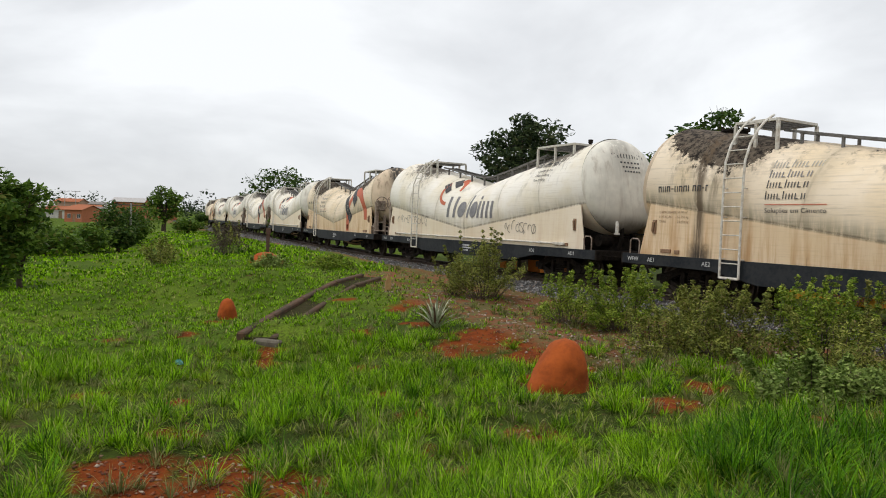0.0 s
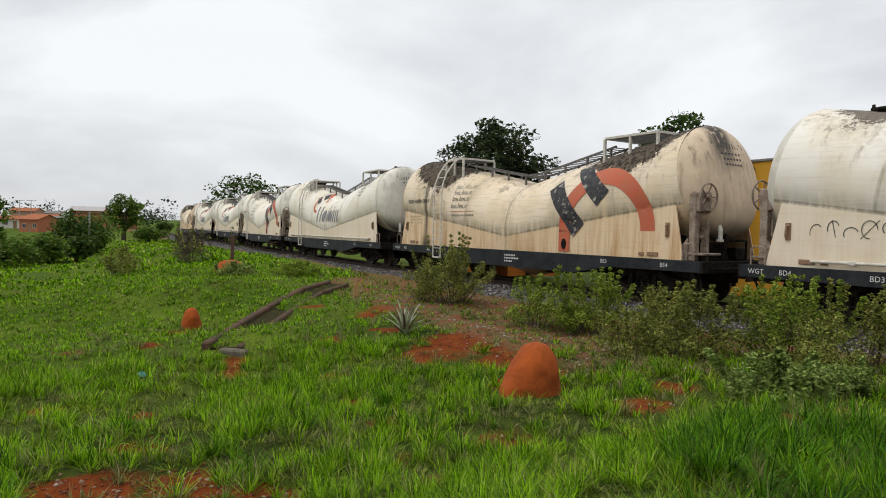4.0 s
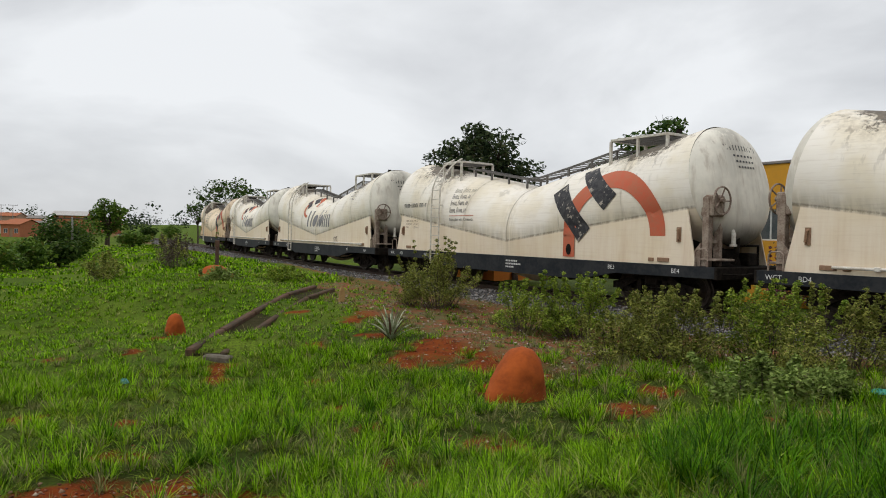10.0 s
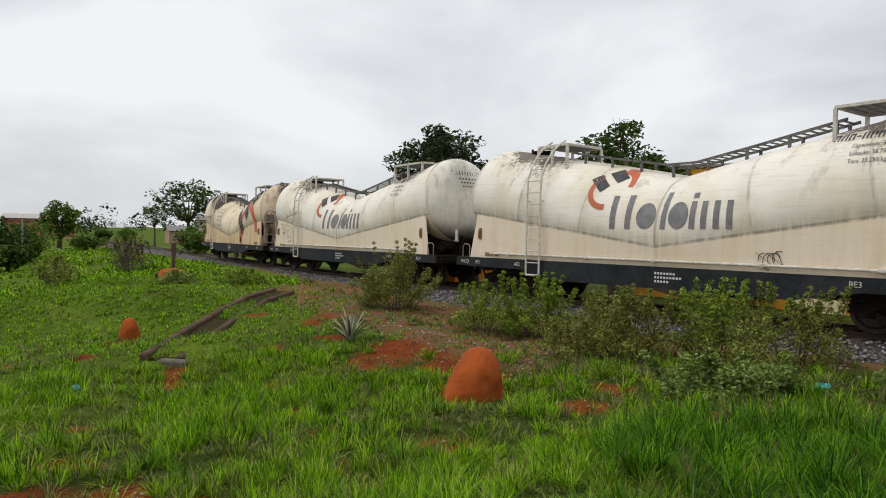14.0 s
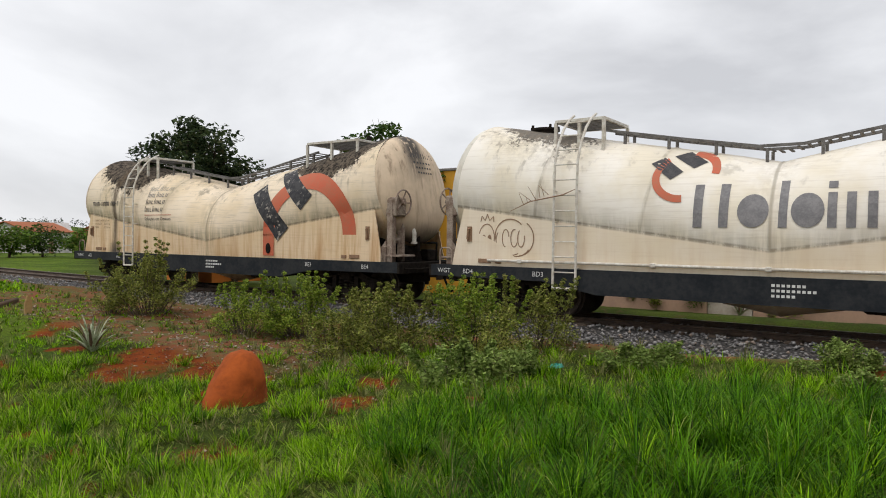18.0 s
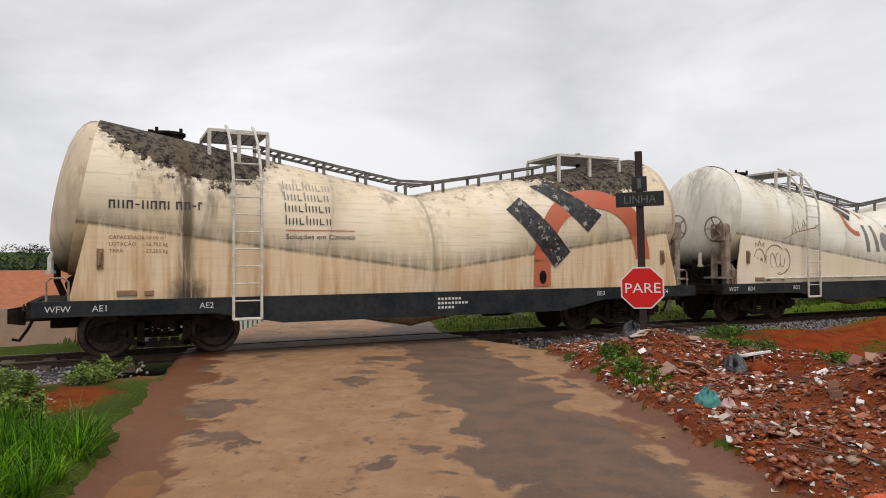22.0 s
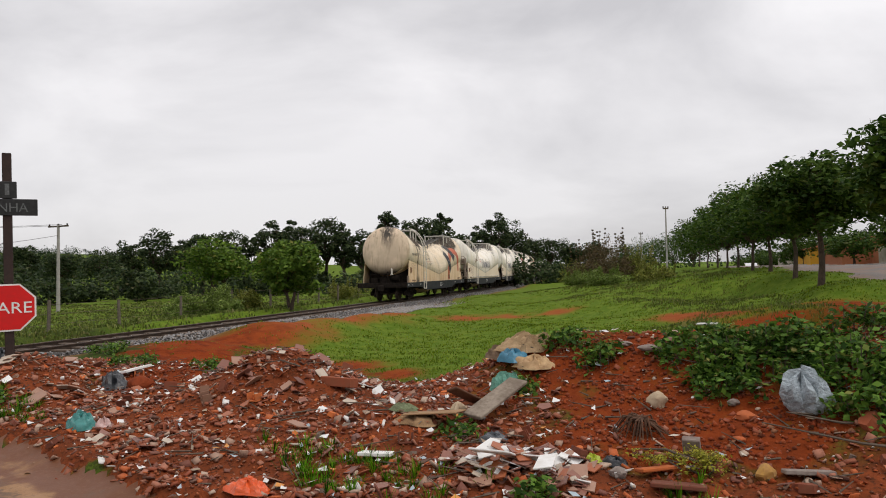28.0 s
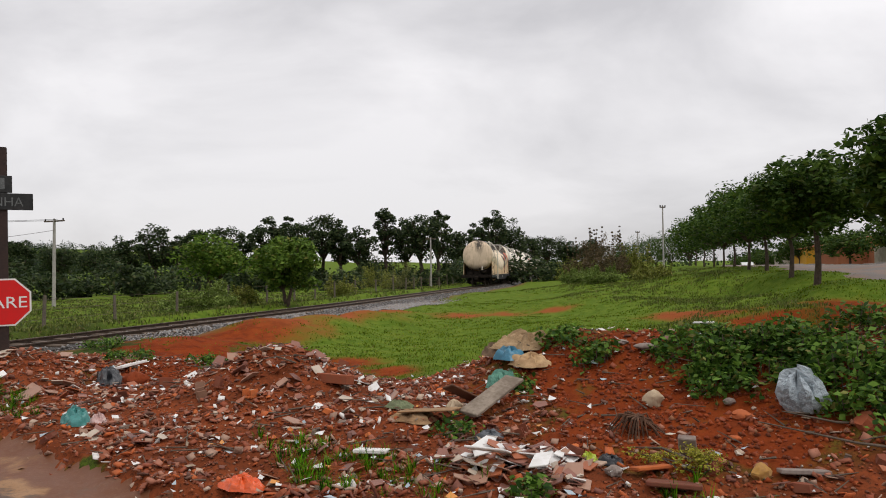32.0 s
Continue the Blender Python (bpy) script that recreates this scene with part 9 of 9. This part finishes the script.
def window(parent, x0, x1, z0, z1, y):
    w = part("window", Geo().box(x0, x1, y + 0.05, y + 0.07, z0, z1), M_GLASS, parent)
    part("window_frame", Geo().box(x0, x1, y + 0.02, y + 0.09, z0, z0 + 0.05).box(x0, x1, y + 0.02, y + 0.09, z1 - 0.05, z1).box(x0, x0 + 0.05, y + 0.02, y + 0.09, z0, z1).box(x1 - 0.05, x1, y + 0.02, y + 0.09, z0, z1).box((x0 + x1) / 2 - 0.025, (x0 + x1) / 2 + 0.025, y + 0.02, y + 0.09, z0, z1), M_FRAME, w)


def house(x, y, z, L, D, h, turn, wall, roof, label, pitch=0.35, holes=None):
    """A small house: four walls with openings, and a gabled roof with eaves."""
    t = thing("house", label, "house", "village houses", at=pose(x, y, z, 0, 0, turn))
    holes = holes or [(L * 0.15, L * 0.15 + 1.0, 1.0, 2.0), (L * 0.45, L * 0.45 + 0.85, 0, 2.05), (L * 0.7, L * 0.7 + 1.0, 1.0, 2.0)]
    part("wall", wall_with_hole(L, h, 0.15, holes), wall, t)
    part("wall", Geo().box(0, L, D - 0.15, D, 0, h), wall, t)
    ridge = h + pitch * D / 2
    for xx in (0, L - 0.15):
        part("gable_wall", Geo().loft([[(xx, 0.15, 0), (xx, D - 0.15, 0), (xx, D - 0.15, h), (xx, D / 2, ridge - 0.05), (xx, 0.15, h)], [(xx + 0.15, 0.15, 0), (xx + 0.15, D - 0.15, 0), (xx + 0.15, D - 0.15, h), (xx + 0.15, D / 2, ridge - 0.05), (xx + 0.15, 0.15, h)]]), wall, t)
    for sgn in (-1, 1):
        y0, y1 = (-0.35, D / 2) if sgn < 0 else (D + 0.35, D / 2)
        z0 = h - 0.35 * pitch
        part("roof", Geo().loft([[(-0.3, y0, z0), (L + 0.3, y0, z0), (L + 0.3, y0, z0 + 0.08), (-0.3, y0, z0 + 0.08)], [(-0.3, y1, ridge), (L + 0.3, y1, ridge), (L + 0.3, y1, ridge + 0.08), (-0.3, y1, ridge + 0.08)]]), roof, t)
    for o in holes:
        if o[2] > 0:
            window(t, *o, 0.0)
        else:
            part("door", Geo().box(o[0], o[1], 0.05, 0.09, 0, o[3], 0.005), M_BROWN_MARK, t)
    return t


# the mustard building behind the wagons; its front faces the track
p0, t0_, n0 = on_line(0)
ang = math.degrees(math.atan2(t0_[1], t0_[0]))
bx, by = 10.75, 26.1
t = thing("building", "mustard and cream flat-roofed building behind the track", "building", at=pose(bx, by, -0.75, 0, 0, ang))
holes = [(1.0, 2.3, 1.4, 2.6), (3.2, 4.35, 2.35, 3.4), (4.55, 5.75, 1.35, 2.75)]
part("wall", wall_with_hole(6.2, 4.9, 0.2, holes), M_MUSTARD, t, "mustard front wall")
part("cream_pier", Geo().box(6.2, 7.9, -0.06, 0.2, 0, 4.9), M_CREAMWALL, t, "cream painted wall strip")
part("wall", Geo().box(7.9, 9.3, 0, 0.2, 0, 4.9), M_MUSTARD, t, "mustard end wall")
part("wall", Geo().box(9.1, 9.3, 0.2, 7, 0, 4.9), M_MUSTARD, t)
part("wall", Geo().box(0, 0.2, 0.2, 7, 0, 4.9), M_CREAMWALL, t)
part("wall", Geo().box(0, 9.3, 6.8, 7, 0, 4.9), M_CREAMWALL, t)
part("roof", Geo().box(-0.05, 9.35, -0.05, 7.05, 4.9, 5.0, 0.02), M_ASBESTOS, t)
for o in holes:
    window(t, *o, 0.04)
bush(12.4, 21.2, 1.9, 1.8, 600, 0.07, 30, 34, leaf_paint("magenta_flower_bracts", (0.05, 0.08, 0.03), (0.42, 0.08, 0.24), (0.5, 0.16, 0.32)), "magenta-flowering bougainvillea in front of the building", sprigs=10, group="garden shrubs", name="flowering_shrub")
bush(17.5, 13.0, 0.7, 1.6, 601, 0.06, 30, 22, M_SHRUB_Y, "yellow-green garden hedge bush beyond the track", group="garden shrubs")
bush(15.6, 16.6, 1.0, 1.6, 602, 0.06, 30, 22, M_SHRUB, "dark green garden bush beyond the track", group="garden shrubs")
bush(16.4, 15.2, 1.0, 1.8, 603, 0.06, 30, 22, M_BRIGHT_TREE, "green garden bush beyond the track", group="garden shrubs")
agave(16.6, 14.2, 0.85, 30, 9, "large pale agave in a garden beyond the track")
garden = thing("garden_wall", "patchy low garden wall of faded plaster beyond the track", "wall")
for i, (s0, s1, h, m) in enumerate([(-8, -4.4, 1.1, M_PINKWALL), (-4.4, -3.2, 1.25, M_PLASTER), (-3.2, 0.3, 1.0, M_PINKWALL), (0.3, 2.2, 1.2, M_BRICKWALL), (2.2, 3.6, 1.0, M_PLASTER)]):
    pa, ta, na = on_line(s0)
    pb, _, nb = on_line(s1)
    a, b = pa + na * 7.6, pb + nb * 7.6
    part("panel", Geo().box(0, float(np.linalg.norm(b - a)) - 0.02, -0.08, 0.08, -0.4, h, 0.01), m, garden, at=pose(a[0], a[1], z_at(*a), 0, 0, math.degrees(math.atan2(b[1] - a[1], b[0] - a[0]))))
for i, s0 in enumerate(np.arange(3.8, 6.0, 0.14)):
    pa, ta, na = on_line(float(s0))
    a = pa + na * 7.4
    part("picket", Geo().box(-0.045, 0.045, -0.012, 0.012, -0.1, 0.85, 0.006), M_FRAME, garden, at=pose(a[0], a[1], z_at(*a), 0, 0, ang))
# an orange shed wall low behind the wagons
x_, y_ = polar(7.6, 29)
house(x_ - 1.4, y_, z_at(x_, y_), 2.8, 2.5, 1.5, ang, plain("orange_wall_paint", (0.62, 0.20, 0.03), (0.55, 0.18, 0.03), 0.8, 2.0), M_ASBESTOS, "low orange-painted shed behind the track", 0.2, holes=[(0.4, 1.1, 0, 1.3)])
r_ = random.Random(70)
village = [(-38.0 + 0.62 * k, 178 + 62 * ((k * 7) % 5) / 4 + 6 * (k % 3)) for k in range(25)]
village += [(-14.6, 150), (-12.6, 140), (-11.2, 160), (-6.2, 95), (-4.4, 90), (-8.4, 120), (0.5, 100)]
M_WHITEWALL = plain("whitewashed_wall", (0.62, 0.60, 0.56), (0.48, 0.45, 0.41), 0.9, 2.0)
M_SHEET = plain("weathered_sheet_roof", (0.50, 0.48, 0.46), (0.34, 0.31, 0.29), 0.6, 3.0)
styles = [(M_BRICKWALL, M_ROOF, "bare brick village house with clay tile roof"), (M_PINKWALL, M_ROOF, "faded pink village house with clay tile roof"), (M_WHITEWALL, M_ROOF, "whitewashed village house with clay tile roof"),
          (M_BRICKWALL, M_SHEET, "bare brick village house with pale sheet roof"), (M_PLASTER, M_ASBESTOS, "plastered village house with grey roof"), (M_PINKWALL, M_ASBESTOS, "faded pink village house with grey roof")]
for i, (hd, ds) in enumerate(village):
    x_, y_ = polar(hd, ds)
    wl, rf, lb = styles[(i * 5 + i // 4) % 6]
    house(x_, y_, z_at(x_, y_) - 0.2, r_.uniform(4.5, 7.5), r_.uniform(4.5, 6), r_.uniform(2.4, 3.0) * (1.8 if i % 6 == 2 else 1), r_.uniform(-50, 50) - hd, wl, rf, lb)
x_, y_ = polar(49.5, 25)
house(x_, y_, -1.75, 4.6, 6, 2.0, -56, M_PLASTER, M_ROOF, "low plastered house with an orange clay tile roof", 0.36)

# ---- street with houses on the far bank ----


p_ = Paint("worn_asphalt", 0.85)
c_ = p_.co(which="World")
p_.colour(p_.mix(p_.remap(p_.noise(c_, 1.2), 0.4, 0.65), p_.mix(p_.remap(p_.noise(c_, 40, 3), 0.4, 0.6), (0.12, 0.105, 0.095), (0.17, 0.15, 0.135)), (0.20, 0.13, 0.095)))
sheet("street", -30, 62, -135, -9, 0.6, street_mask, 0.05, p_.m, "worn grey asphalt street along the bank")
kerb = thing("kerb", "pale concrete kerb along the street", "kerb", kind="structure")
for k in range(42):
    u0 = -2 + 3.0 * k
    kx, ky = 5.85 - 0.885 * 9.6 + 0.466 * u0, -19.1 - 0.466 * 9.6 - 0.885 * u0
    part("kerbstone", Geo().box(0, 2.94, -0.08, 0.08, -0.2, 0.14, 0.015), M_POLE, kerb, at=pose(kx, ky, z_at(kx, ky), 0, 0, -62.2))
street_wall = thing("street_wall", "plastered and mustard boundary wall across the street", "wall")
for i, (u0, u1, h, m) in enumerate([(-4, 20, 1.6, M_PLASTER), (20, 42, 1.5, M_BRICKWALL), (42, 50, 1.7, M_PLASTER), (50, 62, 1.5, M_BRICKWALL), (62, 70, 2.0, M_MUSTARD), (70, 78, 2.2, M_PLASTER), (78, 90, 2.3, M_MUSTARD), (90, 98, 2.3, M_PLASTER), (98, 115, 2.4, M_PINKWALL), (115, 150, 2.5, M_PLASTER)]):
    kx, ky = 5.85 - 0.885 * 14.5 + 0.466 * u0, -19.1 - 0.466 * 14.5 - 0.885 * u0
    part("panel", Geo().box(0, u1 - u0 - 0.02, -0.09, 0.09, -0.9, h, 0.01), m, street_wall, at=pose(kx, ky, z_at(kx, ky), 0, 0, -62.2))
for i, (u0, roofm, wl) in enumerate([(52, M_ROOF, M_BRICKWALL), (66, M_ROOF, M_MUSTARD), (80, M_ASBESTOS, M_PLASTER), (94, M_ROOF, M_PLASTER), (108, M_ASBESTOS, M_CREAMWALL)]):
    kx, ky = 5.85 - 0.885 * 17 + 0.466 * u0, -19.1 - 0.466 * 17 - 0.885 * u0
    house(kx, ky, z_at(kx, ky) - 0.3, 8, 5, 2.3, -62.2, wl, roofm, "single-storey house behind the street wall", 0.22)
for i in range(15):
    u0, v0 = 24 + 7.4 * i + 1.5 * math.sin(i * 2.3), 12.3 + 0.5 * math.sin(i * 1.7)
    kx, ky = 5.85 - 0.885 * v0 + 0.466 * u0, -19.1 - 0.466 * v0 - 0.885 * u0
    tree("street_tree", kx, ky, 3.5 + 0.7 * math.sin(i * 1.3), 2.1 + 0.4 * math.sin(i * 2.9), 0.7, 330 + i, 0.17, 80, 26, M_STREET_TREE, "small street tree across the road", trunk=0.1, group="street trees", flat=0.6)


def car(x, y, turn, label):
    t = thing("car", label, "car", at=pose(x, y, z_at(x, y) + 0.06, 0, 0, turn))
    body = [(-1.9, 0.30), (-1.95, 0.62), (-1.75, 0.80), (-1.0, 0.88), (-0.55, 1.32), (0.75, 1.36), (1.35, 0.92), (1.85, 0.86), (1.92, 0.35)]
    part("body", Geo().prism(body, -0.78, 0.78), plain("white_car_paint", (0.7, 0.7, 0.7), (0.62, 0.62, 0.62), 0.3, 2.0, bump=0.0), t)
    for s_ in (-1, 1):
        part("side_window", Geo().prism([(-0.85, 0.92), (-0.48, 1.26), (0.7, 1.29), (1.15, 0.94)], s_ * 0.785 - 0.005, s_ * 0.785 + 0.005), M_GLASS, t)
        for xx in (-1.2, 1.2):
            w = part("wheel", Geo().disc((xx, s_ * 0.72, 0.29), (0, 1, 0), 0.29, 0.18, 16), M_UNDER, t)
            part("rim", Geo().disc((xx, s_ * 0.815, 0.29), (0, 1, 0), 0.17, 0.02, 12), M_WHITE_STEEL, w)
    return t


kx, ky = 5.85 - 0.885 * 8.4 + 0.466 * 88, -19.1 - 0.466 * 8.4 - 0.885 * 88
car(kx, ky, -62.2, "small white car parked along the street")
M_DRYBRUSH = leaf_paint("dry_brown_brush", (0.08, 0.06, 0.03), (0.20, 0.15, 0.08), (0.24, 0.15, 0.08))
for k in range(10):
    u0, v0 = 42 + 9 * k, 25 + 3 * math.sin(k * 2.3)
    kx, ky = 5.85 - 0.885 * v0 + 0.466 * u0, -19.1 - 0.466 * v0 - 0.885 * u0
    tree("tree", kx, ky, 5.2 + math.sin(k * 1.7), 3.2, 0.8, 340 + k, 0.2, 80, 24, M_TREE, "dark garden tree behind the street wall", trunk=0.16, group="garden trees")
# brush on the bank by the track's far end
for i, (hd, ds, h, w, m) in enumerate([(146.6, 46, 2.6, 3.4, M_DRYBRUSH), (148.2, 44, 2.7, 3.2, M_DRYBRUSH), (146.4, 52, 1.9, 3.6, M_SHRUB), (150.4, 45, 1.7, 3.0, M_SHRUB), (145.9, 60, 2.0, 4.0, M_SHRUB), (147.6, 40, 0.8, 2.4, M_HERB), (151.6, 38, 1.0, 2.2, M_SHRUB), (146.0, 44, 0.8, 2.4, M_HERB)]):
    x_, y_ = polar(hd, ds)
    bush(x_, y_, h, w, 620 + i, 0.10, 30, 30, m, "dense dry brush on the bank beside the track", sprigs=12, group="brush on the bank", name="brush")
# yellow weeds and scraps at the foot of the heap
M_YELWEED = leaf_paint("wilting_yellow_weed", (0.20, 0.20, 0.025), (0.42, 0.40, 0.05), (0.34, 0.22, 0.08))
bush(2.3, -4.72, 0.11, 0.18, 700, 0.022, 16, 6, M_YELWEED, "wilting yellow weeds at the foot of the heap", d=0.35, category="weeds", sprigs=5, group="weeds on the rubble", name="weed")
bush(2.62, -4.75, 0.09, 0.14, 701, 0.02, 14, 5, M_YELWEED, "small yellow weeds beside broken tiles", d=0.25, category="weeds", sprigs=3, group="weeds on the rubble", name="weed")
crumpled("plastic_bag", 3.05, -4.5, 0.12, 0.10, 0.07, 21, plastic("yellow_green_plastic", (0.42, 0.50, 0.04)), "small yellow-green plastic scrap beside broken tiles")
crumpled("plastic_bag", 2.9, -4.55, 0.2, 0.14, 0.07, 22, plastic("black_film", (0.015, 0.016, 0.02)), "crumpled black plastic film beside broken tiles")
crumpled("plastic_bag", 3.95, -4.45, 0.26, 0.2, 0.08, 23, plastic("slate_plastic", (0.07, 0.08, 0.09)), "dark slate plastic sheet beside the tile heap")
slab("roof_tile", 2.56, -4.5, 0.26, 0.12, 0.025, 60, 12, plain("bright_clay_tile", (0.46, 0.12, 0.03), (0.36, 0.09, 0.03), 0.85, 6.0), "bright orange clay tile at the heap's foot", "roof tile")
slab("cardboard", 4.62, -4.42, 0.5, 0.3, 0.012, 25, 6, plain("wet_cardboard", (0.33, 0.20, 0.10), (0.22, 0.13, 0.07), 0.95, 7.0), "wet brown cardboard sheet on the rubble", "cardboard", lift=0.09, roll=5)


def motions():
    """The train rolls by; its wheels turn."""
    for i, w in enumerate(train):
        walk(w, [(t * 0.5, wagon_pose(train_s(t * 0.5) + i * PITCH)) for t in range(65)])
        if i > 8:
            continue
        for bogie in [o for o in w.children if o.name.startswith("bogie")]:
            for k, ws in enumerate([o for o in bogie.children if o.name.startswith("wheelset")]):
                x = ws.matrix_basis.translation.x
                rows = []
                for n in range(321):
                    q = math.degrees(train_s(n * 0.1) / 0.42)
                    rows.append((n * 0.1, Matrix.Translation((x, 0, 0.42)) @ Matrix.Rotation(radians(q % 360), 4, "Y")))
                walk(ws, rows)


motions()
